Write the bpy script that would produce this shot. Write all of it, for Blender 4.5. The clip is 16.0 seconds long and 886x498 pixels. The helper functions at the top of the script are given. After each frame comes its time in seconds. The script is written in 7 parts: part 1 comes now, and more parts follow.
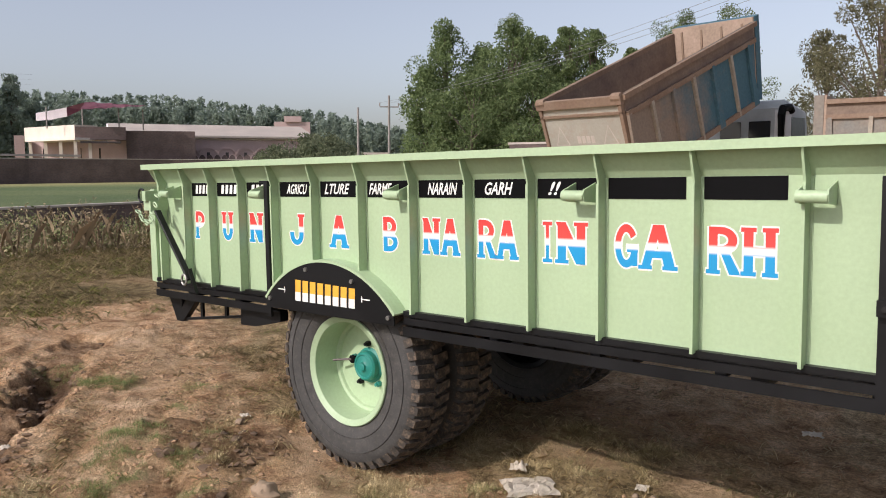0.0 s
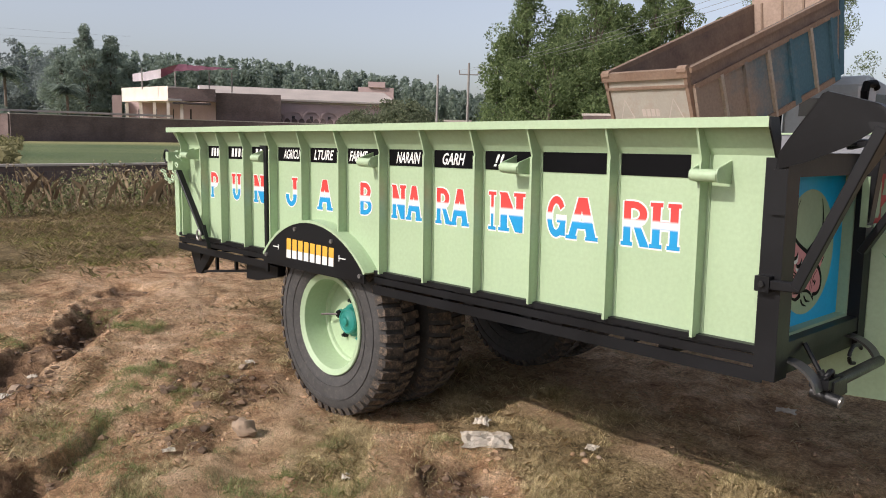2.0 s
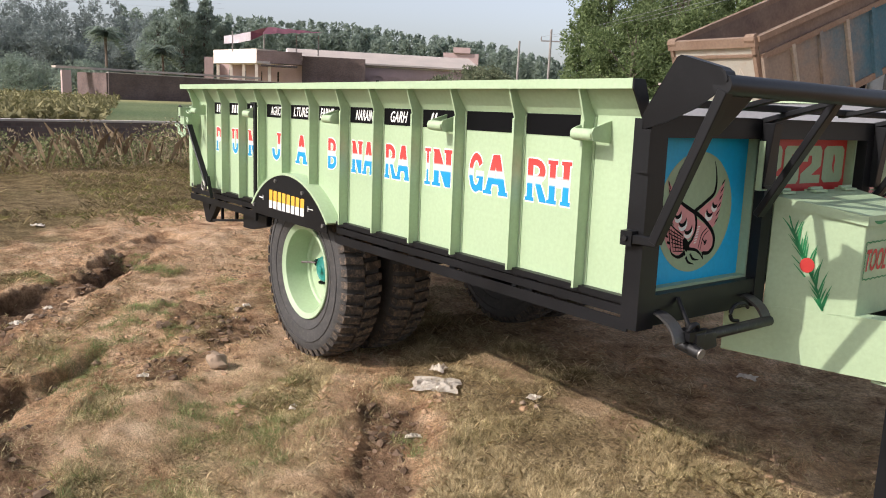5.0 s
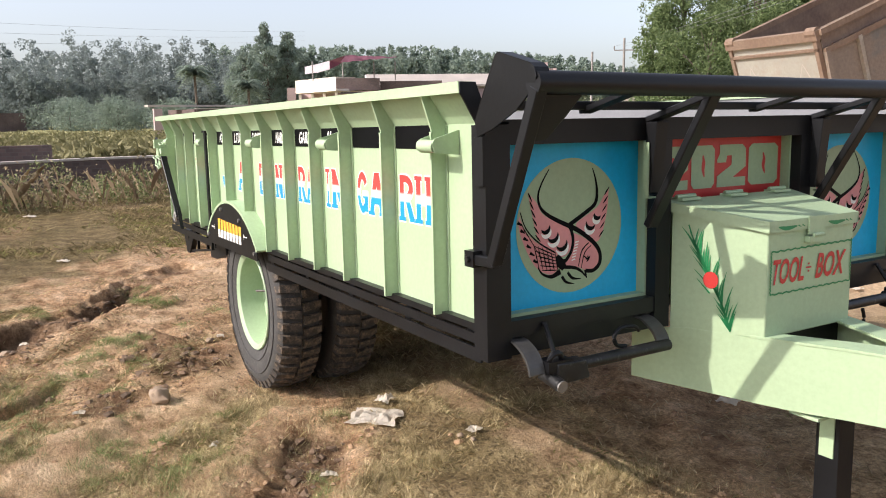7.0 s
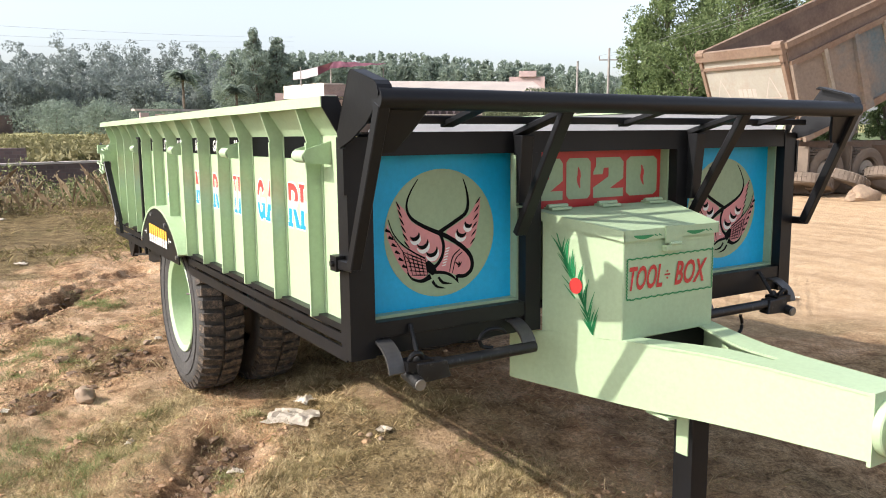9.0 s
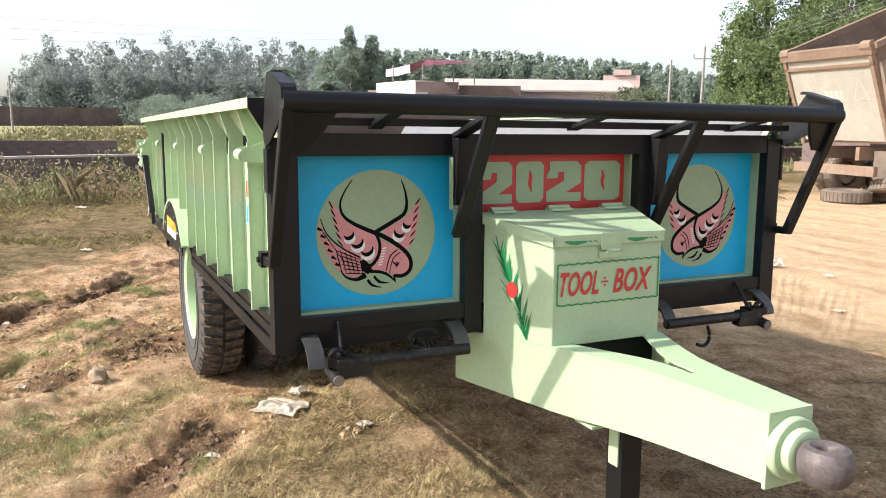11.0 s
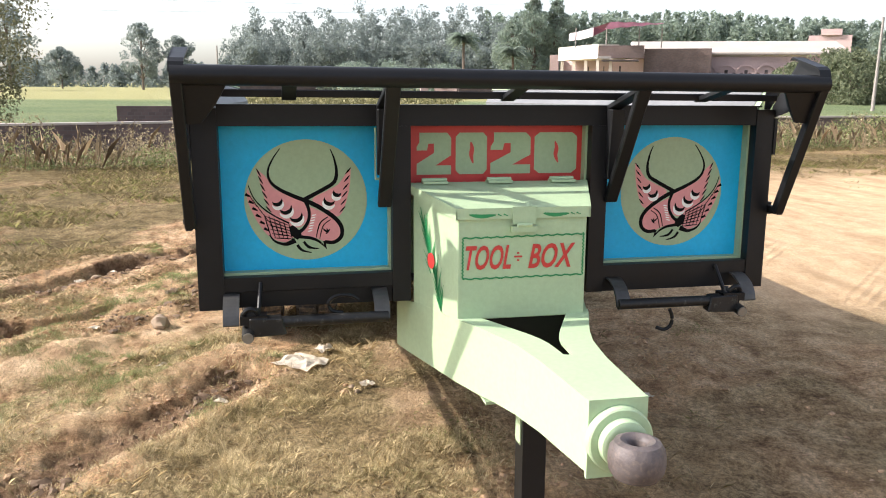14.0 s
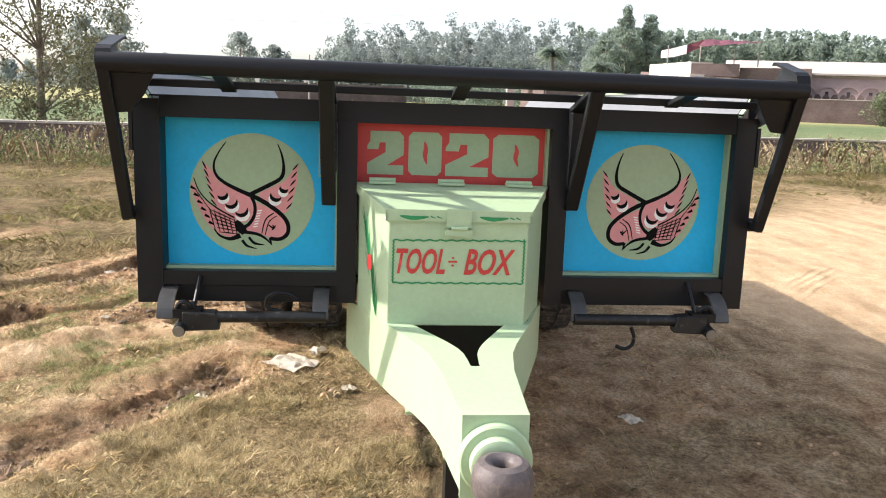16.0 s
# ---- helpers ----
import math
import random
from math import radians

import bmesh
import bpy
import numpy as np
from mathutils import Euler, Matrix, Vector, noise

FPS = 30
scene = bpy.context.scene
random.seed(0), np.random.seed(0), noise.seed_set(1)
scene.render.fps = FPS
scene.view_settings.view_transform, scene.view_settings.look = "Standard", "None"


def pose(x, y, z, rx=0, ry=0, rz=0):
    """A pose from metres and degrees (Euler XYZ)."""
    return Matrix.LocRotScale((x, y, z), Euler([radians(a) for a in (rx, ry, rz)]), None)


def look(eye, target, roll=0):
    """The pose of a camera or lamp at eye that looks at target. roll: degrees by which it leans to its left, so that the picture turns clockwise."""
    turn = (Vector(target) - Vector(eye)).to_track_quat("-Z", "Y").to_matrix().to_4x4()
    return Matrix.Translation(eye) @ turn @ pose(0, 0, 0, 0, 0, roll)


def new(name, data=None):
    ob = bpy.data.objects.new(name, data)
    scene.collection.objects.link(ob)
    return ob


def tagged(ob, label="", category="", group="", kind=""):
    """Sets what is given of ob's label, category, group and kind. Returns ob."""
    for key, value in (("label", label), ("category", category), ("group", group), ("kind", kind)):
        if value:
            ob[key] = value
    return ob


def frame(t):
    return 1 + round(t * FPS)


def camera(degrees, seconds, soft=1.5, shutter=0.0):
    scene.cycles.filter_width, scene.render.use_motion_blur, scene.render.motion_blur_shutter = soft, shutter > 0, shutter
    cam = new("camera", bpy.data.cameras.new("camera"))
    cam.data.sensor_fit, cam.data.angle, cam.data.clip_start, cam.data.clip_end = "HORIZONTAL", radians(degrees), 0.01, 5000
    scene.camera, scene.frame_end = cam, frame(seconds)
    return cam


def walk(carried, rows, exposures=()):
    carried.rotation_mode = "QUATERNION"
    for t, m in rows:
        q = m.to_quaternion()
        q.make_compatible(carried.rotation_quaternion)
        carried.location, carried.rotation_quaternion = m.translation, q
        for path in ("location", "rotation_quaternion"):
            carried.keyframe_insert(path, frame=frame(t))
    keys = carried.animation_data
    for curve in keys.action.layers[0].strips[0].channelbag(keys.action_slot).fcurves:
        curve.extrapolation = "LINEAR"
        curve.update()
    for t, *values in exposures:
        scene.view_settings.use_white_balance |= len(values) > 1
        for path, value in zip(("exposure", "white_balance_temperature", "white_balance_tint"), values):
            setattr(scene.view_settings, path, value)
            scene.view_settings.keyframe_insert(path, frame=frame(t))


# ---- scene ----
cam = camera(58.4, 16.0, soft=1.0)
METRES, EYE, TILT, LEAN, TURN, EAST, NORTH = 4.63, 1.5, 0.0, 0.0, 41.0, 0.51, -2.61
ROWS = [
    (0.0, 0.0, 0.0, 0.0, -0.01, -5.76, 0.15),
    (0.5, 0.0198, -0.0227, -0.0056, 0.97, -6.52, -1.48),
    (1.0, 0.043, -0.0458, 0.0048, 2.89, -7.56, 1.1),
    (1.5, 0.068, -0.056, 0.0065, 5.03, -5.94, 2.4),
    (2.0, 0.1175, -0.0476, 0.0036, 6.01, -8.08, -1.39),
    (2.5, 0.1478, -0.058, 0.0066, 9.59, -7.29, -1.29),
    (3.0, 0.1584, -0.0592, 0.0018, 8.08, -5.35, -2.21),
    (3.5, 0.1798, -0.0668, -0.004, 13.44, -6.91, -1.94),
    (4.0, 0.2059, -0.0821, 0.0007, 12.12, -9.36, -2.49),
    (4.2, 0.2123, -0.0886, 0.003, 10.42, -9.83, -3.06),
    (6.3, 0.3778, 0.0006, -0.0033, 17.77, -10.59, -0.12),
    (6.5, 0.3911, 0.0066, -0.0001, 17.64, -9.06, 0.32),
    (7.0, 0.4133, 0.0168, 0.0001, 18.13, -9.42, 0.72),
    (7.5, 0.4554, 0.0216, 0.0016, 18.67, -9.59, 0.18),
    (8.0, 0.4859, 0.0186, 0.004, 20.87, -9.42, 0.24),
    (8.5, 0.4927, 0.0146, 0.0044, 19.98, -8.41, -0.48),
    (9.0, 0.5002, 0.0147, 0.0033, 17.45, -8.93, 0.08),
    (9.2, 0.5074, 0.0146, 0.0041, 15.52, -8.23, 1.22),
    (11.3, 0.634, 0.0489, 0.0085, 26.94, -10.19, -0.44),
    (11.5, 0.6517, 0.0471, 0.0128, 28.38, -10.97, -0.07),
    (12.0, 0.6741, 0.0516, 0.0135, 26.69, -11.39, 0.37),
    (12.5, 0.6907, 0.0761, 0.0082, 28.66, -12.67, -0.36),
    (13.0, 0.7187, 0.1053, 0.0137, 32.03, -11.59, -2.11),
    (13.5, 0.7371, 0.1183, 0.0162, 34.43, -11.23, -1.26),
    (14.0, 0.7774, 0.1411, 0.0129, 37.33, -11.67, -0.47),
    (14.5, 0.8098, 0.1596, 0.0176, 39.4, -11.23, -0.93),
    (15.0, 0.8209, 0.1666, 0.0158, 40.95, -11.56, -1.24),
    (15.5, 0.8333, 0.1846, 0.0136, 41.33, -11.92, 0.48),
    (16.0, 0.8428, 0.2249, 0.0037, 43.71, -10.88, -2.01),
]
walk(cam, [(t, pose(EAST, NORTH, EYE, TILT, LEAN, TURN) @ pose(METRES * x, METRES * y, METRES * z, 90 + pitch, roll, yaw)) for t, x, y, z, yaw, pitch, roll in ROWS], exposures=[(0, -0.14, 6400, 16), (4, 0.10, 6400, 16), (7, 0.5, 6450, 15), (9, 0.75, 6450, 13), (12.5, 1.0, 6480, 12), (16, 1.1, 6480, 12)])

# ---- light ----
SUN_TO = Vector((-0.24, -1.33, 1.0)).normalized()
world = bpy.data.worlds.new("sky")
scene.world = world
world.use_nodes = True
wn = world.node_tree.nodes
sky = wn.new("ShaderNodeTexSky")
sky.sky_type = "NISHITA"
sky.sun_disc = False
sky.sun_elevation = math.asin(SUN_TO.z)
sky.sun_rotation = math.atan2(SUN_TO.x, SUN_TO.y)
sky.air_density = 1.0
sky.dust_density = 2.5
sky.ozone_density = 2.0
wn["Background"].inputs["Strength"].default_value = 0.133
haze = wn.new("ShaderNodeHueSaturation")
haze.inputs["Saturation"].default_value = 0.54
haze.inputs["Value"].default_value = 1.26
world.node_tree.links.new(sky.outputs["Color"], haze.inputs["Color"])
world.node_tree.links.new(haze.outputs["Color"], wn["Background"].inputs["Color"])
sun_data = bpy.data.lights.new("sun", "SUN")
sun_data.energy = 3.7
sun_data.angle = radians(0.6)
sun_data.color = (1.0, 0.94, 0.86)
sun = new("sun", sun_data)
sun.matrix_world = look((0, 0, 30), Vector((0, 0, 30)) - SUN_TO)

# ---- materials ----


def principled(name, rough=0.6, metal=0.0, spec=0.5):
    m = bpy.data.materials.new(name)
    m.use_nodes = True
    n, l = m.node_tree.nodes, m.node_tree.links
    b = n["Principled BSDF"]
    b.inputs["Roughness"].default_value = rough
    b.inputs["Metallic"].default_value = metal
    b.inputs["Specular IOR Level"].default_value = spec
    return m, n, l, b


def noise_node(n, l, scale, detail=4.0, coord="Object", rough=0.6):
    tc = n.new("ShaderNodeTexCoord")
    t = n.new("ShaderNodeTexNoise")
    t.inputs["Scale"].default_value = scale
    t.inputs["Detail"].default_value = detail
    t.inputs["Roughness"].default_value = rough
    l.new(tc.outputs[coord], t.inputs["Vector"])
    return t.outputs["Fac"]


def ramp_node(n, l, fac, stops):
    r = n.new("ShaderNodeValToRGB")
    e = r.color_ramp.elements
    while len(e) < len(stops):
        e.new(0.5)
    for i, (p, c) in enumerate(stops):
        e[i].position = p
        e[i].color = (*c, 1) if len(c) == 3 else c
    l.new(fac, r.inputs["Fac"])
    return r.outputs["Color"]


def mix_node(n, l, fac, a, b, mode="MIX"):
    m = n.new("ShaderNodeMix")
    m.data_type = "RGBA"
    m.blend_type = mode
    for sock, v in ((m.inputs[0], fac), (m.inputs[6], a), (m.inputs[7], b)):
        if isinstance(v, (int, float)):
            sock.default_value = v
        elif isinstance(v, tuple):
            sock.default_value = (*v, 1) if len(v) == 3 else v
        else:
            l.new(v, sock)
    return m.outputs[2]


def bump_node(n, l, b, height, strength, distance=0.01):
    bp = n.new("ShaderNodeBump")
    bp.inputs["Strength"].default_value = strength
    bp.inputs["Distance"].default_value = distance
    l.new(height, bp.inputs["Height"])
    l.new(bp.outputs["Normal"], b.inputs["Normal"])


def surface(name, rgb, rough=0.6, metal=0.0, var=0.12, big=2.5, fine=60.0, bump=0.05, dirt=None, dirt_amount=0.0, spec=0.5, depth=0.004):
    """A painted or plain surface: wide patches, fine grain, some dirt with a shape of its own."""
    m, n, l, b = principled(name, rough, metal, spec)
    wide = noise_node(n, l, big, 5)
    grain = noise_node(n, l, fine, 3)
    lo = tuple(c * (1 - var) for c in rgb)
    hi = tuple(min(1.0, c * (1 + var)) for c in rgb)
    col = ramp_node(n, l, wide, [(0.3, lo), (0.7, hi)])
    g = ramp_node(n, l, grain, [(0.3, (0.9, 0.9, 0.9)), (0.7, (1.0, 1.0, 1.0))])
    col = mix_node(n, l, 1.0, col, g, "MULTIPLY")
    if dirt:
        spots = noise_node(n, l, big * 3.1, 8, rough=0.72)
        f = ramp_node(n, l, spots, [(0.62 - 0.25 * dirt_amount, (0, 0, 0)), (0.80 - 0.2 * dirt_amount, (dirt_amount,) * 3)])
        col = mix_node(n, l, f, col, dirt)
    l.new(col, b.inputs["Base Color"])
    r = ramp_node(n, l, wide, [(0.3, (rough * 0.85,) * 3), (0.7, (min(1, rough * 1.15),) * 3)])
    l.new(r, b.inputs["Roughness"])
    if bump:
        bump_node(n, l, b, grain, bump, depth)
    return m


GREEN = surface("light_green_paint", (0.392, 0.512, 0.316), 0.45, var=0.04, dirt=(0.42, 0.40, 0.28), dirt_amount=0.10, bump=0.04)
BLACK = surface("black_paint", (0.0078, 0.0080, 0.0090), 0.42, var=0.3, spec=0.28, dirt=(0.040, 0.038, 0.036), dirt_amount=0.15, bump=0.08)
WORN = surface("chipped_black_paint", (0.012, 0.012, 0.012), 0.42, var=0.4, big=14, spec=0.35, dirt=(0.30, 0.29, 0.27), dirt_amount=0.26, bump=0.2)
BLUE = surface("sky_blue_paint", (0.005, 0.41, 0.72), 0.42, var=0.08, bump=0.03, spec=0.35)
RED = surface("red_paint", (0.52, 0.035, 0.03), 0.42, var=0.08, bump=0.03)
WHITE = surface("white_paint", (0.80, 0.80, 0.76), 0.45, var=0.04, bump=0.02)
PINK = surface("pink_paint", (0.66, 0.27, 0.27), 0.45, var=0.06, bump=0.02)
INK = surface("black_ink", (0.005, 0.005, 0.0055), 0.55, var=0.2, bump=0.0, spec=0.06)
OLIVE = surface("pale_olive_paint", (0.315, 0.42, 0.255), 0.45, var=0.05, bump=0.02)
LEAFGREEN = surface("leaf_green_paint", (0.01, 0.22, 0.07), 0.45, var=0.1, bump=0.0)
AMBER = surface("amber_paint", (0.80, 0.42, 0.05), 0.45, var=0.1, bump=0.0)
TEAL = surface("teal_paint", (0.02, 0.22, 0.18), 0.4, var=0.15, bump=0.03)
RUBBER = surface("tyre_rubber", (0.052, 0.050, 0.047), 0.8, var=0.35, big=16, dirt=(0.16, 0.14, 0.115), dirt_amount=0.42, bump=0.4)
TREAD = surface("dusty_tread_rubber", (0.050, 0.042, 0.035), 0.85, var=0.4, big=11, dirt=(0.30, 0.215, 0.14), dirt_amount=0.62, bump=0.25)
IRON = surface("cast_iron", (0.115, 0.095, 0.093), 0.6, metal=0.2, var=0.35, big=22, fine=70, bump=0.5, dirt=(0.24, 0.18, 0.14), dirt_amount=0.5)
STRAP = surface("dull_strap_steel", (0.075, 0.073, 0.07), 0.4, metal=0.3, var=0.3, big=10, bump=0.1)
STEEL = surface("worn_steel", (0.30, 0.29, 0.27), 0.45, metal=0.7, var=0.25, bump=0.1)
PLANK = surface("floor_steel", (0.06, 0.055, 0.05), 0.6, var=0.3)


def tricolour():
    """Letters sprayed red at the top, white in the middle and blue at the foot."""
    m, n, l, b = principled("tricolour_paint", 0.45)
    tc = n.new("ShaderNodeTexCoord")
    s = n.new("ShaderNodeSeparateXYZ")
    l.new(tc.outputs["Object"], s.inputs[0])
    mr = n.new("ShaderNodeMapRange")
    mr.inputs["From Min"].default_value = 0.276
    mr.inputs["From Max"].default_value = 0.436
    l.new(s.outputs["Z"], mr.inputs["Value"])
    l.new(ramp_node(n, l, mr.outputs["Result"], [(0.0, (0.006, 0.27, 0.55)), (0.40, (0.006, 0.28, 0.57)), (0.46, (0.8, 0.8, 0.8)), (0.56, (0.8, 0.79, 0.78)), (0.62, (0.66, 0.062, 0.05)), (1.0, (0.62, 0.045, 0.04))]), b.inputs["Base Color"])
    return m


TRICOLOUR = tricolour()

# ---- mesh helpers ----
from mathutils import geometry


def part(name, bm, material, parent=None, label="", smooth=False, bevel=0.0):
    if bevel:
        bmesh.ops.bevel(bm, geom=[e for e in bm.edges if len(e.link_faces) == 2 and e.calc_face_angle(0) > 0.6], offset=bevel, segments=1, affect="EDGES", profile=0.5)
    me = bpy.data.meshes.new(name)
    bm.normal_update()
    bm.to_mesh(me)
    bm.free()
    me.materials.append(material)
    if smooth:
        me.polygons.foreach_set("use_smooth", [True] * len(me.polygons))
        me.set_sharp_from_angle(angle=radians(35))
    ob = new(name, me)
    if parent:
        ob.parent = parent
    if label:
        tagged(ob, label)
    return ob


def thing(name, m, label, category, group="", kind=""):
    ob = new(name)
    ob.empty_display_size = 0.1
    ob.matrix_world = m
    return tagged(ob, label, category, group, kind)


def box(bm, x0, x1, y0, y1, z0, z1):
    v = [bm.verts.new(p) for p in ((x0, y0, z0), (x1, y0, z0), (x1, y1, z0), (x0, y1, z0), (x0, y0, z1), (x1, y0, z1), (x1, y1, z1), (x0, y1, z1))]
    for f in ((3, 2, 1, 0), (4, 5, 6, 7), (0, 1, 5, 4), (1, 2, 6, 5), (2, 3, 7, 6), (3, 0, 4, 7)):
        bm.faces.new([v[i] for i in f])
    return bm


def hexa(bm, p):
    """A solid from eight corners: four below, four above, both turning the same way."""
    v = [bm.verts.new(q) for q in p]
    for f in ((3, 2, 1, 0), (4, 5, 6, 7), (0, 1, 5, 4), (1, 2, 6, 5), (2, 3, 7, 6), (3, 0, 4, 7)):
        bm.faces.new([v[i] for i in f])
    bmesh.ops.recalc_face_normals(bm, faces=bm.faces)
    return bm


def prism(bm, pts, axis, a, b):
    """A flat outline, given in the two other axes, drawn out along one axis from a to b."""
    def put(p, w):
        return {"x": (w, p[0], p[1]), "y": (p[0], w, p[1]), "z": (p[0], p[1], w)}[axis]
    lo = [bm.verts.new(put(p, a)) for p in pts]
    hi = [bm.verts.new(put(p, b)) for p in pts]
    n = len(pts)
    faces = [bm.faces.new(lo), bm.faces.new(hi)]
    for i in range(n):
        faces.append(bm.faces.new((lo[i], lo[(i + 1) % n], hi[(i + 1) % n], hi[i])))
    bmesh.ops.recalc_face_normals(bm, faces=faces)
    return bm


def tube(bm, pts, r, n=10, cap=True, radii=None):
    """A round bar along a line of points."""
    pts = [Vector(p) for p in pts]
    rings = []
    for i, p in enumerate(pts):
        d = (pts[min(i + 1, len(pts) - 1)] - pts[max(i - 1, 0)]).normalized()
        q = d.to_track_quat("Z", "Y")
        rr = radii[i] if radii else r
        rings.append([bm.verts.new(p + q @ Vector((rr * math.cos(6.28319 * k / n), rr * math.sin(6.28319 * k / n), 0))) for k in range(n)])
    for a, b in zip(rings, rings[1:]):
        for k in range(n):
            bm.faces.new((a[k], a[(k + 1) % n], b[(k + 1) % n], b[k]))
    if cap:
        bm.faces.new(rings[0][::-1])
        bm.faces.new(rings[-1])
    return bm


def bar(bm, p0, p1, w, h, up=(0, 0, 1)):
    """A flat bar from p0 to p1: w across, h along up."""
    p0, p1 = Vector(p0), Vector(p1)
    d = (p1 - p0).normalized()
    s = d.cross(Vector(up)).normalized()
    u = s.cross(d).normalized()
    c = [s * a * w / 2 + u * b * h / 2 for a, b in ((-1, -1), (1, -1), (1, 1), (-1, 1))]
    return hexa(bm, [p0 + q for q in c] + [p1 + q for q in c])


def lathe(bm, profile, centre, n=48, axis="y", close=False):
    """A profile of (radius, along) turned round an axis through centre."""
    cx, cy, cz = centre
    rings = []
    for r, a in profile:
        ring = []
        for k in range(n):
            c, s = math.cos(6.2831853 * k / n) * r, math.sin(6.2831853 * k / n) * r
            ring.append(bm.verts.new({"y": (cx + c, cy + a, cz + s), "x": (cx + a, cy + c, cz + s), "z": (cx + c, cy + s, cz + a)}[axis]))
        rings.append(ring)
    faces = []
    pairs = list(zip(rings, rings[1:])) + ([(rings[-1], rings[0])] if close else [])
    for a, b in pairs:
        for k in range(n):
            faces.append(bm.faces.new((a[k], a[(k + 1) % n], b[(k + 1) % n], b[k])))
    if not close:
        for ring in (rings[0], rings[-1]):
            faces.append(bm.faces.new(ring))
    bmesh.ops.recalc_face_normals(bm, faces=faces)
    return bm


def flat(bm, pts, place):
    """A flat painted outline laid on a face by place(u, v), cut into triangles."""
    verts = [bm.verts.new(place(*p)) for p in pts]
    for tri in geometry.tessellate_polygon([[Vector((p[0], p[1], 0)) for p in pts]]):
        bm.faces.new([verts[i] for i in tri])


def stroke(bm, pts, widths, place):
    """A brush stroke along points, with a width at each."""
    n = len(pts)
    left, right = [], []
    for i, (u, v) in enumerate(pts):
        a, b = pts[max(i - 1, 0)], pts[min(i + 1, n - 1)]
        du, dv = b[0] - a[0], b[1] - a[1]
        k = math.hypot(du, dv) or 1
        w = widths[i] / 2
        left.append(bm.verts.new(place(u - dv / k * w, v + du / k * w)))
        right.append(bm.verts.new(place(u + dv / k * w, v - du / k * w)))
    for i in range(n - 1):
        bm.faces.new((left[i], right[i], right[i + 1], left[i + 1]))


def curve_pts(p, n=14):
    """A smooth line through control points."""
    q = [p[0]] + list(p) + [p[-1]]
    out = []
    for i in range(1, len(q) - 2):
        for k in range(n):
            t = k / n
            out.append(tuple(0.5 * (2 * q[i][j] + (q[i + 1][j] - q[i - 1][j]) * t + (2 * q[i - 1][j] - 5 * q[i][j] + 4 * q[i + 1][j] - q[i + 2][j]) * t * t + (3 * q[i][j] - q[i - 1][j] - 3 * q[i + 1][j] + q[i + 2][j]) * t ** 3) for j in (0, 1)))
    out.append(tuple(p[-1]))
    return out


def lettering(name, text, material, parent, u0, u1, v0, v1, place, shear=0.0, bold=0.0):
    """Words in the built-in font, fitted between u0..u1 and v0..v1 of a face."""
    cu = bpy.data.curves.new("words", "FONT")
    cu.body = text
    cu.shear = shear
    cu.offset = bold
    cu.resolution_u = 3
    tmp = new("words", cu)
    dg = bpy.context.evaluated_depsgraph_get()
    me = bpy.data.meshes.new_from_object(tmp.evaluated_get(dg))
    bpy.data.objects.remove(tmp)
    co = np.empty(len(me.vertices) * 3)
    me.vertices.foreach_get("co", co)
    co = co.reshape(-1, 3)
    lo, hi = co.min(0), co.max(0)
    for v, c in zip(me.vertices, co):
        v.co = place(u0 + (c[0] - lo[0]) / (hi[0] - lo[0]) * (u1 - u0), v0 + (c[1] - lo[1]) / (hi[1] - lo[1]) * (v1 - v0))
    me.materials.clear()
    me.materials.append(material)
    me.name = name
    ob = new(name, me)
    ob.parent = parent
    return ob

# ---- ground ----


def vnoise(x, y, scale, seed):
    """Smooth value noise of about -1..1 over arrays of metres."""
    gx, gy = x / scale, y / scale
    ix, iy = np.floor(gx).astype(np.int64), np.floor(gy).astype(np.int64)
    fx, fy = gx - ix, gy - iy
    fx, fy = fx * fx * (3 - 2 * fx), fy * fy * (3 - 2 * fy)

    def h(a, b):
        n = (a * 374761393 + b * 668265263 + seed * 974634777) & 0x7FFFFFFF
        n = ((n ^ (n >> 13)) * 1274126177) & 0x7FFFFFFF
        return ((n ^ (n >> 16)) & 0xFFFF) / 32767.5 - 1
    return (h(ix, iy) * (1 - fx) + h(ix + 1, iy) * fx) * (1 - fy) + (h(ix, iy + 1) * (1 - fx) + h(ix + 1, iy + 1) * fx) * fy


def step(v, a, b):
    t = np.clip((v - a) / (b - a), 0, 1)
    return t * t * (3 - 2 * t)


def along(x, y, pts):
    """Distance from a line of points, and how far along it (0..1)."""
    best, pos = np.full_like(x, 1e9), np.zeros_like(x)
    n = len(pts) - 1
    for i in range(n):
        (ax, ay), (bx, by) = pts[i], pts[i + 1]
        dx, dy = bx - ax, by - ay
        t = np.clip(((x - ax) * dx + (y - ay) * dy) / (dx * dx + dy * dy), 0, 1)
        d = np.hypot(x - ax - t * dx, y - ay - t * dy)
        near_it = d < best
        best = np.where(near_it, d, best)
        pos = np.where(near_it, (i + t) / n, pos)
    return best, pos


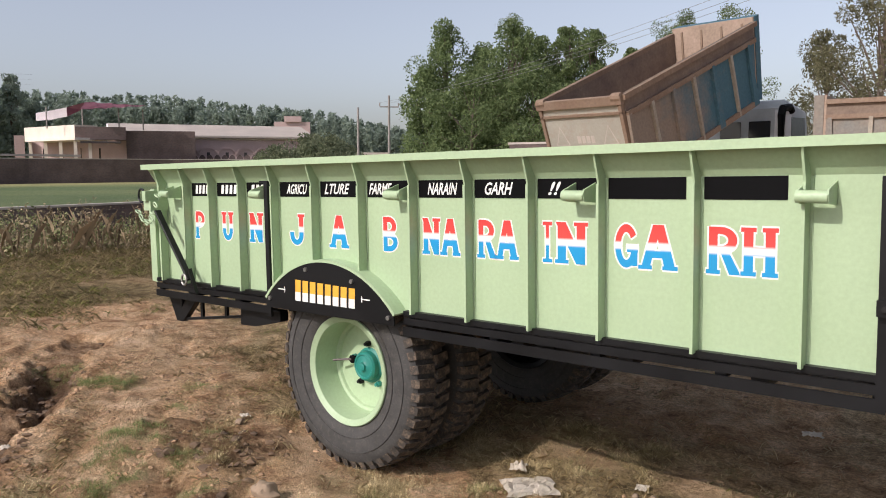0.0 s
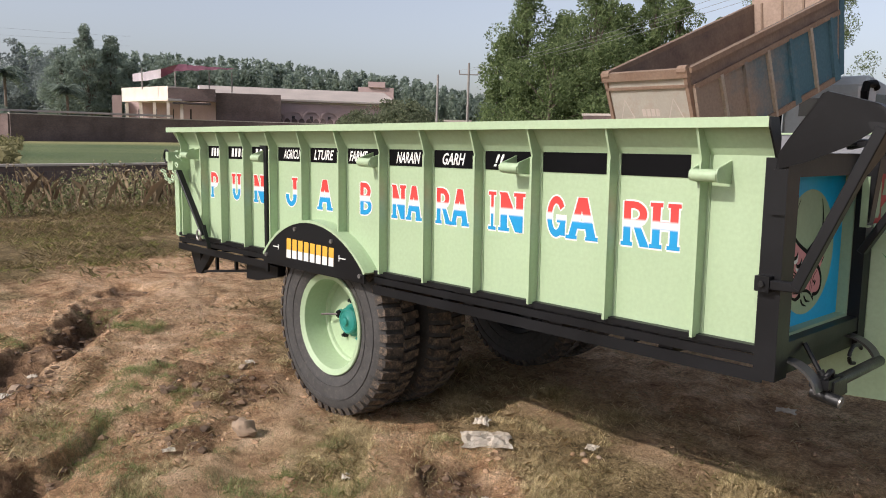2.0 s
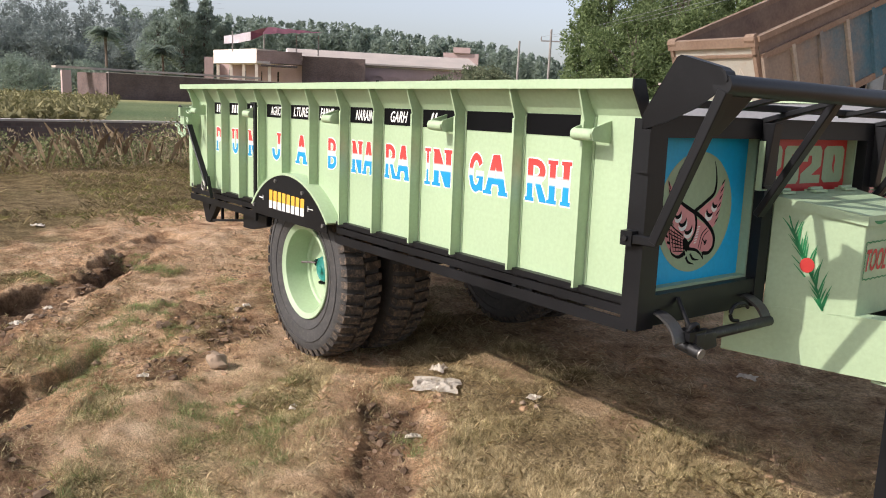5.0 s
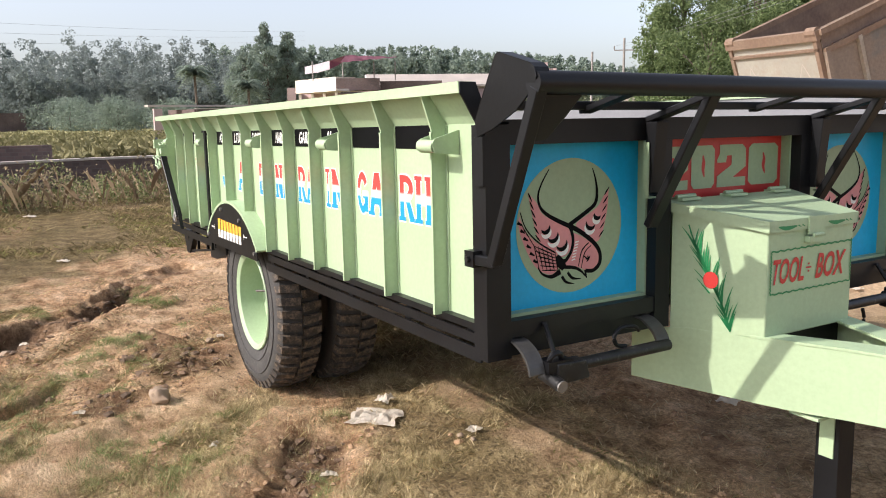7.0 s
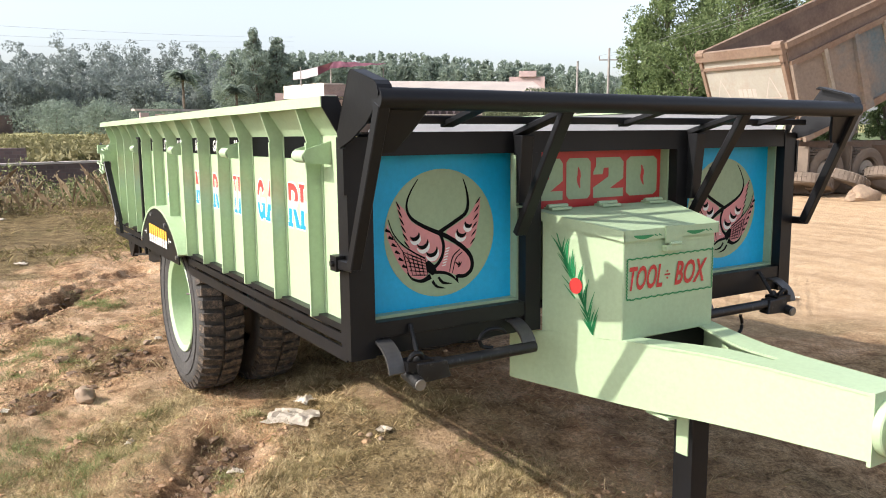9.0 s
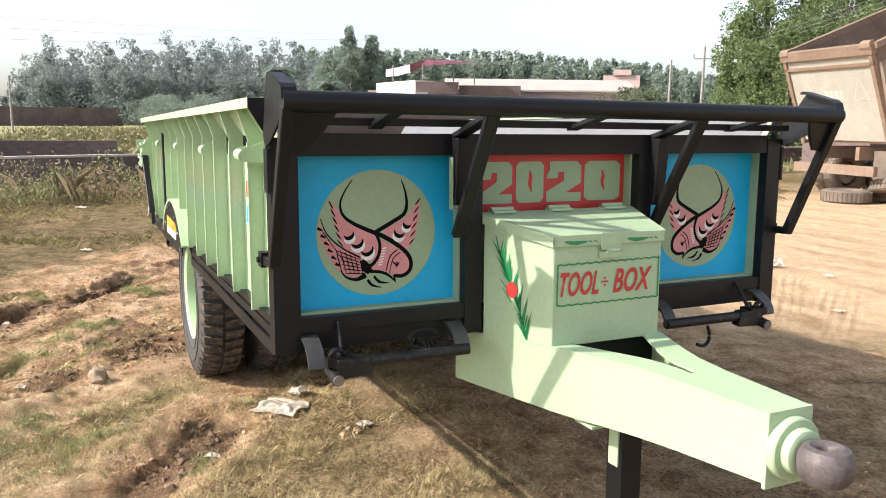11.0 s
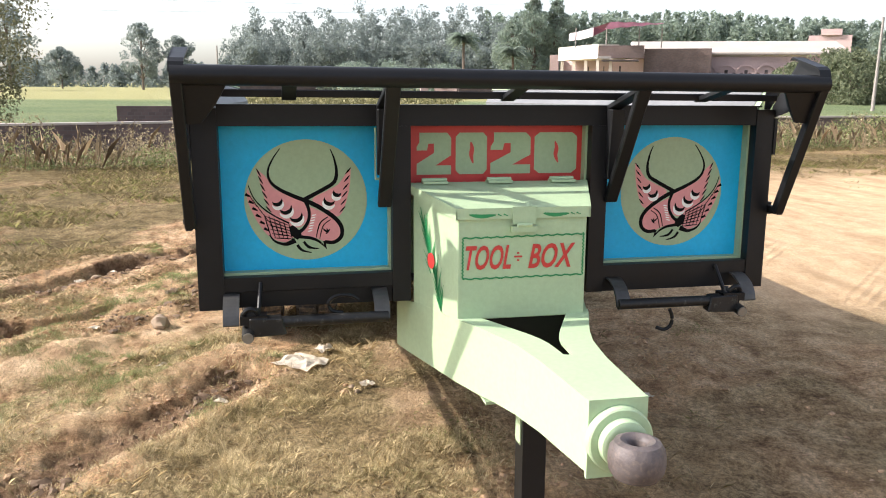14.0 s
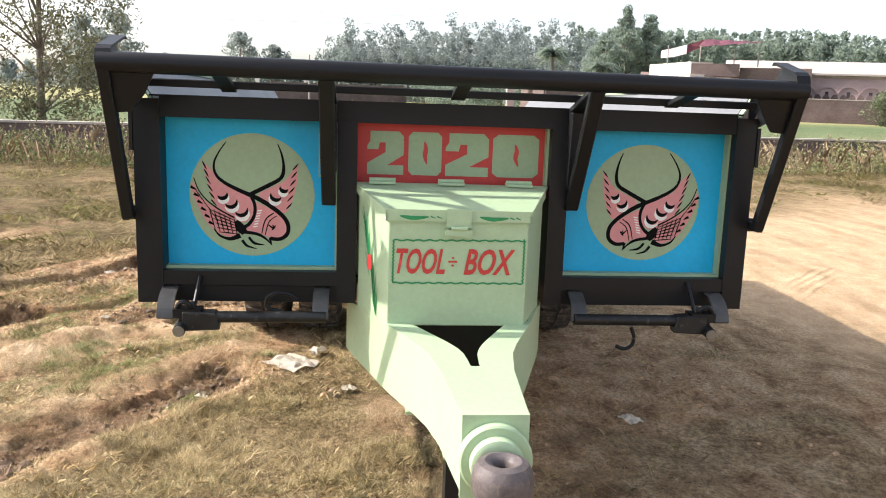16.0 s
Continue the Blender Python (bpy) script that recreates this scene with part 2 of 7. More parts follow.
RUT_A = [(-6.4, 0.5), (-5.6, -0.05), (-5.0, -0.5), (-4.4, -0.95), (-3.8, -1.5), (-3.0, -2.3), (-2.2, -3.2)]
RUT_B = [(-3.0, -0.75), (-2.5, -1.45), (-2.1, -1.9), (-1.5, -2.5)]
RIDGE = [(-6.0, 0.9), (-4.9, 0.15), (-3.9, -0.55), (-3.1, -0.75), (-2.4, -0.7), (-1.9, -1.3), (-1.0, -2.2)]
PITS = [(-5.08, -0.36, 0.74, 0.20, -0.45, 0.17, 311), (-3.45, -1.44, 0.30, 0.12, 0.1, 0.09, 321), (-4.42, -1.12, 0.30, 0.12, -0.9, 0.06, 341), (-2.55, -1.56, 0.20, 0.16, 0.3, 0.10, 331)]
RUT_C = [(-1.38, -0.04), (-1.03, -0.31), (-0.69, -0.54), (-0.38, -0.74), (0.1, -1.08), (0.9, -1.65)]
# strips of freshly turned brown clods: a line, and half its width
TURNED = [([(-3.55, -0.36), (-3.30, -0.42), (-2.95, -0.22), (-2.88, -0.10)], 0.13, 401), ([(-2.83, -0.42), (-3.05, -0.14), (-3.03, 0.07)], 0.13, 411), ([(-2.36, -0.94), (-2.47, -0.74), (-2.54, -0.58)], 0.11, 421), ([(-4.65, -0.80), (-4.30, -1.05), (-3.95, -1.15), (-3.70, -1.30)], 0.16, 431), ([(-1.85, -1.60), (-1.45, -1.75), (-1.0, -1.9)], 0.14, 441)]


def drawn(x, y, across, seed):
    """Noise stretched along the way that wheels have dragged the soil."""
    return vnoise((0.77 * x - 0.64 * y) / 4.5, 0.64 * x + 0.77 * y, across, seed)


def turned_at(x, y):
    """1 on the strips of turned clods."""
    m = np.zeros_like(x)
    for pts, w, seed in TURNED:
        q, t = along(x, y, pts)
        q = q + 0.10 * vnoise(x, y, 0.2, seed) + 0.06 * vnoise(x, y, 0.07, seed + 1)
        m = np.maximum(m, 1 - step(q, w * 0.35, w * 1.25))
    return m


def dirt_at(x, y):
    """1 where bare broken earth shows, 0 where grass covers it."""
    d, t = along(x, y, [(-7.0, 1.2), (-5.2, 0.0), (-4.0, -0.7), (-2.7, -1.1), (-1.6, -2.2), (-0.5, -3.5)])
    m = 1 - step(d + 0.35 * vnoise(x, y, 0.5, 3) + 0.3 * vnoise(x, y, 0.17, 4), 0.75, 1.5)
    w = np.hypot((x + 2.3) / 1.1, (y - 0.0) / 0.5)
    m = np.maximum(m, 1 - step(w + 0.3 * vnoise(x, y, 0.3, 5), 0.7, 1.2))
    m = m * (1 - (0.25 + 0.65 * step(x, -2.9, -2.0)) * step(drawn(x, y, 0.15, 201) + 0.45 * vnoise(x, y, 0.11, 202), -0.02, 0.30))
    patch = step(vnoise(x, y, 0.9, 6) + 0.5 * vnoise(x, y, 0.3, 7), 0.35, 0.8) * (0.35 + 0.65 * step(x, -6.5, -4.5))
    d, t = along(x, y, RUT_C)
    m = np.maximum(m, 1 - step(d + 0.1 * vnoise(x, y, 0.2, 8), 0.17, 0.38))
    under = step(y, 0.7, 1.1) * (1 - step(y, 3.5, 4.5)) * step(x, -5, -4) * 0.65
    return np.clip(np.maximum(np.maximum(m, patch * 0.75), under * (0.6 + 0.5 * vnoise(x, y, 0.4, 61))), 0, 1)


def moist_at(x, y):
    """1 in the freshly broken, still moist hollows of the ruts."""
    m = np.zeros_like(x)
    for cx, cy, rx, ry, turn, deep, seed in PITS:
        c, s_ = math.cos(turn), math.sin(turn)
        u, v = (x - cx) * c + (y - cy) * s_, -(x - cx) * s_ + (y - cy) * c
        q = np.hypot(u / rx, v / ry) + 0.28 * drawn(x, y, 0.14, seed) + 0.20 * vnoise(x, y, 0.08, seed + 1)
        m = np.maximum(m, 1 - step(q, 0.7, 1.25))
    for pts, w, seed in ((RUT_A, 0.16, 31), (RUT_B, 0.15, 32), (RUT_C, 0.15, 33)):
        q, t = along(x, y, pts)
        q = q + (0.04 if seed == 33 else 0.10) * vnoise(x, y, 0.25, seed) + 0.04 * vnoise(x, y, 0.09, seed + 5)
        m = np.maximum(m, (1 - step(q, w * 0.5, w * 1.05)) * np.clip(0.5 + 0.8 * vnoise(x, y, 0.8, seed + 9), 0.9 if seed == 33 else 0.6 if seed == 31 else 0.25, 1))
    return np.maximum(m, 0.75 * turned_at(x, y))


def sand_at(x, y):
    n = 0.8 * vnoise(x, y, 1.6, 11) + 0.3 * vnoise(x, y, 0.4, 12)
    a = step(y + n - 0.12 * (x + 2), 3.2, 4.6) * (1 - step(y + 1.5 * n + 0.10 * x, 14.0, 19.0) * (1 - step(x, -9, -6)))
    return a * step(x + 1.2 * n + 0.25 * (y - 5), -10.5, -7.5)


def pale_at(x, y):
    """1 on the ridge of pale dry earth that runs out from the tyre."""
    m = np.zeros_like(x)
    for pts, a, b, k, seed in (([(-2.75, 0.0), (-2.4, -0.28), (-2.12, -0.58), (-1.92, -0.95), (-1.75, -1.35)], 0.05, 0.32, 0.85, 17), ([(-1.66, -0.14), (-1.40, -0.46), (-1.12, -0.72), (-0.84, -0.96)], 0.0, 0.17, 0.75, 117),
                                ([(-3.2, -0.85), (-3.75, -0.45), (-4.3, -0.08), (-5.1, 0.5), (-6.4, 0.8)], 0.05, 0.30, 0.6, 127), ([(-1.75, 0.92), (-1.2, 0.86), (-0.65, 0.84)], 0.0, 0.16, 0.7, 19)):
        d, t = along(x, y, pts)
        m = np.maximum(m, k * (1 - step(d + 0.14 * vnoise(x, y, 0.3, seed) + 0.09 * vnoise(x, y, 0.09, seed + 1), a, b)))
    return m * (1 - 0.9 * turned_at(x, y))


def meadow_at(x, y):
    """1 where the rough meadow grows densely."""
    n = 0.8 * vnoise(x, y, 1.3, 14) + 0.4 * vnoise(x, y, 0.4, 15)
    return (1 - step(x + n + 0.12 * np.abs(y) + 1.6 * step(-y, 0.9, 2.2) * -1, -7.4, -5.2)) * np.clip(0.75 + 0.5 * vnoise(x, y, 0.9, 16), 0.2, 1)


WALL_LINE = [(-14.8, -14.0), (-16.3, -5.1), (-18.4, 1.0), (-18.8, 5.4), (-20.2, 14.7), (-22.0, 30.0)]


def beyond_wall(x, y):
    return (-16.9 - 0.17 * y) - x


def height_at(x, y):
    r = np.hypot(x + 1, y)
    near_by = 1 - step(r, 9, 22)
    z = 0.05 * vnoise(x, y, 2.3, 21) * near_by + 0.022 * vnoise(x, y, 0.6, 22) * near_by
    d = dirt_at(x, y)
    z += near_by * moist_at(x, y) * (0.012 * vnoise(x, y, 0.12, 28) + 0.020 * np.abs(vnoise(x, y, 0.05, 29)))
    z += near_by * d * (0.030 * drawn(x, y, 0.20, 23) + 0.018 * drawn(x, y, 0.09, 24) + 0.012 * np.abs(vnoise(x, y, 0.10, 26)) + 0.010 * np.abs(vnoise(x, y, 0.045, 34)) + 0.006 * vnoise(x, y, 0.03, 35))
    z += near_by * (1 - d) * (0.012 * vnoise(x, y, 0.16, 25) + 0.008 * vnoise(x, y, 0.07, 27) + 0.005 * vnoise(x, y, 0.035, 36))
    for pts, w, deep, seed in ((RUT_A, 0.20, 0.12, 31), (RUT_B, 0.16, 0.08, 32), (RUT_C, 0.14, 0.040, 33)):
        q, t = along(x, y, pts)
        calm = 0.3 if seed == 33 else 0.7
        q = q + calm * (0.09 * vnoise(x, y, 0.25, seed) + 0.05 * vnoise(x, y, 0.09, seed + 5))
        k = np.clip(0.65 + 0.6 * vnoise(x, y, 0.8, seed + 9), 0.75 if seed == 33 else 0.5 if seed == 31 else 0.15, 1.1)
        z -= deep * k * (1 - step(q, w * 0.7, w * 1.1))
        z += 0.018 * k * np.exp(-((q - w * 1.9) / (w * 0.8)) ** 2)
    for cx, cy, rx, ry, turn, deep, seed in PITS:
        c, s_ = math.cos(turn), math.sin(turn)
        u, v = (x - cx) * c + (y - cy) * s_, -(x - cx) * s_ + (y - cy) * c
        q = np.hypot(u / rx, v / ry) + 0.28 * drawn(x, y, 0.14, seed) + 0.20 * vnoise(x, y, 0.08, seed + 1)
        z -= deep * (1 - step(q, 0.35, 1.05)) * (0.75 + 0.35 * vnoise(x, y, 0.11, seed + 2))
        z += 0.02 * np.exp(-((q - 1.3) / 0.3) ** 2)
    z += near_by * 0.018 * pale_at(x, y)
    z += near_by * turned_at(x, y) * (0.024 * np.abs(vnoise(x, y, 0.13, 37)) + 0.024 * np.abs(vnoise(x, y, 0.06, 38)) - 0.012)
    q, t = along(x, y, RIDGE)
    q = q + 0.12 * vnoise(x, y, 0.3, 41)
    z += 0.026 * np.exp(-(q / 0.35) ** 2) * (0.6 + 0.5 * vnoise(x, y, 0.5, 42))
    # firm ground under tyre and stand
    for cx, cy, rr in ((-2.42, 0.29, 0.75), (-2.42, 1.8, 0.8), (0.45, 1.04, 0.5)):
        k = step(np.hypot(x - cx, (y - cy) * 1.2), 0.35, rr)
        z = z * k + (-0.008 if cx < 0 else -0.02) * (1 - k)
    return z


def grid_axis(lo, hi, fine, far_lo, far_hi, grow=1.16):
    mid = list(np.arange(lo, hi, fine))
    a, s, v = [], fine, lo
    while v > far_lo:
        s *= grow
        v -= s
        a.append(v)
    b, s, v = [], fine, mid[-1]
    while v < far_hi:
        s *= grow
        v += s
        b.append(v)
    return np.array(a[::-1] + mid + b)


def ground_sheet():
    gx = grid_axis(-6.4, 1.4, 0.0195, -2500, 2500)
    gy = grid_axis(-2.7, 2.4, 0.0195, -2500, 2500)
    X, Y = np.meshgrid(gx, gy, indexing="ij")
    Z = height_at(X, Y)
    nx, ny = X.shape
    idx = np.arange(nx * ny).reshape(nx, ny)
    q = np.stack([idx[:-1, :-1], idx[1:, :-1], idx[1:, 1:], idx[:-1, 1:]], -1).reshape(-1, 4)
    me = bpy.data.meshes.new("ground")
    me.vertices.add(nx * ny)
    me.vertices.foreach_set("co", np.stack([X, Y, Z], -1).astype(np.float32).ravel())
    me.loops.add(q.size)
    me.loops.foreach_set("vertex_index", q.ravel().astype(np.int32))
    me.polygons.add(len(q))
    me.polygons.foreach_set("loop_start", np.arange(0, q.size, 4, dtype=np.int32))
    me.polygons.foreach_set("use_smooth", np.ones(len(q), dtype=bool))
    me.update(calc_edges=True)
    zone = np.zeros((nx * ny, 4), dtype=np.float32)
    zone[:, 0] = dirt_at(X, Y).ravel()
    zone[:, 1] = step(beyond_wall(X, Y), 0.0, 0.5).ravel()
    zone[:, 2] = sand_at(X, Y).ravel()
    zone[:, 3] = 1
    wet = np.zeros((nx * ny, 4), dtype=np.float32)
    wet[:, 0] = moist_at(X, Y).ravel()
    wet[:, 1] = meadow_at(X, Y).ravel()
    wet[:, 2] = pale_at(X, Y).ravel()
    wet[:, 3] = 1
    at2 = me.color_attributes.new("moist", "FLOAT_COLOR", "POINT")
    at2.data.foreach_set("color", wet.ravel())
    at = me.color_attributes.new("zone", "FLOAT_COLOR", "POINT")
    at.data.foreach_set("color", zone.ravel())
    return me


def ground_material():
    m, n, l, b = principled("earth_and_grass", 0.92, spec=0.15)
    z = n.new("ShaderNodeVertexColor")
    z.layer_name = "zone"
    s = n.new("ShaderNodeSeparateColor")
    l.new(z.outputs["Color"], s.inputs[0])
    wide = noise_node(n, l, 0.9, 6)
    mid = noise_node(n, l, 5.0, 8, rough=0.7)
    fine = noise_node(n, l, 45.0, 6, rough=0.75)
    vast = noise_node(n, l, 0.06, 5)
    earth = ramp_node(n, l, mid, [(0.36, (0.36, 0.197, 0.105)), (0.48, (0.68, 0.43, 0.24)), (0.62, (0.86, 0.61, 0.385))])
    clod = ramp_node(n, l, fine, [(0.38, (0.62, 0.59, 0.57)), (0.58, (1.12, 1.12, 1.12))])
    earth = mix_node(n, l, 1.0, earth, clod, "MULTIPLY")
    straw = ramp_node(n, l, mid, [(0.36, (0.24, 0.165, 0.085)), (0.5, (0.47, 0.345, 0.195)), (0.63, (0.66, 0.50, 0.30))])
    olive = ramp_node(n, l, mid, [(0.38, (0.12, 0.11, 0.042)), (0.62, (0.36, 0.30, 0.13))])
    turf = mix_node(n, l, ramp_node(n, l, wide, [(0.48, (0, 0, 0)), (0.68, (0.45, 0.45, 0.45))]), straw, olive)
    turf = mix_node(n, l, 1.0, turf, ramp_node(n, l, fine, [(0.38, (0.42, 0.42, 0.42)), (0.58, (1.15, 1.15, 1.15))]), "MULTIPLY")
    sand = ramp_node(n, l, mid, [(0.34, (0.47, 0.32, 0.185)), (0.5, (0.54, 0.38, 0.23)), (0.64, (0.60, 0.435, 0.275))])
    sand = mix_node(n, l, 1.0, sand, ramp_node(n, l, fine, [(0.38, (0.82, 0.82, 0.82)), (0.6, (1.04, 1.04, 1.04))]), "MULTIPLY")
    tcs = n.new("ShaderNodeTexCoord")
    mps = n.new("ShaderNodeMapping")
    mps.inputs["Rotation"].default_value = (0, 0, -1.05)
    mps.inputs["Scale"].default_value = (0.5, 3.2, 1)
    l.new(tcs.outputs["Object"], mps.inputs["Vector"])
    streak = n.new("ShaderNodeTexNoise")
    streak.inputs["Scale"].default_value = 1.0
    streak.inputs["Detail"].default_value = 5.0
    l.new(mps.outputs[0], streak.inputs["Vector"])
    sand = mix_node(n, l, 1.0, sand, ramp_node(n, l, streak.outputs["Fac"], [(0.36, (0.80, 0.78, 0.75)), (0.5, (1.0, 1.0, 1.0)), (0.66, (1.10, 1.10, 1.09))]), "MULTIPLY")
    fibres = None
    for turn in (0.5, 1.9, 2.7, 3.6):
        tcf = n.new("ShaderNodeTexCoord")
        mp = n.new("ShaderNodeMapping")
        mp.inputs["Rotation"].default_value = (0, 0, turn)
        mp.inputs["Location"].default_value = (turn * 7, turn * 3, 0)
        mp.inputs["Scale"].default_value = (45, 620, 20)
        l.new(tcf.outputs["Object"], mp.inputs["Vector"])
        t = n.new("ShaderNodeTexNoise")
        t.inputs["Scale"].default_value = 1.0
        t.inputs["Detail"].default_value = 2.0
        l.new(mp.outputs[0], t.inputs["Vector"])
        one = ramp_node(n, l, t.outputs["Fac"], [(0.48, (0.58, 0.57, 0.54)), (0.66, (1.15, 1.13, 1.06))])
        fibres = one if fibres is None else mix_node(n, l, 1.0, fibres, one, "LIGHTEN")
    turf = mix_node(n, l, 1.0, turf, fibres, "MULTIPLY")
    grit = ramp_node(n, l, noise_node(n, l, 190.0, 4, rough=0.7), [(0.36, (0.62, 0.61, 0.60)), (0.52, (1.0, 1.0, 1.0)), (0.66, (1.22, 1.22, 1.22))])
    earth = mix_node(n, l, 1.0, earth, grit, "MULTIPLY")
    turf = mix_node(n, l, 1.0, turf, grit, "MULTIPLY")
    # crop greens raised and dulled to carry the haze over the field
    crop = ramp_node(n, l, vast, [(0.35, (0.12, 0.165, 0.075)), (0.6, (0.18, 0.215, 0.10)), (0.75, (0.26, 0.255, 0.13))])
    tc = n.new("ShaderNodeTexCoord")
    sx = n.new("ShaderNodeSeparateXYZ")
    l.new(tc.outputs["Object"], sx.inputs[0])
    strip = n.new("ShaderNodeMapRange")
    strip.inputs["From Min"].default_value, strip.inputs["From Max"].default_value = -72.0, -82.0
    l.new(sx.outputs["X"], strip.inputs["Value"])
    # yellow crop strip, its colour likewise washed out for haze
    crop = mix_node(n, l, strip.outputs["Result"], crop, (0.33, 0.31, 0.14))
    crop = mix_node(n, l, 1.0, crop, ramp_node(n, l, mid, [(0.4, (0.7, 0.7, 0.7)), (0.6, (1.1, 1.1, 1.1))]), "MULTIPLY")
    z2 = n.new("ShaderNodeVertexColor")
    z2.layer_name = "moist"
    s2 = n.new("ShaderNodeSeparateColor")
    l.new(z2.outputs["Color"], s2.inputs[0])
    damp = ramp_node(n, l, mid, [(0.36, (0.125, 0.074, 0.043)), (0.62, (0.33, 0.205, 0.122))])
    damp = mix_node(n, l, 1.0, damp, clod, "MULTIPLY")
    rough = mix_node(n, l, 1.0, turf, (0.50, 0.50, 0.40), "MULTIPLY")
    turf = mix_node(n, l, s2.outputs["Green"], turf, rough)
    c = mix_node(n, l, s.outputs["Red"], turf, earth)
    pale = mix_node(n, l, 1.0, ramp_node(n, l, mid, [(0.36, (0.50, 0.32, 0.185)), (0.5, (0.72, 0.495, 0.30)), (0.64, (0.85, 0.625, 0.41))]), grit, "MULTIPLY")
    c = mix_node(n, l, s2.outputs["Blue"], c, pale)
    c = mix_node(n, l, s2.outputs["Red"], c, damp)
    c = mix_node(n, l, s.outputs["Blue"], c, sand)
    c = mix_node(n, l, s.outputs["Green"], c, crop)
    l.new(c, b.inputs["Base Color"])
    add = n.new("ShaderNodeMath")
    add.operation = "ADD"
    lumps = noise_node(n, l, 16.0, 10, rough=0.78)
    l.new(lumps, add.inputs[0])
    l.new(fine, add.inputs[1])
    # curved tyre tracks in the sand: ribs across a band, broken up by wear
    tracks = None
    for cx, cy, turn, half in ((-2.75, 5.25, 0.70, 0.30), (-1.95, 5.05, 0.62, 0.26), (-4.6, 7.6, 1.25, 0.30), (-3.6, 4.5, 0.75, 0.22)):
        tcw = n.new("ShaderNodeTexCoord")
        mpw = n.new("ShaderNodeMapping")
        mpw.vector_type = "TEXTURE"
        mpw.inputs["Location"].default_value = (cx, cy, 0)
        mpw.inputs["Rotation"].default_value = (0, 0, turn)
        l.new(tcw.outputs["Object"], mpw.inputs["Vector"])
        wv = n.new("ShaderNodeTexWave")
        wv.inputs["Scale"].default_value = 3.6
        wv.inputs["Distortion"].default_value = 2.6
        wv.inputs["Detail"].default_value = 2.0
        wv.inputs["Detail Scale"].default_value = 1.5
        l.new(mpw.outputs[0], wv.inputs["Vector"])
        sp = n.new("ShaderNodeSeparateXYZ")
        l.new(mpw.outputs[0], sp.inputs[0])
        masks = []
        for axis, reach in (("X", half), ("Y", 1.15)):
            ab = n.new("ShaderNodeMath")
            ab.operation = "ABSOLUTE"
            l.new(sp.outputs[axis], ab.inputs[0])
            mr = n.new("ShaderNodeMapRange")
            mr.inputs["From Min"].default_value, mr.inputs["From Max"].default_value = reach, reach * 0.6
            l.new(ab.outputs[0], mr.inputs["Value"])
            masks.append(mr.outputs["Result"])
        mk = n.new("ShaderNodeMath")
        mk.operation = "MULTIPLY"
        l.new(masks[0], mk.inputs[0])
        l.new(masks[1], mk.inputs[1])
        one = mix_node(n, l, mk.outputs[0], (0, 0, 0), wv.outputs["Color"])
        tracks = one if tracks is None else mix_node(n, l, 1.0, tracks, one, "LIGHTEN")
    where = ramp_node(n, l, noise_node(n, l, 2.2, 3), [(0.38, (0, 0, 0)), (0.52, (1, 1, 1))])
    tracks = mix_node(n, l, 1.0, mix_node(n, l, 1.0, tracks, where, "MULTIPLY"), s.outputs["Blue"], "MULTIPLY")
    both = n.new("ShaderNodeMath")
    both.operation = "MULTIPLY_ADD"
    l.new(tracks, both.inputs[0])
    both.inputs[1].default_value = 0.20
    # the packed sand is smoother than the broken earth
    calm = n.new("ShaderNodeMapRange")
    calm.inputs["To Min"].default_value, calm.inputs["To Max"].default_value = 1.0, 0.35
    l.new(s.outputs["Blue"], calm.inputs["Value"])
    low = n.new("ShaderNodeMath")
    low.operation = "MULTIPLY"
    l.new(add.outputs[0], low.inputs[0])
    l.new(calm.outputs["Result"], low.inputs[1])
    l.new(low.outputs[0], both.inputs[2])
    bump_node(n, l, b, both.outputs[0], 1.0, 0.045)
    return m


EARTH = ground_material()
ground_mesh = ground_sheet()
ground_mesh.materials.append(EARTH)
ground = tagged(new("ground", ground_mesh), "dry rutted earth with sparse straw-coloured grass", "ground", kind="structure")


def leaf_material(name, dark, light, rough=0.6, trans=0.25):
    m, n, l, b = principled(name, rough, spec=0.25)
    g = n.new("ShaderNodeNewGeometry")
    col = ramp_node(n, l, g.outputs["Random Per Island"], [(0.0, dark), (1.0, light)])
    big = noise_node(n, l, 0.6, 3)
    col = mix_node(n, l, 1.0, col, ramp_node(n, l, big, [(0.3, (0.7, 0.7, 0.7)), (0.7, (1.1, 1.1, 1.1))]), "MULTIPLY")
    l.new(col, b.inputs["Base Color"])
    t = n.new("ShaderNodeBsdfTranslucent")
    l.new(col, t.inputs["Color"])
    mx = n.new("ShaderNodeMixShader")
    mx.inputs[0].default_value = trans
    l.new(b.outputs[0], mx.inputs[1])
    l.new(t.outputs[0], mx.inputs[2])
    l.new(mx.outputs[0], n["Material Output"].inputs["Surface"])
    return m


def cards(name, verts, per, material):
    """One mesh from an array of corner points, per corners to a face."""
    v = np.asarray(verts, dtype=np.float32).reshape(-1, 3)
    me = bpy.data.meshes.new(name)
    me.vertices.add(len(v))
    me.vertices.foreach_set("co", v.ravel())
    k = len(v) // per
    me.loops.add(len(v))
    me.loops.foreach_set("vertex_index", np.arange(len(v), dtype=np.int32))
    me.polygons.add(k)
    me.polygons.foreach_set("loop_start", np.arange(0, len(v), per, dtype=np.int32))
    me.update(calc_edges=True)
    me.materials.append(material)
    return me


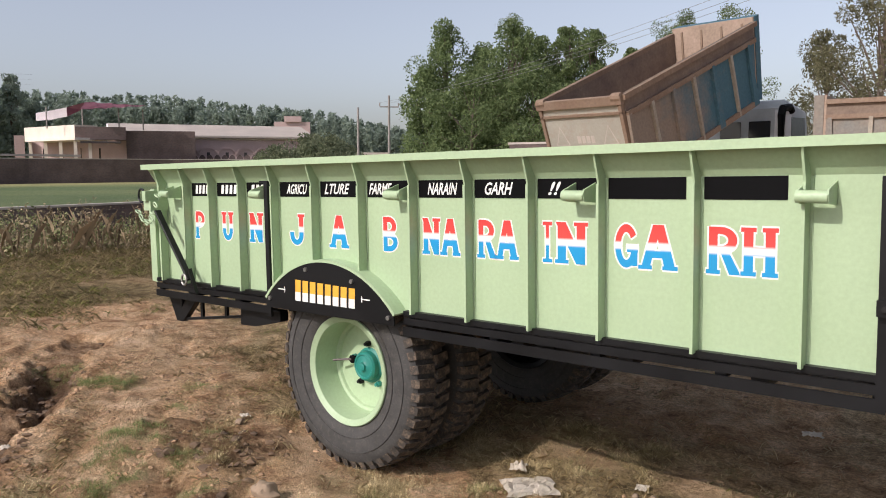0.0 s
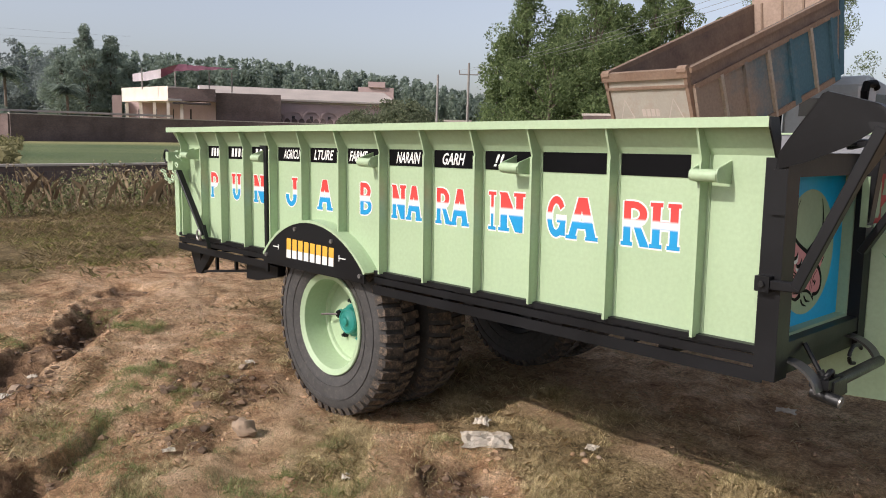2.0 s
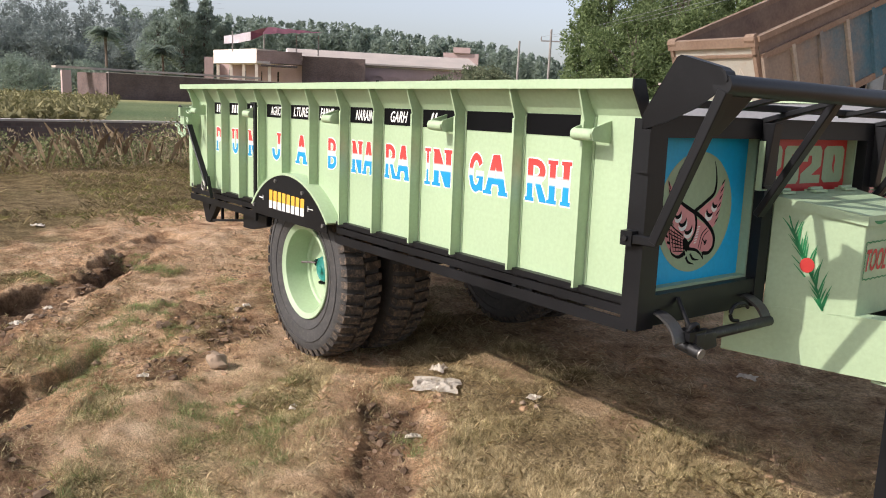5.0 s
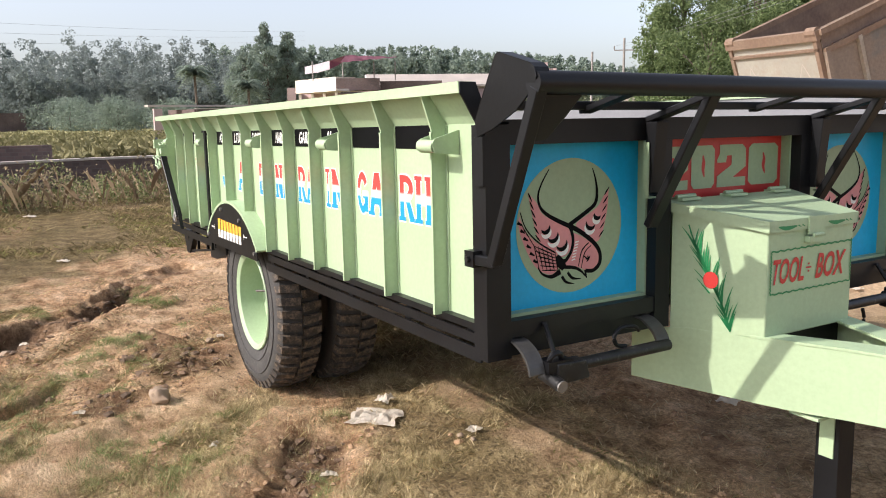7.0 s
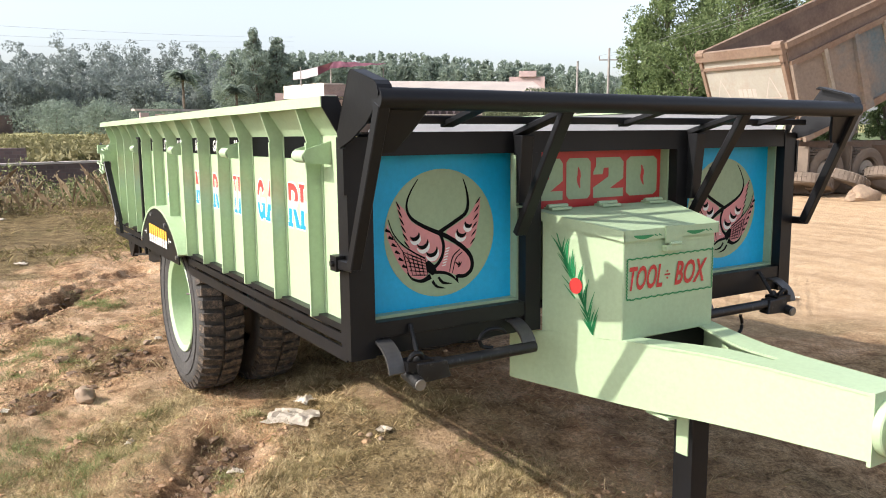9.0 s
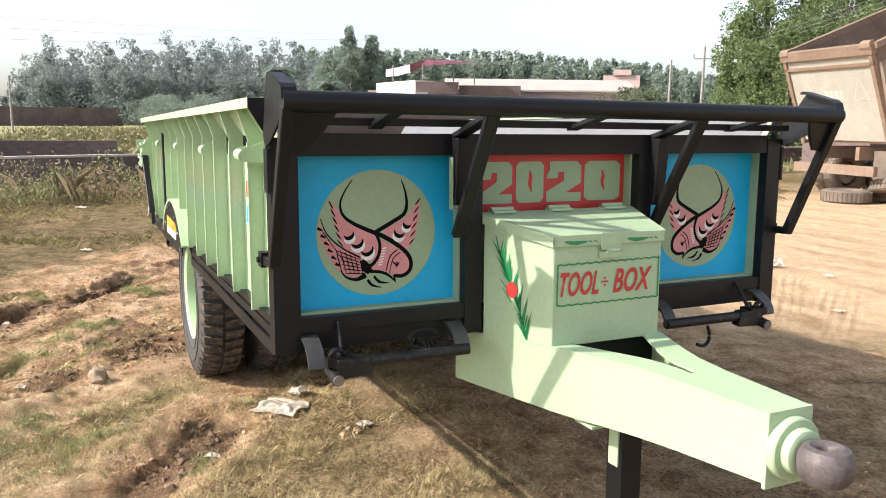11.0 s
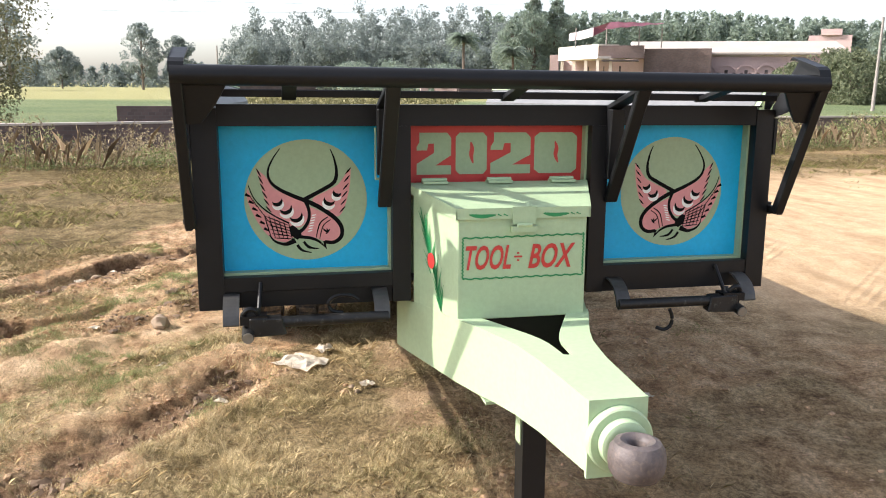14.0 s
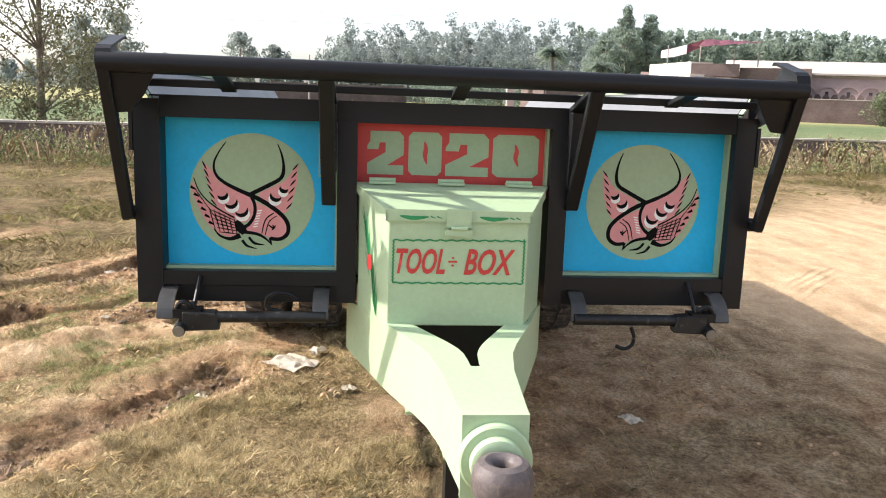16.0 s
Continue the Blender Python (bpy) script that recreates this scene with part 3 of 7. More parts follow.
def blades(rs, x, y, length, width, lean, base=None):
    """Bent blades of grass: a quad and a tip in one five-cornered face each."""
    n = len(x)
    z = height_at(x, y) - 0.004 if base is None else base
    a = rs.uniform(0, 2 * math.pi, n)
    d = np.stack([np.cos(a), np.sin(a), np.zeros(n)], -1)
    s = np.stack([-np.sin(a), np.cos(a), np.zeros(n)], -1)
    p = np.stack([x, y, z], -1)
    ln, wd, le = (np.asarray(q)[:, None] for q in (length, width, lean))
    up = np.array([0, 0, 1.0])
    rise = 1 / np.sqrt(1 + le * le)
    m = p + up * ln * 0.60 * rise + d * ln * le * rise * 0.42
    t = p + up * ln * rise * 0.85 + d * ln * le * rise
    return np.stack([p - s * wd, p + s * wd, m + s * wd * 0.8, t, m - s * wd * 0.8], 1)


STRAW = leaf_material("dry_grass", (0.56, 0.44, 0.25), (0.92, 0.77, 0.50), 0.7, 0.5)
FRESH = leaf_material("green_grass", (0.21, 0.22, 0.075), (0.46, 0.44, 0.17), 0.7, 0.5)
LUSH = leaf_material("lush_grass", (0.13, 0.165, 0.055), (0.40, 0.42, 0.17), 0.7, 0.3)
DULL = leaf_material("dull_dry_grass", (0.27, 0.22, 0.115), (0.55, 0.45, 0.255), 0.7, 0.45)
rs = np.random.RandomState(4)


def scatter(n, x0, x1, y0, y1):
    return rs.uniform(x0, x1, n), rs.uniform(y0, y1, n)


def grass(name, n, area, length, width, material, keep, label, per=1, spread=0.03):
    """Blades scattered in tufts of per blades each."""
    x, y = scatter(n // per, *area)
    k = keep(x, y) > rs.uniform(0, 1, len(x))
    x, y = np.repeat(x[k], per), np.repeat(y[k], per)
    size = np.repeat(rs.uniform(0.45, 1.0, k.sum()), per)
    m = len(x)
    x, y = x + rs.normal(size=m) * spread * size, y + rs.normal(size=m) * spread * size
    v = blades(rs, x, y, rs.uniform(0.45, 1.0, m) * length * size, np.full(m, width) * rs.uniform(0.6, 1.2, m), rs.uniform(0.5, 2.6, m))
    return tagged(new(name, cards(name, v, 5, material)), label, "grass", kind="stuff")


def turf_keep(x, y):
    c = np.clip(0.62 + 0.9 * vnoise(x, y, 0.35, 71) + 0.35 * vnoise(x, y, 0.1, 72), 0.03, 1)
    return c * (1 - 0.93 * dirt_at(x, y)) * (1 - 0.75 * pale_at(x, y)) * (1 - sand_at(x, y)) * (1 - 0.55 * step(y, 0.8, 1.3))


def green_keep(x, y):
    return step(vnoise(x, y, 0.55, 81) + 0.4 * vnoise(x, y, 0.2, 82), 0.40, 0.85) * (1 - 0.7 * dirt_at(x, y)) * (1 - 0.95 * sand_at(x, y)) * (1 - 0.5 * step(y, 0.8, 1.3))


def needles(name, n, area, length, width, material, keep, label):
    """A mat of short fine straws, each a narrow three-cornered blade lying at its own slant."""
    x, y = scatter(n, *area)
    k = keep(x, y) > rs.uniform(0, 1, n)
    x, y = x[k], y[k]
    m = len(x)
    z = height_at(x, y) - 0.003
    a, rise = rs.uniform(0, 2 * math.pi, m), rs.uniform(0.08, 0.95, m) ** 1.3
    ln = length * rs.uniform(0.35, 1.0, m) * np.clip(0.8 + 0.4 * vnoise(x, y, 0.25, 73) + 0.6 * vnoise(x, y, 0.09, 74), 0.25, 1.7)
    flat_ln = ln * np.sqrt(1 - rise * rise * 0.9)
    c, s_ = np.cos(a), np.sin(a)
    w = width * rs.uniform(0.6, 1.3, m)
    p0 = np.stack([x - s_ * w, y + c * w, z], -1)
    p1 = np.stack([x + s_ * w, y - c * w, z], -1)
    tip = np.stack([x + c * flat_ln, y + s_ * flat_ln, z + ln * rise], -1)
    return tagged(new(name, cards(name, np.stack([p0, p1, tip], 1), 3, material)), label, "grass", kind="stuff")


def mat_material(name, dark, light):
    """Straws that differ one from the next, in paler and browner patches of two sizes."""
    m, n, l, b = principled(name, 0.75, spec=0.2)
    g = n.new("ShaderNodeNewGeometry")
    col = ramp_node(n, l, g.outputs["Random Per Island"], [(0.0, dark), (0.75, tuple((p + 2 * q) / 3 for p, q in zip(dark, light))), (1.0, light)])
    for scale, lo, hi in ((6.0, (0.62, 0.60, 0.55), (1.12, 1.12, 1.12)), (26.0, (0.55, 0.53, 0.48), (1.15, 1.15, 1.15))):
        col = mix_node(n, l, 1.0, col, ramp_node(n, l, noise_node(n, l, scale, 3), [(0.36, lo), (0.60, hi)]), "MULTIPLY")
    l.new(col, b.inputs["Base Color"])
    return m


MAT = mat_material("straw_mat", (0.24, 0.18, 0.085), (0.85, 0.69, 0.41))
OLIVEMAT = mat_material("olive_mat", (0.15, 0.135, 0.05), (0.56, 0.48, 0.22))


def olive_keep(x, y):
    return turf_keep(x, y) * step(vnoise(x, y, 0.5, 75) + 0.4 * vnoise(x, y, 0.15, 76), -0.2, 0.4)


needles("straw_mat", 1150000, (-3.4, 1.0, -1.9, 1.3), 0.062, 0.0010, MAT, turf_keep, "dense mat of short straw-coloured grass")
needles("olive_mat", 700000, (-3.4, 1.0, -1.9, 1.3), 0.050, 0.0010, OLIVEMAT, olive_keep, "short olive grass mixed into the straw")
grass("dry_grass", 60000, (-5.2, 1.6, -2.8, 2.4), 0.085, 0.0004, STRAW, turf_keep, "short dry straw-coloured grass on the earth", 4, 0.06)
grass("brown_grass", 40000, (-5.2, -2.4, -2.8, 2.4), 0.08, 0.0006, DULL, turf_keep, "flattened brown grass between the straw", 5, 0.05)
TUFTS = [(-1.58, -0.46, 0.16), (-1.75, -0.37, 0.12), (-1.62, 0.20, 0.12), (-1.47, 0.77, 0.14), (-1.02, -0.18, 0.08), (-1.61, -1.0, 0.22), (-1.26, -0.83, 0.2), (-3.2, -0.78, 0.22), (-3.62, -0.44, 0.16), (-2.85, -1.2, 0.26), (-3.12, -0.55, 0.2), (-3.2, -0.2, 0.12), (-4.75, -0.12, 0.22), (-2.85, -1.13, 0.20), (-3.34, -0.62, 0.24), (-2.68, -0.70, 0.13), (-1.61, -0.45, 0.13), (-1.10, -0.12, 0.10), (-5.42, -0.14, 0.25), (-4.98, -1.0, 0.2), (-3.84, -0.05, 0.13), (-2.3, -1.9, 0.3), (-1.2, -1.4, 0.3), (-4.2, 0.25, 0.15), (-3.05, -1.02, 0.2), (-3.45, -0.62, 0.22), (-2.1, -1.15, 0.16), (-1.95, -0.25, 0.12), (-2.45, -1.25, 0.18), (-1.78, -0.82, 0.26), (-1.48, -0.72, 0.22), (-1.35, -1.05, 0.3), (-1.95, -1.15, 0.2), (-1.05, -1.2, 0.25), (-2.2, -0.73, 0.12), (-3.54, -0.52, 0.18)]


def tuft_keep(x, y):
    m = np.zeros_like(x)
    for cx, cy, r in TUFTS:
        m = np.maximum(m, 1 - step(np.hypot(x - cx, (y - cy) * 1.4) / r + 0.5 * vnoise(x, y, 0.12, 83), 0.5, 1.2))
    return m * np.clip(0.45 + 0.9 * vnoise(x, y, 0.07, 84), 0.05, 0.8)


grass("green_grass", 90000, (-6.6, 1.6, -2.8, 3.0), 0.055, 0.0007, FRESH, green_keep, "patches of short green grass", 5, 0.04)
needles("green_tufts", 1000000, (-5.8, -0.8, -2.3, 1.0), 0.052, 0.0013, LUSH, tuft_keep, "small lush green tufts on the broken earth")


def far_keep(x, y):
    return np.clip(0.55 + vnoise(x, y, 1.2, 91), 0, 1) * (1 - sand_at(x, y)) * (1 - 0.8 * dirt_at(x, y)) * (1 - step(beyond_wall(x, y), -0.6, -0.3)) * (1 - step(x, -7.2, -6.8) * (1 - step(y, 4, 5)) * step(y, -1.9, -1.2)) * (1 - step(x, -3.2, -2.4))


grass("meadow_grass", 225000, (-17, -2, -10, 15), 0.17, 0.0026, DULL, far_keep, "rough dry meadow grass", 9, 0.08)
grass("meadow_herbs", 80000, (-17, -5, -10, 15), 0.14, 0.0032, FRESH, far_keep, "low green herbs in the meadow", 9, 0.08)

# ---- the trailer ----
# its own axes: x towards the drawbar, y to the far side, z up from the foot of the side walls
LENGTH, MID = 4.15, 1.04
LINING = surface("dull_grey_primer", (0.15, 0.15, 0.155), 0.5, var=0.15, bump=0.1)
trailer = thing("farm_trailer", pose(0, 0, 0.878, 0, -0.95, 0), "pale green farm tipping trailer with black frame and painted panels", "trailer")
RIBS = [-4.035, -3.755, -3.49, -3.2, -2.905, -2.578, -2.238, -1.905, -1.586, -1.268, -0.955, -0.592, -0.24]
SOCKETS = (-0.247, -1.079, -2.016, -3.035, -3.95)
WHEEL_X, WHEEL_Z, TYRE_R = -2.42, -0.345, 0.505


def side_wall(far):
    """One long side: sheet, lip, upright ribs, sockets."""
    def Y(y):
        return 2 * MID - y if far else y
    bm = bmesh.new()
    prism(bm, [(Y(0), 0), (Y(0), 0.605), (Y(-0.07), 0.712), (Y(-0.066), 0.714), (Y(0.005), 0.607), (Y(0.005), 0)], "x", -LENGTH, -0.003)
    wall = part("side_wall", bm, GREEN, trailer)
    bm = bmesh.new()
    a, b = sorted((Y(-0.098), Y(-0.05)))
    box(bm, -LENGTH - 0.01, -0.003, a, b, 0.712, 0.722)
    a, b = sorted((Y(-0.098), Y(-0.090)))
    box(bm, -LENGTH - 0.01, -0.003, a, b, 0.690, 0.712)
    part("top_lip", bm, GREEN, trailer)
    bm = bmesh.new()
    a, b = sorted((Y(-0.03), Y(0.0)))
    for x0, x1 in ((-LENGTH, -2.96), (-1.975, -0.003)):
        box(bm, x0, x1, a, b, -0.012, 0.010)
    part("foot_lip", bm, BLACK, trailer)
    for x in RIBS:
        bm = bmesh.new()
        foot = 0.0
        if -2.95 < x < -1.98:
            foot = max(0.0, math.sqrt(max(0.0, 0.62 ** 2 - (x + 2.46) ** 2)) - 0.405)
        prism(bm, [(Y(-0.001), foot + 0.002), (Y(-0.052), foot + 0.002), (Y(-0.052), 0.585), (Y(-0.09), 0.700), (Y(-0.068), 0.711), (Y(-0.001), 0.607)], "x", x - 0.004, x + 0.004)
        a, b = sorted((Y(-0.0045), Y(-0.0005)))
        box(bm, x + 0.004, x + 0.014, a, b, foot + 0.002, 0.60)
        a, b = sorted((Y(-0.056), Y(-0.050)))
        box(bm, x - 0.007, x + 0.004, a, b, foot + 0.002, 0.583)
        part("rib", bm, GREEN, trailer)
    # short pipes held off the wall between two upright plates
    for x in SOCKETS:
        bm = bmesh.new()
        tube(bm, [(x - 0.008, Y(-0.080), 0.541), (x + 0.084, Y(-0.080), 0.539)], 0.0200, 16, cap=False)
        tube(bm, [(x + 0.084, Y(-0.080), 0.539), (x - 0.008, Y(-0.080), 0.541)], 0.0165, 16, cap=False)
        lathe(bm, [(0.0195, 0.0), (0.0195, 0.003)], (x + 0.075, Y(-0.080), 0.5395), 12, axis="x")
        socket = part("socket_pipe", bm, GREEN, trailer, smooth=True)
        for px in (x, x + 0.085):
            bm = bmesh.new()
            prism(bm, [(Y(-0.0005), 0.512), (Y(-0.088), 0.520), (Y(-0.097), 0.545), (Y(-0.088), 0.562), (Y(-0.0005), 0.588)], "x", px - 0.003, px + 0.003)
            part("gusset", bm, GREEN, socket)
    bm = bmesh.new()
    prism(bm, [(Y(0.0062), 0.0), (Y(0.0062), 0.606), (Y(-0.0628), 0.7135), (Y(-0.0605), 0.7135), (Y(0.0085), 0.607), (Y(0.0085), 0.0)], "x", -LENGTH + 0.002, -0.036)
    part("inner_lining", bm, LINING, wall, "dull grey inner face of the side wall")
    # two black edge beams with a slit between them
    for z0, z1, out in ((-0.052, -0.021, 0.030), (-0.104, -0.062, 0.036)):
        bm = bmesh.new()
        a, b = sorted((Y(-out), Y(-out + 0.007)))
        for x0, x1 in ((-LENGTH, -2.96), (-1.975, -0.003)):
            box(bm, x0, x1, a, b, z0, z1)
        part("edge_beam", bm, BLACK, trailer, bevel=0.003)
    for x0, x1 in ((-LENGTH, -2.96), (-1.975, -0.003)):
        k = int((x1 - x0) / 0.45)
        for i in range(k + 1):
            xx = x0 + 0.02 + (x1 - x0 - 0.04) * i / max(1, k)
            a, b = sorted((Y(-0.012), Y(0.03)))
            bm = bmesh.new()
            box(bm, xx - 0.02, xx + 0.02, a, b, -0.070, -0.026)
            part("spacer", bm, BLACK, trailer)
    # black plate that closes the flared end of the wall
    bm = bmesh.new()
    prism(bm, [(Y(-0.097), 0.690), (Y(-0.097), 0.721), (Y(-0.045), 0.721), (Y(-0.02), 0.66), (Y(-0.02), 0.535), (Y(-0.042), 0.535), (Y(-0.042), 0.60)], "x", -0.002, 0.004)
    part("end_plate", bm, BLACK, trailer)
    # post beside the mudguard
    bm = bmesh.new()
    a, b = sorted((Y(-0.068), Y(-0.053)))
    box(bm, -2.945, -2.915, a, b, -0.11, 0.60)
    box(bm, -2.985, -2.915, a, b, 0.60, 0.612)
    part("black_post", bm, BLACK, trailer, bevel=0.003)
    return wall


for far in (False, True):
    side_wall(far)


def near(u, v):
    return (u, -0.0035, v)


def raised(d):
    return lambda u, v: (u, -d, v)


for i, x in enumerate(RIBS[1:-1], 1):
    bm = bmesh.new()
    end = {9: -0.982, 10: -0.641, 11: -0.304}.get(i, RIBS[i + 1] - 0.022)
    box(bm, x + 0.016, end, -0.003, -0.0005, 0.527, 0.604)
    part("name_strip", bm, INK, trailer, "black painted strip")
    a, b = x + 0.05, end - 0.012
    words = {4: "AGRICU", 5: "LTURE", 6: "FARME", 7: "NARAIN", 8: "GARH", 9: "!!"}.get(i)
    if words:
        a, b = {4: (-2.834, -2.665), 5: (-2.530, -2.345), 6: (-2.210, -2.058), 7: (-1.837, -1.664), 8: (-1.516, -1.372), 9: (-1.203, -1.145)}[i]
        lettering("lettering", words, WHITE, trailer, a, b, 0.540, 0.592, near, 0.35, 0.020)
    elif i < 4:
        for k in range(5):
            bm = bmesh.new()
            u = a + (b - a) * (k + 0.12) / 5
            w = (b - a) / 5 * 0.62
            flat(bm, [(u, 0.541), (u + w, 0.541), (u + w + 0.008, 0.591), (u + 0.008, 0.591)], near)
            part("painted_bar", bm, WHITE, trailer)

# slab letters, drawn in a unit square
STEM = 0.27


def slab(letter):
    """Outlines of one slab letter in a unit square."""
    s = STEM

    def post(u):
        return [(u, 0), (u + s, 0), (u + s, 1), (u, 1)]

    def foot(u, v, w=0.44):
        return [(u + s / 2 - w / 2, v), (u + s / 2 + w / 2, v), (u + s / 2 + w / 2, v + 0.09), (u + s / 2 - w / 2, v + 0.09)]

    def bowl(v0, v1, u1=1.0):
        m, r = (v0 + v1) / 2, (v1 - v0) / 2
        t = min(0.2, r * 0.55)
        out = [(0.45 + (u1 - 0.45) * math.cos(a), m + r * math.sin(a)) for a in np.linspace(-math.pi / 2, math.pi / 2, 12)]
        inn = [(0.45 + (u1 - 0.45 - s) * math.cos(a), m + (r - t) * math.sin(a)) for a in np.linspace(math.pi / 2, -math.pi / 2, 12)]
        return [(s * 0.6, v0)] + out + [(s * 0.6, v1), (s * 0.6, v1 - t)] + inn + [(s * 0.6, v0 + t)]
    if letter == "I":
        return [post(0.5 - s / 2), foot(0.5 - s / 2, 0, 0.8), foot(0.5 - s / 2, 0.91, 0.8)]
    if letter == "P":
        return [post(0.08), foot(0.08, 0), bowl(0.42, 1.0)]
    if letter == "B":
        return [post(0.08), bowl(0.46, 1.0, 0.92), bowl(0, 0.54)]
    if letter == "R":
        return [post(0.08), foot(0.08, 0), bowl(0.44, 1.0, 0.95), [(0.42, 0.5), (0.68, 0.5), (1.0, 0.09), (1.05, 0), (0.72, 0)]]
    if letter == "H":
        return [post(0.06), post(0.94 - s), foot(0.06, 0), foot(0.06, 0.91), foot(0.94 - s, 0), foot(0.94 - s, 0.91), [(0.2, 0.42), (0.8, 0.42), (0.8, 0.6), (0.2, 0.6)]]
    if letter == "N":
        return [post(0.06), post(0.94 - s), foot(0.06, 0), foot(0.94 - s, 0.91), [(0.0, 1.0), (0.32, 1.0), (0.94, 0.0), (0.66, 0.0)]]
    if letter == "A":
        return [[(0.02, 0), (0.26, 0), (0.60, 1.0), (0.36, 1.0)], [(0.70, 0), (1.0, 0), (0.66, 1.0), (0.40, 1.0)], [(0.2, 0.26), (0.8, 0.26), (0.76, 0.42), (0.26, 0.42)], [(-0.05, 0), (0.34, 0), (0.34, 0.09), (-0.05, 0.09)], [(0.63, 0), (1.05, 0), (1.05, 0.09), (0.63, 0.09)]]
    if letter == "U" or letter == "J":
        out = [(0.5 + 0.44 * math.cos(a), 0.36 + 0.36 * math.sin(a)) for a in np.linspace(math.pi, 2 * math.pi, 14)]
        inn = [(0.5 + (0.44 - s) * math.cos(a), 0.36 + 0.19 * math.sin(a)) for a in np.linspace(2 * math.pi, math.pi, 14)]
        top = 0.42 if letter == "J" else 1.0
        shape = [[(0.06, top)] + out + [(0.94, 1.0), (0.94 - s, 1.0)] + inn + [(0.06 + s, top)]]
        return shape + [foot(0.94 - s, 0.91)] + ([foot(0.06, 0.91)] if letter == "U" else [])
    # G
    out = [(0.52 + 0.48 * math.cos(a), 0.5 + 0.5 * math.sin(a)) for a in np.linspace(0.55, 2 * math.pi - 0.25, 24)]
    inn = [(0.52 + 0.23 * math.cos(a), 0.5 + 0.32 * math.sin(a)) for a in np.linspace(2 * math.pi - 0.25, 0.55, 24)]
    return [out + inn, [(0.55, 0.36), (1.02, 0.36), (1.02, 0.52), (0.55, 0.52)], [(0.74, 0.05), (1.0, 0.05), (1.0, 0.5), (0.74, 0.5)]]


def halo(bm, pts, place, w):
    """A white edge round an outline."""
    loop = list(pts) + [pts[0]]
    stroke(bm, loop, [w] * len(loop), place)


LETTERS = [("P", -3.722, -3.62), ("U", -3.44, -3.33), ("N", -3.175, -3.05), ("J", -2.825, -2.70), ("A", -2.50, -2.368), ("B", -2.13, -2.03), ("N", -1.873, -1.770), ("A", -1.764, -1.659),
           ("R", -1.561, -1.467), ("A", -1.460, -1.352), ("I", -1.236, -1.182), ("N", -1.170, -1.030), ("G", -0.916, -0.822), ("A", -0.812, -0.675), ("R", -0.567, -0.456), ("H", -0.447, -0.332)]
for letter, a, b in LETTERS:
    bm, hm = bmesh.new(), bmesh.new()
    for k, outline in enumerate(slab(letter)):
        pts = [(a + (b - a) * u, 0.276 + 0.16 * v) for u, v in outline]
        flat(bm, pts, raised(0.0014 + 0.0001 * k))
        halo(hm, pts, raised(0.0007 + 0.0001 * k), 0.013)
    part("white_edge", hm, WHITE, trailer)
    part("painted_letter", bm, TRICOLOUR, trailer, "red, white and blue slab letter " + letter)


def mudguard(far):
    def Y(y):
        return 2 * MID - y if far else y
    arc = [(-2.46 + 0.62 * math.cos(a), -0.412 + 0.62 * math.sin(a)) for a in np.linspace(math.radians(139.5), math.radians(40.5), 30)]
    bm = bmesh.new()
    a, b = sorted((Y(-0.080), Y(-0.074)))
    prism(bm, arc + [(-1.985, -0.055), (-2.94, -0.055)], "y", a, b)
    guard = part("mudguard_plate", bm, BLACK, trailer, "black mudguard face plate")
    bm = bmesh.new()
    a, b = sorted((Y(-0.084), Y(0.3)))
    up = [(-2.46 + 0.634 * math.cos(t), -0.412 + 0.634 * math.sin(t)) for t in np.linspace(math.radians(40.5), math.radians(139.5), 30)]
    prism(bm, [(x, z + 0.0) for x, z in arc] + up, "y", a, b)
    part("mudguard_arch", bm, GREEN, trailer, smooth=True)
    bm = bmesh.new()
    a, b = sorted((Y(0.301), Y(0.62)))
    prism(bm, [(x, z + 0.0) for x, z in arc] + up, "y", a, b)
    a, b = sorted((Y(0.621), Y(0.627)))
    prism(bm, up[::-1] + [(-1.985, -0.008), (-2.94, -0.008)], "y", a, b)
    part("wheel_box", bm, LINING, trailer, "dull grey inner wheel box")
    for x, z in ((-2.60, 0.165), (-2.26, 0.13), (-2.90, -0.005), (-2.02, -0.02)):
        bm = bmesh.new()
        a, b = sorted((Y(-0.090), Y(-0.080)))
        lathe(bm, [(0.011, a), (0.011, b)], (x, 0, z), 10)
        part("bolt", bm, STEEL, guard)
    return guard


guard = mudguard(False)
mudguard(True)
for k in range(8):
    bm, hm = bmesh.new(), bmesh.new()
    u = -2.69 + 0.0575 * k
    top = 0.108 - 0.0016 * k
    flat(bm, [(u, 0.0), (u + 0.043, 0.0), (u + 0.047, top), (u + 0.004, top)], raised(0.0815))
    flat(hm, [(u, 0.0), (u + 0.043, 0.0), (u + 0.0446, 0.045), (u + 0.0016, 0.045)], raised(0.0822))
    part("painted_bar", bm, AMBER, guard, "amber painted bar with a white foot")
    part("bar_foot", hm, WHITE, guard)
for u in (-2.80, -2.17):
    bm = bmesh.new()
    stroke(bm, [(u - 0.03, 0.05), (u + 0.03, 0.05)], [0.006, 0.006], raised(0.0815))
    stroke(bm, [(u + (0.025 if u < -2.5 else -0.025), 0.035), (u + (0.025 if u < -2.5 else -0.025), 0.065)], [0.006, 0.006], raised(0.0817))
    part("painted_mark", bm, WHITE, guard)


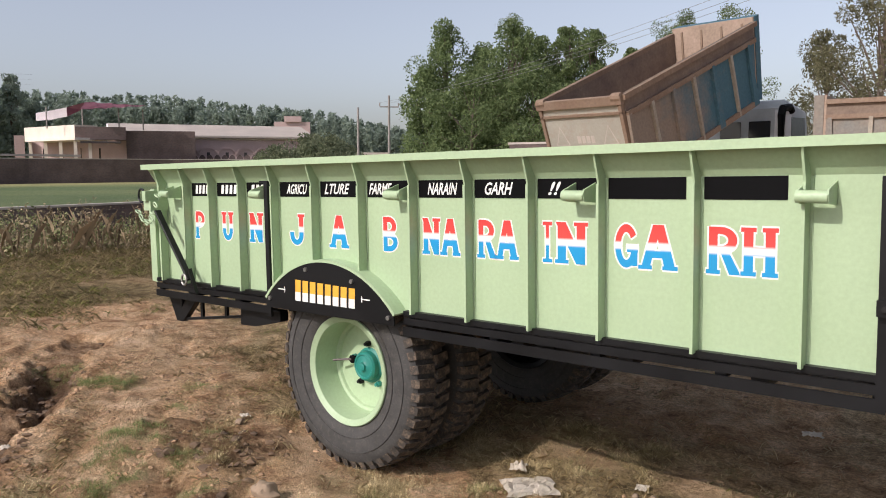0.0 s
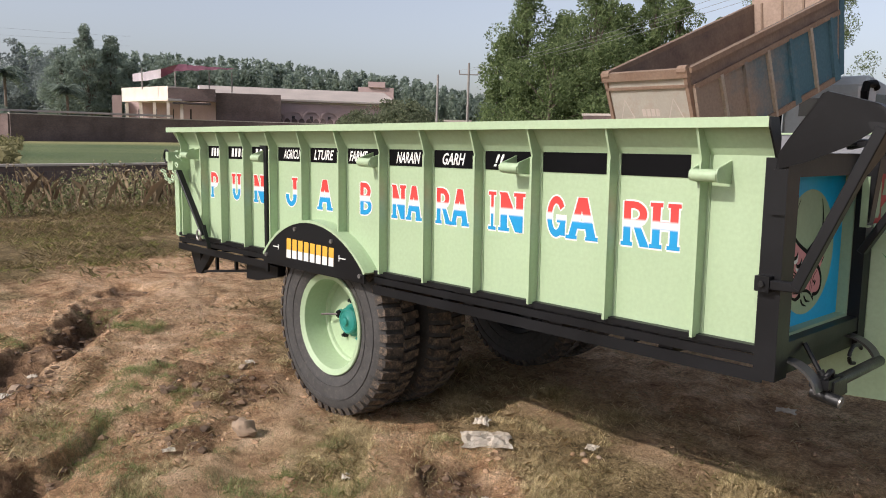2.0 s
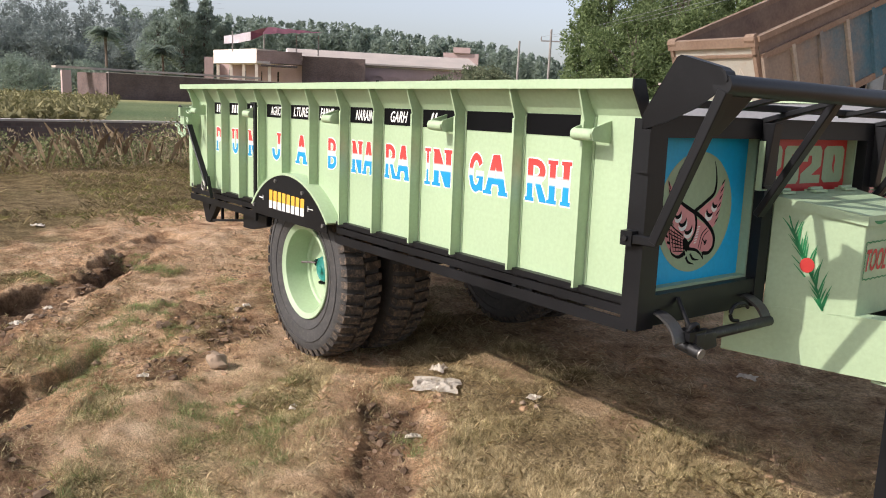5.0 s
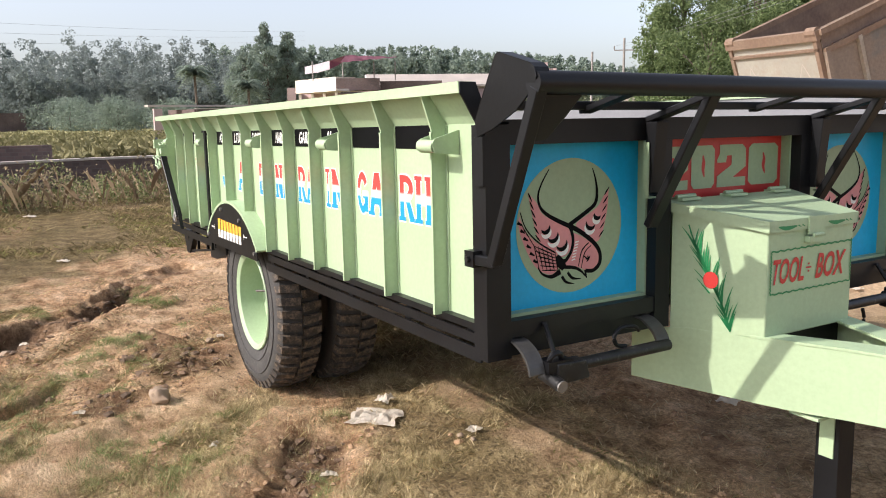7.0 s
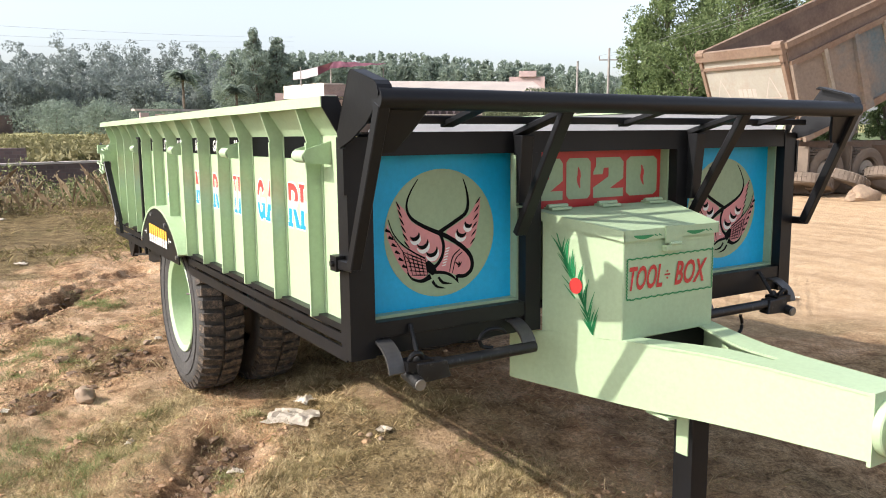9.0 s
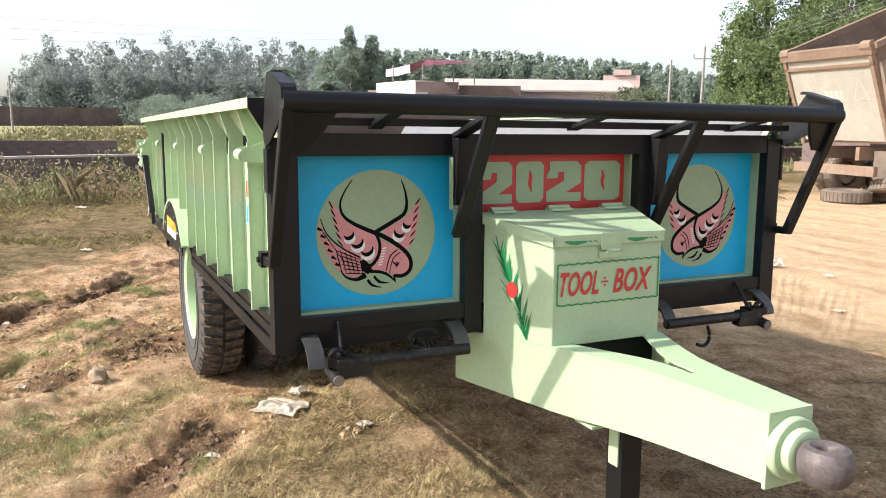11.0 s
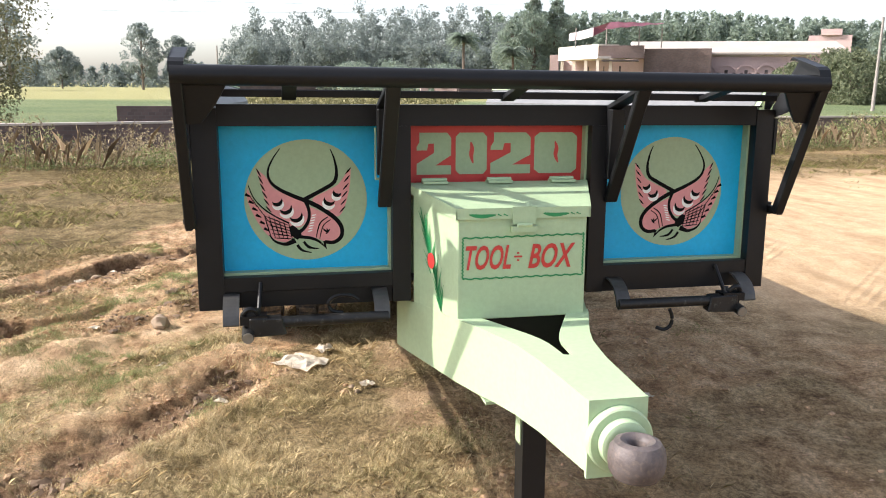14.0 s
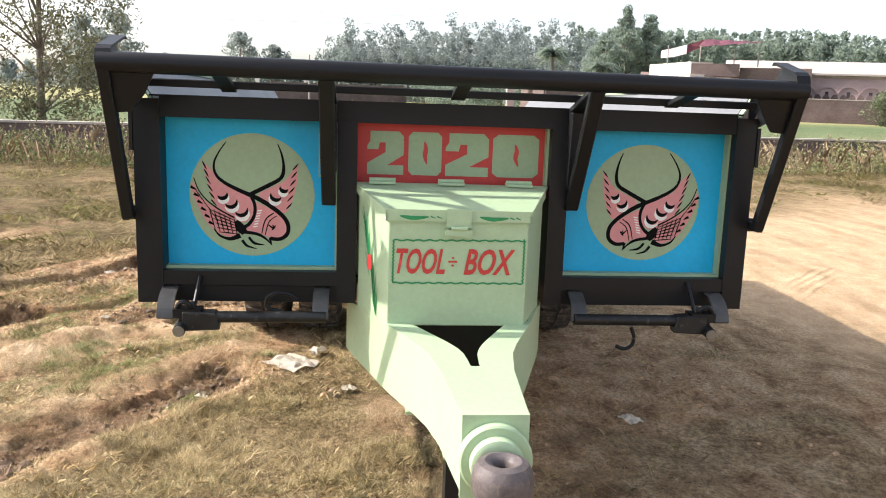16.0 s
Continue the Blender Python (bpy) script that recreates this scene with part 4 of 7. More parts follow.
def wheel(name, y_centre, outward, inner=False):
    """A tyre on a deep steel rim; outward is -1 or 1 along y."""
    w = thing(name, pose(WHEEL_X, y_centre, WHEEL_Z), "", "")
    w.parent = trailer
    half = [(0.268, -0.088), (0.285, -0.104), (0.33, -0.122), (0.385, -0.128), (0.43, -0.124), (0.462, -0.113), (0.478, -0.098), (0.484, -0.06), (0.486, 0.0)]
    prof = half + [(r, -y) for r, y in half[-2::-1]]
    bm = bmesh.new()
    lathe(bm, prof, (0, 0, 0), 72, close=True)
    tyre = part("tyre", bm, RUBBER, w, smooth=True)
    bm = bmesh.new()
    n = 46
    for k in range(n):
        for s in (-1, 1):
            a0 = 2 * math.pi * (k + (0.5 if s > 0 else 0)) / n
            wdt = 0.36 * 2 * math.pi / n
            pts = []
            for r0, r1 in ((0.470, TYRE_R + 0.005),):
                for r in (r0, r1):
                    tp = 1.0 if r == r0 else 0.88
                    for yy, da in ((0.008, -wdt * tp), (0.122 if r == r0 else 0.108, -wdt * tp * 0.9 + 0.02), (0.122 if r == r0 else 0.108, wdt * tp * 0.9 + 0.02), (0.008, wdt * tp)):
                        rr = r - (0.012 if yy > 0.1 else 0)
                        pts.append((rr * math.cos(a0 + da), s * yy, rr * math.sin(a0 + da)))
            hexa_fast(bm, pts)
    bmesh.ops.recalc_face_normals(bm, faces=bm.faces)
    part("tread", bm, TREAD, tyre, "deep block tread with dried mud")
    bm = bmesh.new()
    o = outward
    for r0, r1, yy in ((0.405, 0.412, 0.1285), (0.335, 0.339, 0.125)):
        lathe(bm, [(r0, o * (yy - 0.004)), (r0 + 0.002, o * (yy + 0.002)), (r1, o * (yy + 0.002)), (r1 + 0.002, o * (yy - 0.004))], (0, 0, 0), 72, close=True)
    part("sidewall_moulding", bm, RUBBER, tyre, smooth=True)
    bm = bmesh.new()
    rim = [(0.272, 0.096), (0.281, 0.104), (0.281, 0.112), (0.277, 0.116), (0.273, 0.113), (0.252, 0.108), (0.247, 0.104), (0.246, 0.096), (0.243, 0.06), (0.240, 0.0), (0.236, -0.030), (0.222, -0.036), (0.216, -0.050), (0.150, -0.058), (0.085, -0.055), (0.085, -0.063), (0.155, -0.067), (0.224, -0.062), (0.244, -0.045), (0.250, 0.0), (0.258, 0.06)]
    lathe(bm, [(r, o * y) for r, y in rim], (0, 0, 0), 64, close=True)
    # inner rims are black to paint in the shade below the bed
    part("rim", bm, BLACK if inner else GREEN, w, "inner rim blackened for the shade under the trailer" if inner else "pale green deep-dished steel rim", smooth=True)
    bm = bmesh.new()
    lathe(bm, [(r, o * y) for r, y in [(0.092, -0.056), (0.092, -0.051), (0.084, -0.047), (0.077, -0.044), (0.076, -0.016), (0.068, -0.006), (0.060, -0.004), (0.056, -0.008), (0.030, -0.004), (0.024, 0.000), (0.022, 0.010), (0.012, 0.013), (0.001, 0.013)]], (0, 0, 0), 32)
    hub = part("hub", bm, TEAL, w, "teal painted hub", smooth=True)
    bm = bmesh.new()
    lathe(bm, [(0.022, o * -0.056), (0.022, o * -0.026), (0.016, o * -0.020), (0.001, o * -0.020)], (-0.108, 0, 0.02), 16)
    part("stud_cover", bm, INK, hub, "black cover beside the hub")
    for k in range(5):
        a = 2 * math.pi * k / 5 + 0.35
        bm = bmesh.new()
        lathe(bm, [(0.015, o * -0.056), (0.015, o * -0.036), (0.009, o * -0.035), (0.009, o * -0.022), (0.001, o * -0.022)], (0.112 * math.cos(a), 0, 0.112 * math.sin(a)), 8)
        part("wheel_nut", bm, BLACK if k % 2 else TEAL, hub)
    bm = bmesh.new()
    tube(bm, [(-0.108, o * -0.025, 0.02), (-0.145, o * -0.005, 0.018), (-0.20, o * 0.022, 0.012)], 0.006, 8)
    part("valve", bm, IRON, w)
    return w


def hexa_fast(bm, p):
    v = [bm.verts.new(q) for q in p]
    for f in ((3, 2, 1, 0), (4, 5, 6, 7), (0, 1, 5, 4), (1, 2, 6, 5), (2, 3, 7, 6), (3, 0, 4, 7)):
        bm.faces.new([v[i] for i in f])


for y_centre, outward, inner in ((0.122, -1, False), (0.452, 1, True), (2 * MID - 0.122, 1, False), (2 * MID - 0.452, -1, True)):
    wheel("wheel", y_centre, outward, inner)

# underframe
bm = bmesh.new()
tube(bm, [(WHEEL_X, 0.2, WHEEL_Z), (WHEEL_X, 2 * MID - 0.2, WHEEL_Z)], 0.045, 12)
part("axle", bm, BLACK, trailer, smooth=True)
for y in (0.66, 1.42):
    bm = bmesh.new()
    box(bm, -4.0, -0.55, y - 0.04, y + 0.04, -0.22, -0.105)
    part("main_beam", bm, BLACK, trailer, bevel=0.004)
    bm = bmesh.new()
    for k in range(5):
        ln = 0.55 - 0.08 * k
        box(bm, WHEEL_X - ln, WHEEL_X + ln, y - 0.035, y + 0.035, -0.235 - 0.013 * (k + 1), -0.237 - 0.013 * k)
    part("leaf_spring", bm, BLACK, trailer)
for x in (-3.9, -3.4, -2.9, -1.95, -1.4, -0.9, -0.4):
    bm = bmesh.new()
    box(bm, x - 0.03, x + 0.03, 0.06, 2 * MID - 0.06, -0.10, -0.03)
    part("cross_beam", bm, BLACK, trailer, bevel=0.003)
bm = bmesh.new()
box(bm, -LENGTH + 0.01, -0.02, 0.006, 2 * MID - 0.006, -0.028, -0.008)
part("floor_plate", bm, PLANK, trailer)
# tail board
bm = bmesh.new()
box(bm, -LENGTH - 0.045, -LENGTH - 0.003, -0.02, 2 * MID + 0.02, -0.02, 0.57)
tail = part("tail_board", bm, GREEN, trailer, bevel=0.004)
for y in (0.02, 0.55, MID, 1.53, 2.06):
    bm = bmesh.new()
    box(bm, -LENGTH - 0.09, -LENGTH - 0.045, y - 0.03, y + 0.03, -0.02, 0.56)
    part("rib", bm, GREEN, tail)
# tail latch with its chain, and the prop bar
bm = bmesh.new()
bar(bm, (-3.99, -0.095, 0.44), (-3.665, -0.085, 0.035), 0.014, 0.042, (0, 1, 0))
prop = part("prop_bar", bm, BLACK, trailer, bevel=0.003)
bm = bmesh.new()
bar(bm, (-3.67, -0.085, 0.10), (-3.60, -0.085, -0.045), 0.012, 0.022, (0, 1, 0))
part("lever", bm, BLACK, prop)
for c, r in (((-3.70, -0.105, 0.035), 0.026), ((-4.16, -0.10, 0.53), 0.035)):
    bm = bmesh.new()
    tube(bm, [(c[0] + r * math.cos(a), c[1], c[2] + r * 1.2 * math.sin(a)) for a in np.linspace(0, 2 * math.pi, 15)], 0.007, 6)
    part("ring", bm, STEEL if r < 0.03 else BLACK, prop, smooth=True)
for k in range(9):
    t = k / 8
    c = Vector((-4.18 + 0.24 * t, -0.115, 0.43 - 0.11 * math.sin(math.pi * t) + 0.10 * t))
    bm = bmesh.new()
    tilt = math.pi / 2 * (k % 2)
    tube(bm, [c + Vector((0.022 * math.cos(a), 0.013 * math.sin(a) * math.cos(tilt), 0.013 * math.sin(a) * math.sin(tilt) - 0.01 * math.cos(a))) for a in np.linspace(0, 2 * math.pi, 11)], 0.005, 6)
    part("chain_link", bm, GREEN, prop, smooth=True)
bm = bmesh.new()
box(bm, -4.10, -4.02, -0.12, -0.001, 0.44, 0.50)
box(bm, -4.08, -4.04, -0.14, -0.001, 0.50, 0.56)
part("latch_block", bm, GREEN, trailer, bevel=0.006)
# hanging bracket behind the wheel
for y in (0.06, 2 * MID - 0.06):
    bm = bmesh.new()
    prism(bm, [(-4.14, -0.104), (-3.985, -0.104), (-3.985, -0.175), (-3.965, -0.150), (-3.92, -0.104), (-3.80, -0.104), (-3.98, -0.268), (-4.05, -0.268)], "y", y - 0.02, y + 0.02)
    bracket = part("rear_bracket", bm, BLACK, trailer, bevel=0.003)
    bm = bmesh.new()
    bar(bm, (-4.03, y, -0.258), (-3.30, y, -0.165), 0.02, 0.016)
    for x, z in ((-3.78, -0.225), (-3.52, -0.192)):
        box(bm, x - 0.012, x + 0.012, y - 0.008, y + 0.008, z, -0.10)
    part("tie_rod", bm, BLACK, bracket)
    bm = bmesh.new()
    prism(bm, [(-3.34, -0.10), (-2.97, -0.10), (-2.97, -0.16), (-3.20, -0.21), (-3.34, -0.215)], "y", y - 0.03, y + 0.03)
    part("spring_hanger", bm, BLACK, bracket, bevel=0.004)

# ---- headboard ----
FX = 0.036
frame_rails = [
    ("stile", -0.04, 0.046, -0.092, 0.60), ("stile", 0.635, 0.702, -0.088, 0.541), ("stile", 1.378, 1.443, -0.088, 0.541), ("stile", 2.046, 2.12, -0.096, 0.60),
    ("top_rail", 0.046, 2.046, 0.541, 0.608), ("bottom_rail", 0.046, 0.635, -0.030, 0.020), ("bottom_rail", 1.443, 2.046, -0.034, 0.014)]
for name, y0, y1, z0, z1 in frame_rails:
    bm = bmesh.new()
    corner = y0 < 0 or y1 > 2.1
    box(bm, -0.03 if corner else -0.06, FX + (0.004 if name == "stile" else 0.0), y0, y1, z0, z1)
    if corner:
        box(bm, -0.06, -0.031, max(y0, 0.008), min(y1, 2.072), z0 + 0.07, z1 - 0.01)
    part(name, bm, BLACK, trailer, bevel=0.005)
for y0, y1 in ((0.046, 0.635), (1.443, 2.046)):
    bm = bmesh.new()
    box(bm, -0.03, FX - 0.012, y0, y1, -0.09, -0.034)
    part("lower_beam", bm, BLACK, trailer, bevel=0.005)
bm = bmesh.new()
box(bm, -0.12, FX, 0.014, 2.066, 0.608, 0.614)
part("top_plate", bm, BLACK, trailer)
bm = bmesh.new()
box(bm, -0.066, -0.061, 0.006, 2.074, -0.02, 0.60)
part("backing_sheet", bm, GREEN, trailer)


def front(d):
    return lambda u, v: (d, u, v)


PX = -0.040


def panel(y0, y1, z0, z1, paint, name):
    """A painted sheet set back behind the frame, with the green return of its edge."""
    bm = bmesh.new()
    box(bm, PX - 0.012, PX, y0, y1, z0, z1)
    ob = part(name, bm, paint, trailer)
    bm = bmesh.new()
    for a, b, c, d in ((y0, y1, z0, z0 + 0.010), (y1 - 0.008, y1, z0 + 0.010, z1)):
        box(bm, PX, -0.002, a, b, c, d)
    part("bead", bm, OLIVE, ob, "pale green bead round the panel")
    return ob


def emblem(parent, cy, cz, radius, flip):
    """Pale disc with pink plumes and black brush strokes, seen in mirror image on the other panel; the drawing is in millimetres."""
    def place(d):
        return lambda u, v: (PX + d, cy + (u if not flip else -u), cz + v)

    def metres(p):
        return [(u / 1000, v / 1000) for u, v in p]
    bm = bmesh.new()
    flat(bm, [(radius * math.cos(a), radius * math.sin(a)) for a in np.linspace(0, 2 * math.pi, 64)[:-1]], place(0.0015))
    disc = part("painted_disc", bm, OLIVE, parent, "pale olive disc")
    wing_a = [(-171, 115), (-157, 57), (-143, 2), (-122, -46), (-74, -79), (-35, -97), (-8, -85), (6, -55), (-8, -10), (-69, 22), (-114, 46), (-137, 83)]
    wing_b = [(159, 115), (137, 87), (112, 55), (74, 34), (20, 2), (67, -30), (108, -61), (133, -30), (153, 42)]
    tail = [(-204, 46), (-176, -8), (-131, -46), (-67, -79), (-43, -119), (-78, -149), (-127, -131), (-157, -99), (-188, -42), (-206, 10)]
    head = [(8, -22), (63, -48), (110, -87), (120, -127), (88, -152), (59, -149), (24, -135), (-27, -123), (2, -83)]
    for k, p in enumerate((wing_a, wing_b, tail, head)):
        p = metres(p)
        bm = bmesh.new()
        flat(bm, curve_pts(p + [p[0]], 6)[:-1], place(0.0018 + 0.0001 * k))
        part("pink_shape", bm, PINK, disc)

    def brush(bm, pts, w0, w1, w2, d):
        """A stroke that swells from w0 to w1 and runs out at w2."""
        c = curve_pts(metres(pts), 8)
        n = len(c) - 1
        ws = [(w0 + (w1 - w0) * min(1, 2 * i / n)) if i * 2 < n else (w1 + (w2 - w1) * (2 * i / n - 1)) for i in range(n + 1)]
        stroke(bm, c, [q / 1000 for q in ws], place(d))

    def crescent(bm, u, v, r, w, d):
        """A thick arc open towards the top and the outside of its wing."""
        side = -1 if u > 0 else 1
        arc = [radians(t) for t in range(205, 376, 10)]
        pts = [(u + side * r * math.cos(a), v + r * math.sin(a)) for a in arc]
        n = len(pts) - 1
        stroke(bm, pts, [0.002 + w * math.sin(math.pi * k / n) for k in range(n + 1)], place(d))
    strokes = (
        ([(-88, 184), (-114, 147), (-131, 107), (-125, 71), (-98, 44), (-49, 18), (20, -12), (69, -42), (106, -73), (123, -103), (120, -135), (94, -154), (61, -152)], 3, 16, 13),
        ([(88, 180), (102, 141), (108, 97), (98, 63), (59, 38), (-6, 4)], 3, 13, 15),
        ([(-4, -4), (8, -38), (4, -75), (-16, -105), (-43, -119)], 12, 11, 14),
        ([(-200, 57), (-184, 14), (-155, -22), (-114, -53), (-63, -81)], 3, 5, 6),
        ([(-133, -121), (-114, -145), (-78, -156), (-43, -143)], 4, 9, 20),
        ([(-57, -91), (-41, -117), (-27, -135)], 14, 34, 20),
        ([(-27, -131), (14, -137), (43, -152), (67, -176)], 12, 10, 3),
        ([(67, -178), (63, -166), (59, -149)], 2, 6, 9),
        ([(74, -61), (45, -85), (31, -135)], 4, 5, 3),
        ([(84, -71), (57, -93), (43, -141)], 3, 4, 3),
        ([(55, -103), (71, -115), (80, -105)], 3, 8, 2),
        ([(69, -103), (73, -115), (65, -123)], 3, 7, 2),
        ([(-37, -160), (-20, -180), (14, -190)], 11, 9, 2),
        ([(-14, -149), (6, -170), (41, -176)], 9, 10, 2),
    )
    bm = bmesh.new()
    for k, (pts, w0, w1, w2) in enumerate(strokes):
        brush(bm, pts, w0, w1, w2, 0.0025 + 0.00005 * k)
    for k in range(6):
        # barbs down the tail's outer edge, and the feather tips of both wings
        u, v = -211 + 10.5 * k + 0.3 * k * k, 26 - 24.5 * k
        brush(bm, [(u, v), (u + 18, v - 10)], 11, 8, 3, 0.0033)
        brush(bm, [(-170 + 5.5 * k, 115 - 26.5 * k), (-156 + 6.5 * k, 87 - 25.5 * k)], 2, 6, 2, 0.0033)
        brush(bm, [(159 - 4.5 * k, 115 - 28 * k), (139 - 4.5 * k, 91 - 27.5 * k)], 2, 6, 2, 0.0033)
    for k in range(6):
        # cross-hatching on the tail
        brush(bm, [(-150 + 17 * k, -45 - 7 * k), (-128 + 15 * k, -128 - 3 * k)], 2, 4.5, 2, 0.0033)
        brush(bm, [(-148 + 6 * k, -52 - 16 * k), (-66 + 3 * k, -88 - 10 * k)], 2, 4.5, 2, 0.0034)
    for k in range(7):
        brush(bm, [(-196 + 11 * k, 22 - 17 * k), (-184 + 11 * k, -4 - 15 * k)], 2, 3, 2, 0.0034)
    touches = ((-0.104, 0.004, 0.017), (-0.075, -0.022, 0.021), (-0.040, -0.050, 0.022), (0.082, 0.004, 0.019), (0.110, 0.030, 0.014))
    for u, v, r in touches:
        crescent(bm, u, v, r, 0.012, 0.0035)
    part("ink_drawing", bm, INK, disc, "black brush drawing")
    for u, v, r in touches:
        bm = bmesh.new()
        crescent(bm, u + (0.002 if u < 0 else -0.002), v - 0.011, r * 1.15, 0.012, 0.0032)
        part("white_touch", bm, WHITE, disc)
    for k in range(7):
        bm = bmesh.new()
        stroke(bm, [(0.017 - 0.0025 * k, -0.055 - 0.0095 * k), (0.032 - 0.0025 * k, -0.052 - 0.0095 * k)], [0.004, 0.004], place(0.0032))
        part("white_dash", bm, WHITE, disc)


left_panel = panel(0.046, 0.635, 0.020, 0.541, BLUE, "blue_panel")
right_panel = panel(1.443, 2.046, 0.014, 0.541, BLUE, "blue_panel")
emblem(left_panel, 0.338, 0.277, 0.2155, False)
emblem(right_panel, 1.749, 0.281, 0.2130, True)
bm = bmesh.new()
box(bm, PX - 0.012, PX, 0.702, 1.378, 0.30, 0.541)
red_panel = part("red_panel", bm, RED, trailer, "red panel with pale green numerals")
bm = bmesh.new()
box(bm, PX, -0.002, 1.369, 1.3775, 0.33, 0.54)
part("bead", bm, OLIVE, red_panel)


def numerals():
    h, z0 = 0.152, 0.362
    for digit, a, w in (("2", 0.736, 0.128), ("0", 0.881, 0.118), ("2", 1.013, 0.154), ("0", 1.182, 0.167)):

        def put(p):
            return [(a + w * u, z0 + h * v) for u, v in p]
        bm = bmesh.new()
        if digit == "2":
            shape = [(0, 0), (1, 0), (1, 0.22), (0.55, 0.22), (1, 0.46), (1, 0.88), (0.88, 1), (0.08, 1), (0.08, 0.78), (0, 0.66), (0, 0.58), (0.30, 0.58), (0.34, 0.74), (0.5, 0.74), (0.5, 0.52), (0, 0.26)]
        else:
            shape = [(0.12, 0), (0.88, 0), (1, 0.1), (1, 0.9), (0.88, 1), (0.12, 1), (0, 0.9), (0, 0.1)]
        flat(bm, put(shape), front(PX + 0.002))
        num = part("numeral", bm, OLIVE, red_panel, "pale green painted numeral " + digit)
        if digit == "0":
            bm = bmesh.new()
            c = curve_pts(put([(0.48, 0.78), (0.52, 0.62), (0.50, 0.45), (0.56, 0.26)]), 6)
            stroke(bm, c, [0.003 + 0.014 * math.sin(math.pi * i / (len(c) - 1)) for i in range(len(c))], front(PX + 0.0026))
            part("slit", bm, RED, num)


numerals()

# ---- guard rail over the headboard ----
RX = 0.292


def rail_z(y):
    """The guard pipe sags a little towards the far side."""
    return 0.702 - 0.005 * max(0.0, y)


bm = bmesh.new()
tube(bm, [(RX, y, rail_z(y)) for y in (-0.062, 0.3, 0.7, MID, 1.4, 1.8, 2.142)], 0.031, 24)
part("guard_pipe", bm, BLACK, trailer, "black guard pipe", smooth=True)
bm = bmesh.new()
bar(bm, (0.102, 0.005, 0.651), (0.102, 2.075, 0.643), 0.030, 0.025)
part("middle_bar", bm, BLACK, trailer, bevel=0.003)
for y in (0.285, 1.035, 1.775):
    bm = bmesh.new()
    bar(bm, (0.088, y, 0.634), (RX - 0.004, y, rail_z(y) - 0.018), 0.046, 0.014)
    part("cross_piece", bm, BLACK, trailer)
for y in (0.607, 1.458):
    bm = bmesh.new()
    bar(bm, (FX + 0.005, y, 0.262), (RX - 0.005, y, rail_z(y) - 0.02), 0.048, 0.026, (1, 0, 0))
    strut = part("strut", bm, BLACK, trailer, bevel=0.004)
    bm = bmesh.new()
    bar(bm, (0.03, y, 0.605), (RX, y, rail_z(y) - 0.022), 0.050, 0.02)
    part("arm", bm, BLACK, strut, bevel=0.003)
    bm = bmesh.new()
    foot = 0.372 if y < 1 else 0.345
    prism(bm, [(FX + 0.002, foot), (FX + 0.030, foot), (FX + 0.052, 0.60), (FX + 0.002, 0.60)], "y", y - 0.026, y + 0.026)
    plate = part("foot_plate", bm, BLACK, strut, bevel=0.003)
    s_ = -1 if y < 1 else 1
    bm = bmesh.new()
    box(bm, FX + 0.002, FX + 0.026, *sorted((y + s_ * 0.030, y + s_ * 0.034)), foot - 0.012, 0.535)
    box(bm, FX + 0.002, FX + 0.032, *sorted((y + s_ * 0.034, y + s_ * 0.004)), foot - 0.016, foot - 0.010)
    part("plate_edge", bm, OLIVE, strut, "pale green unpainted plate edge")
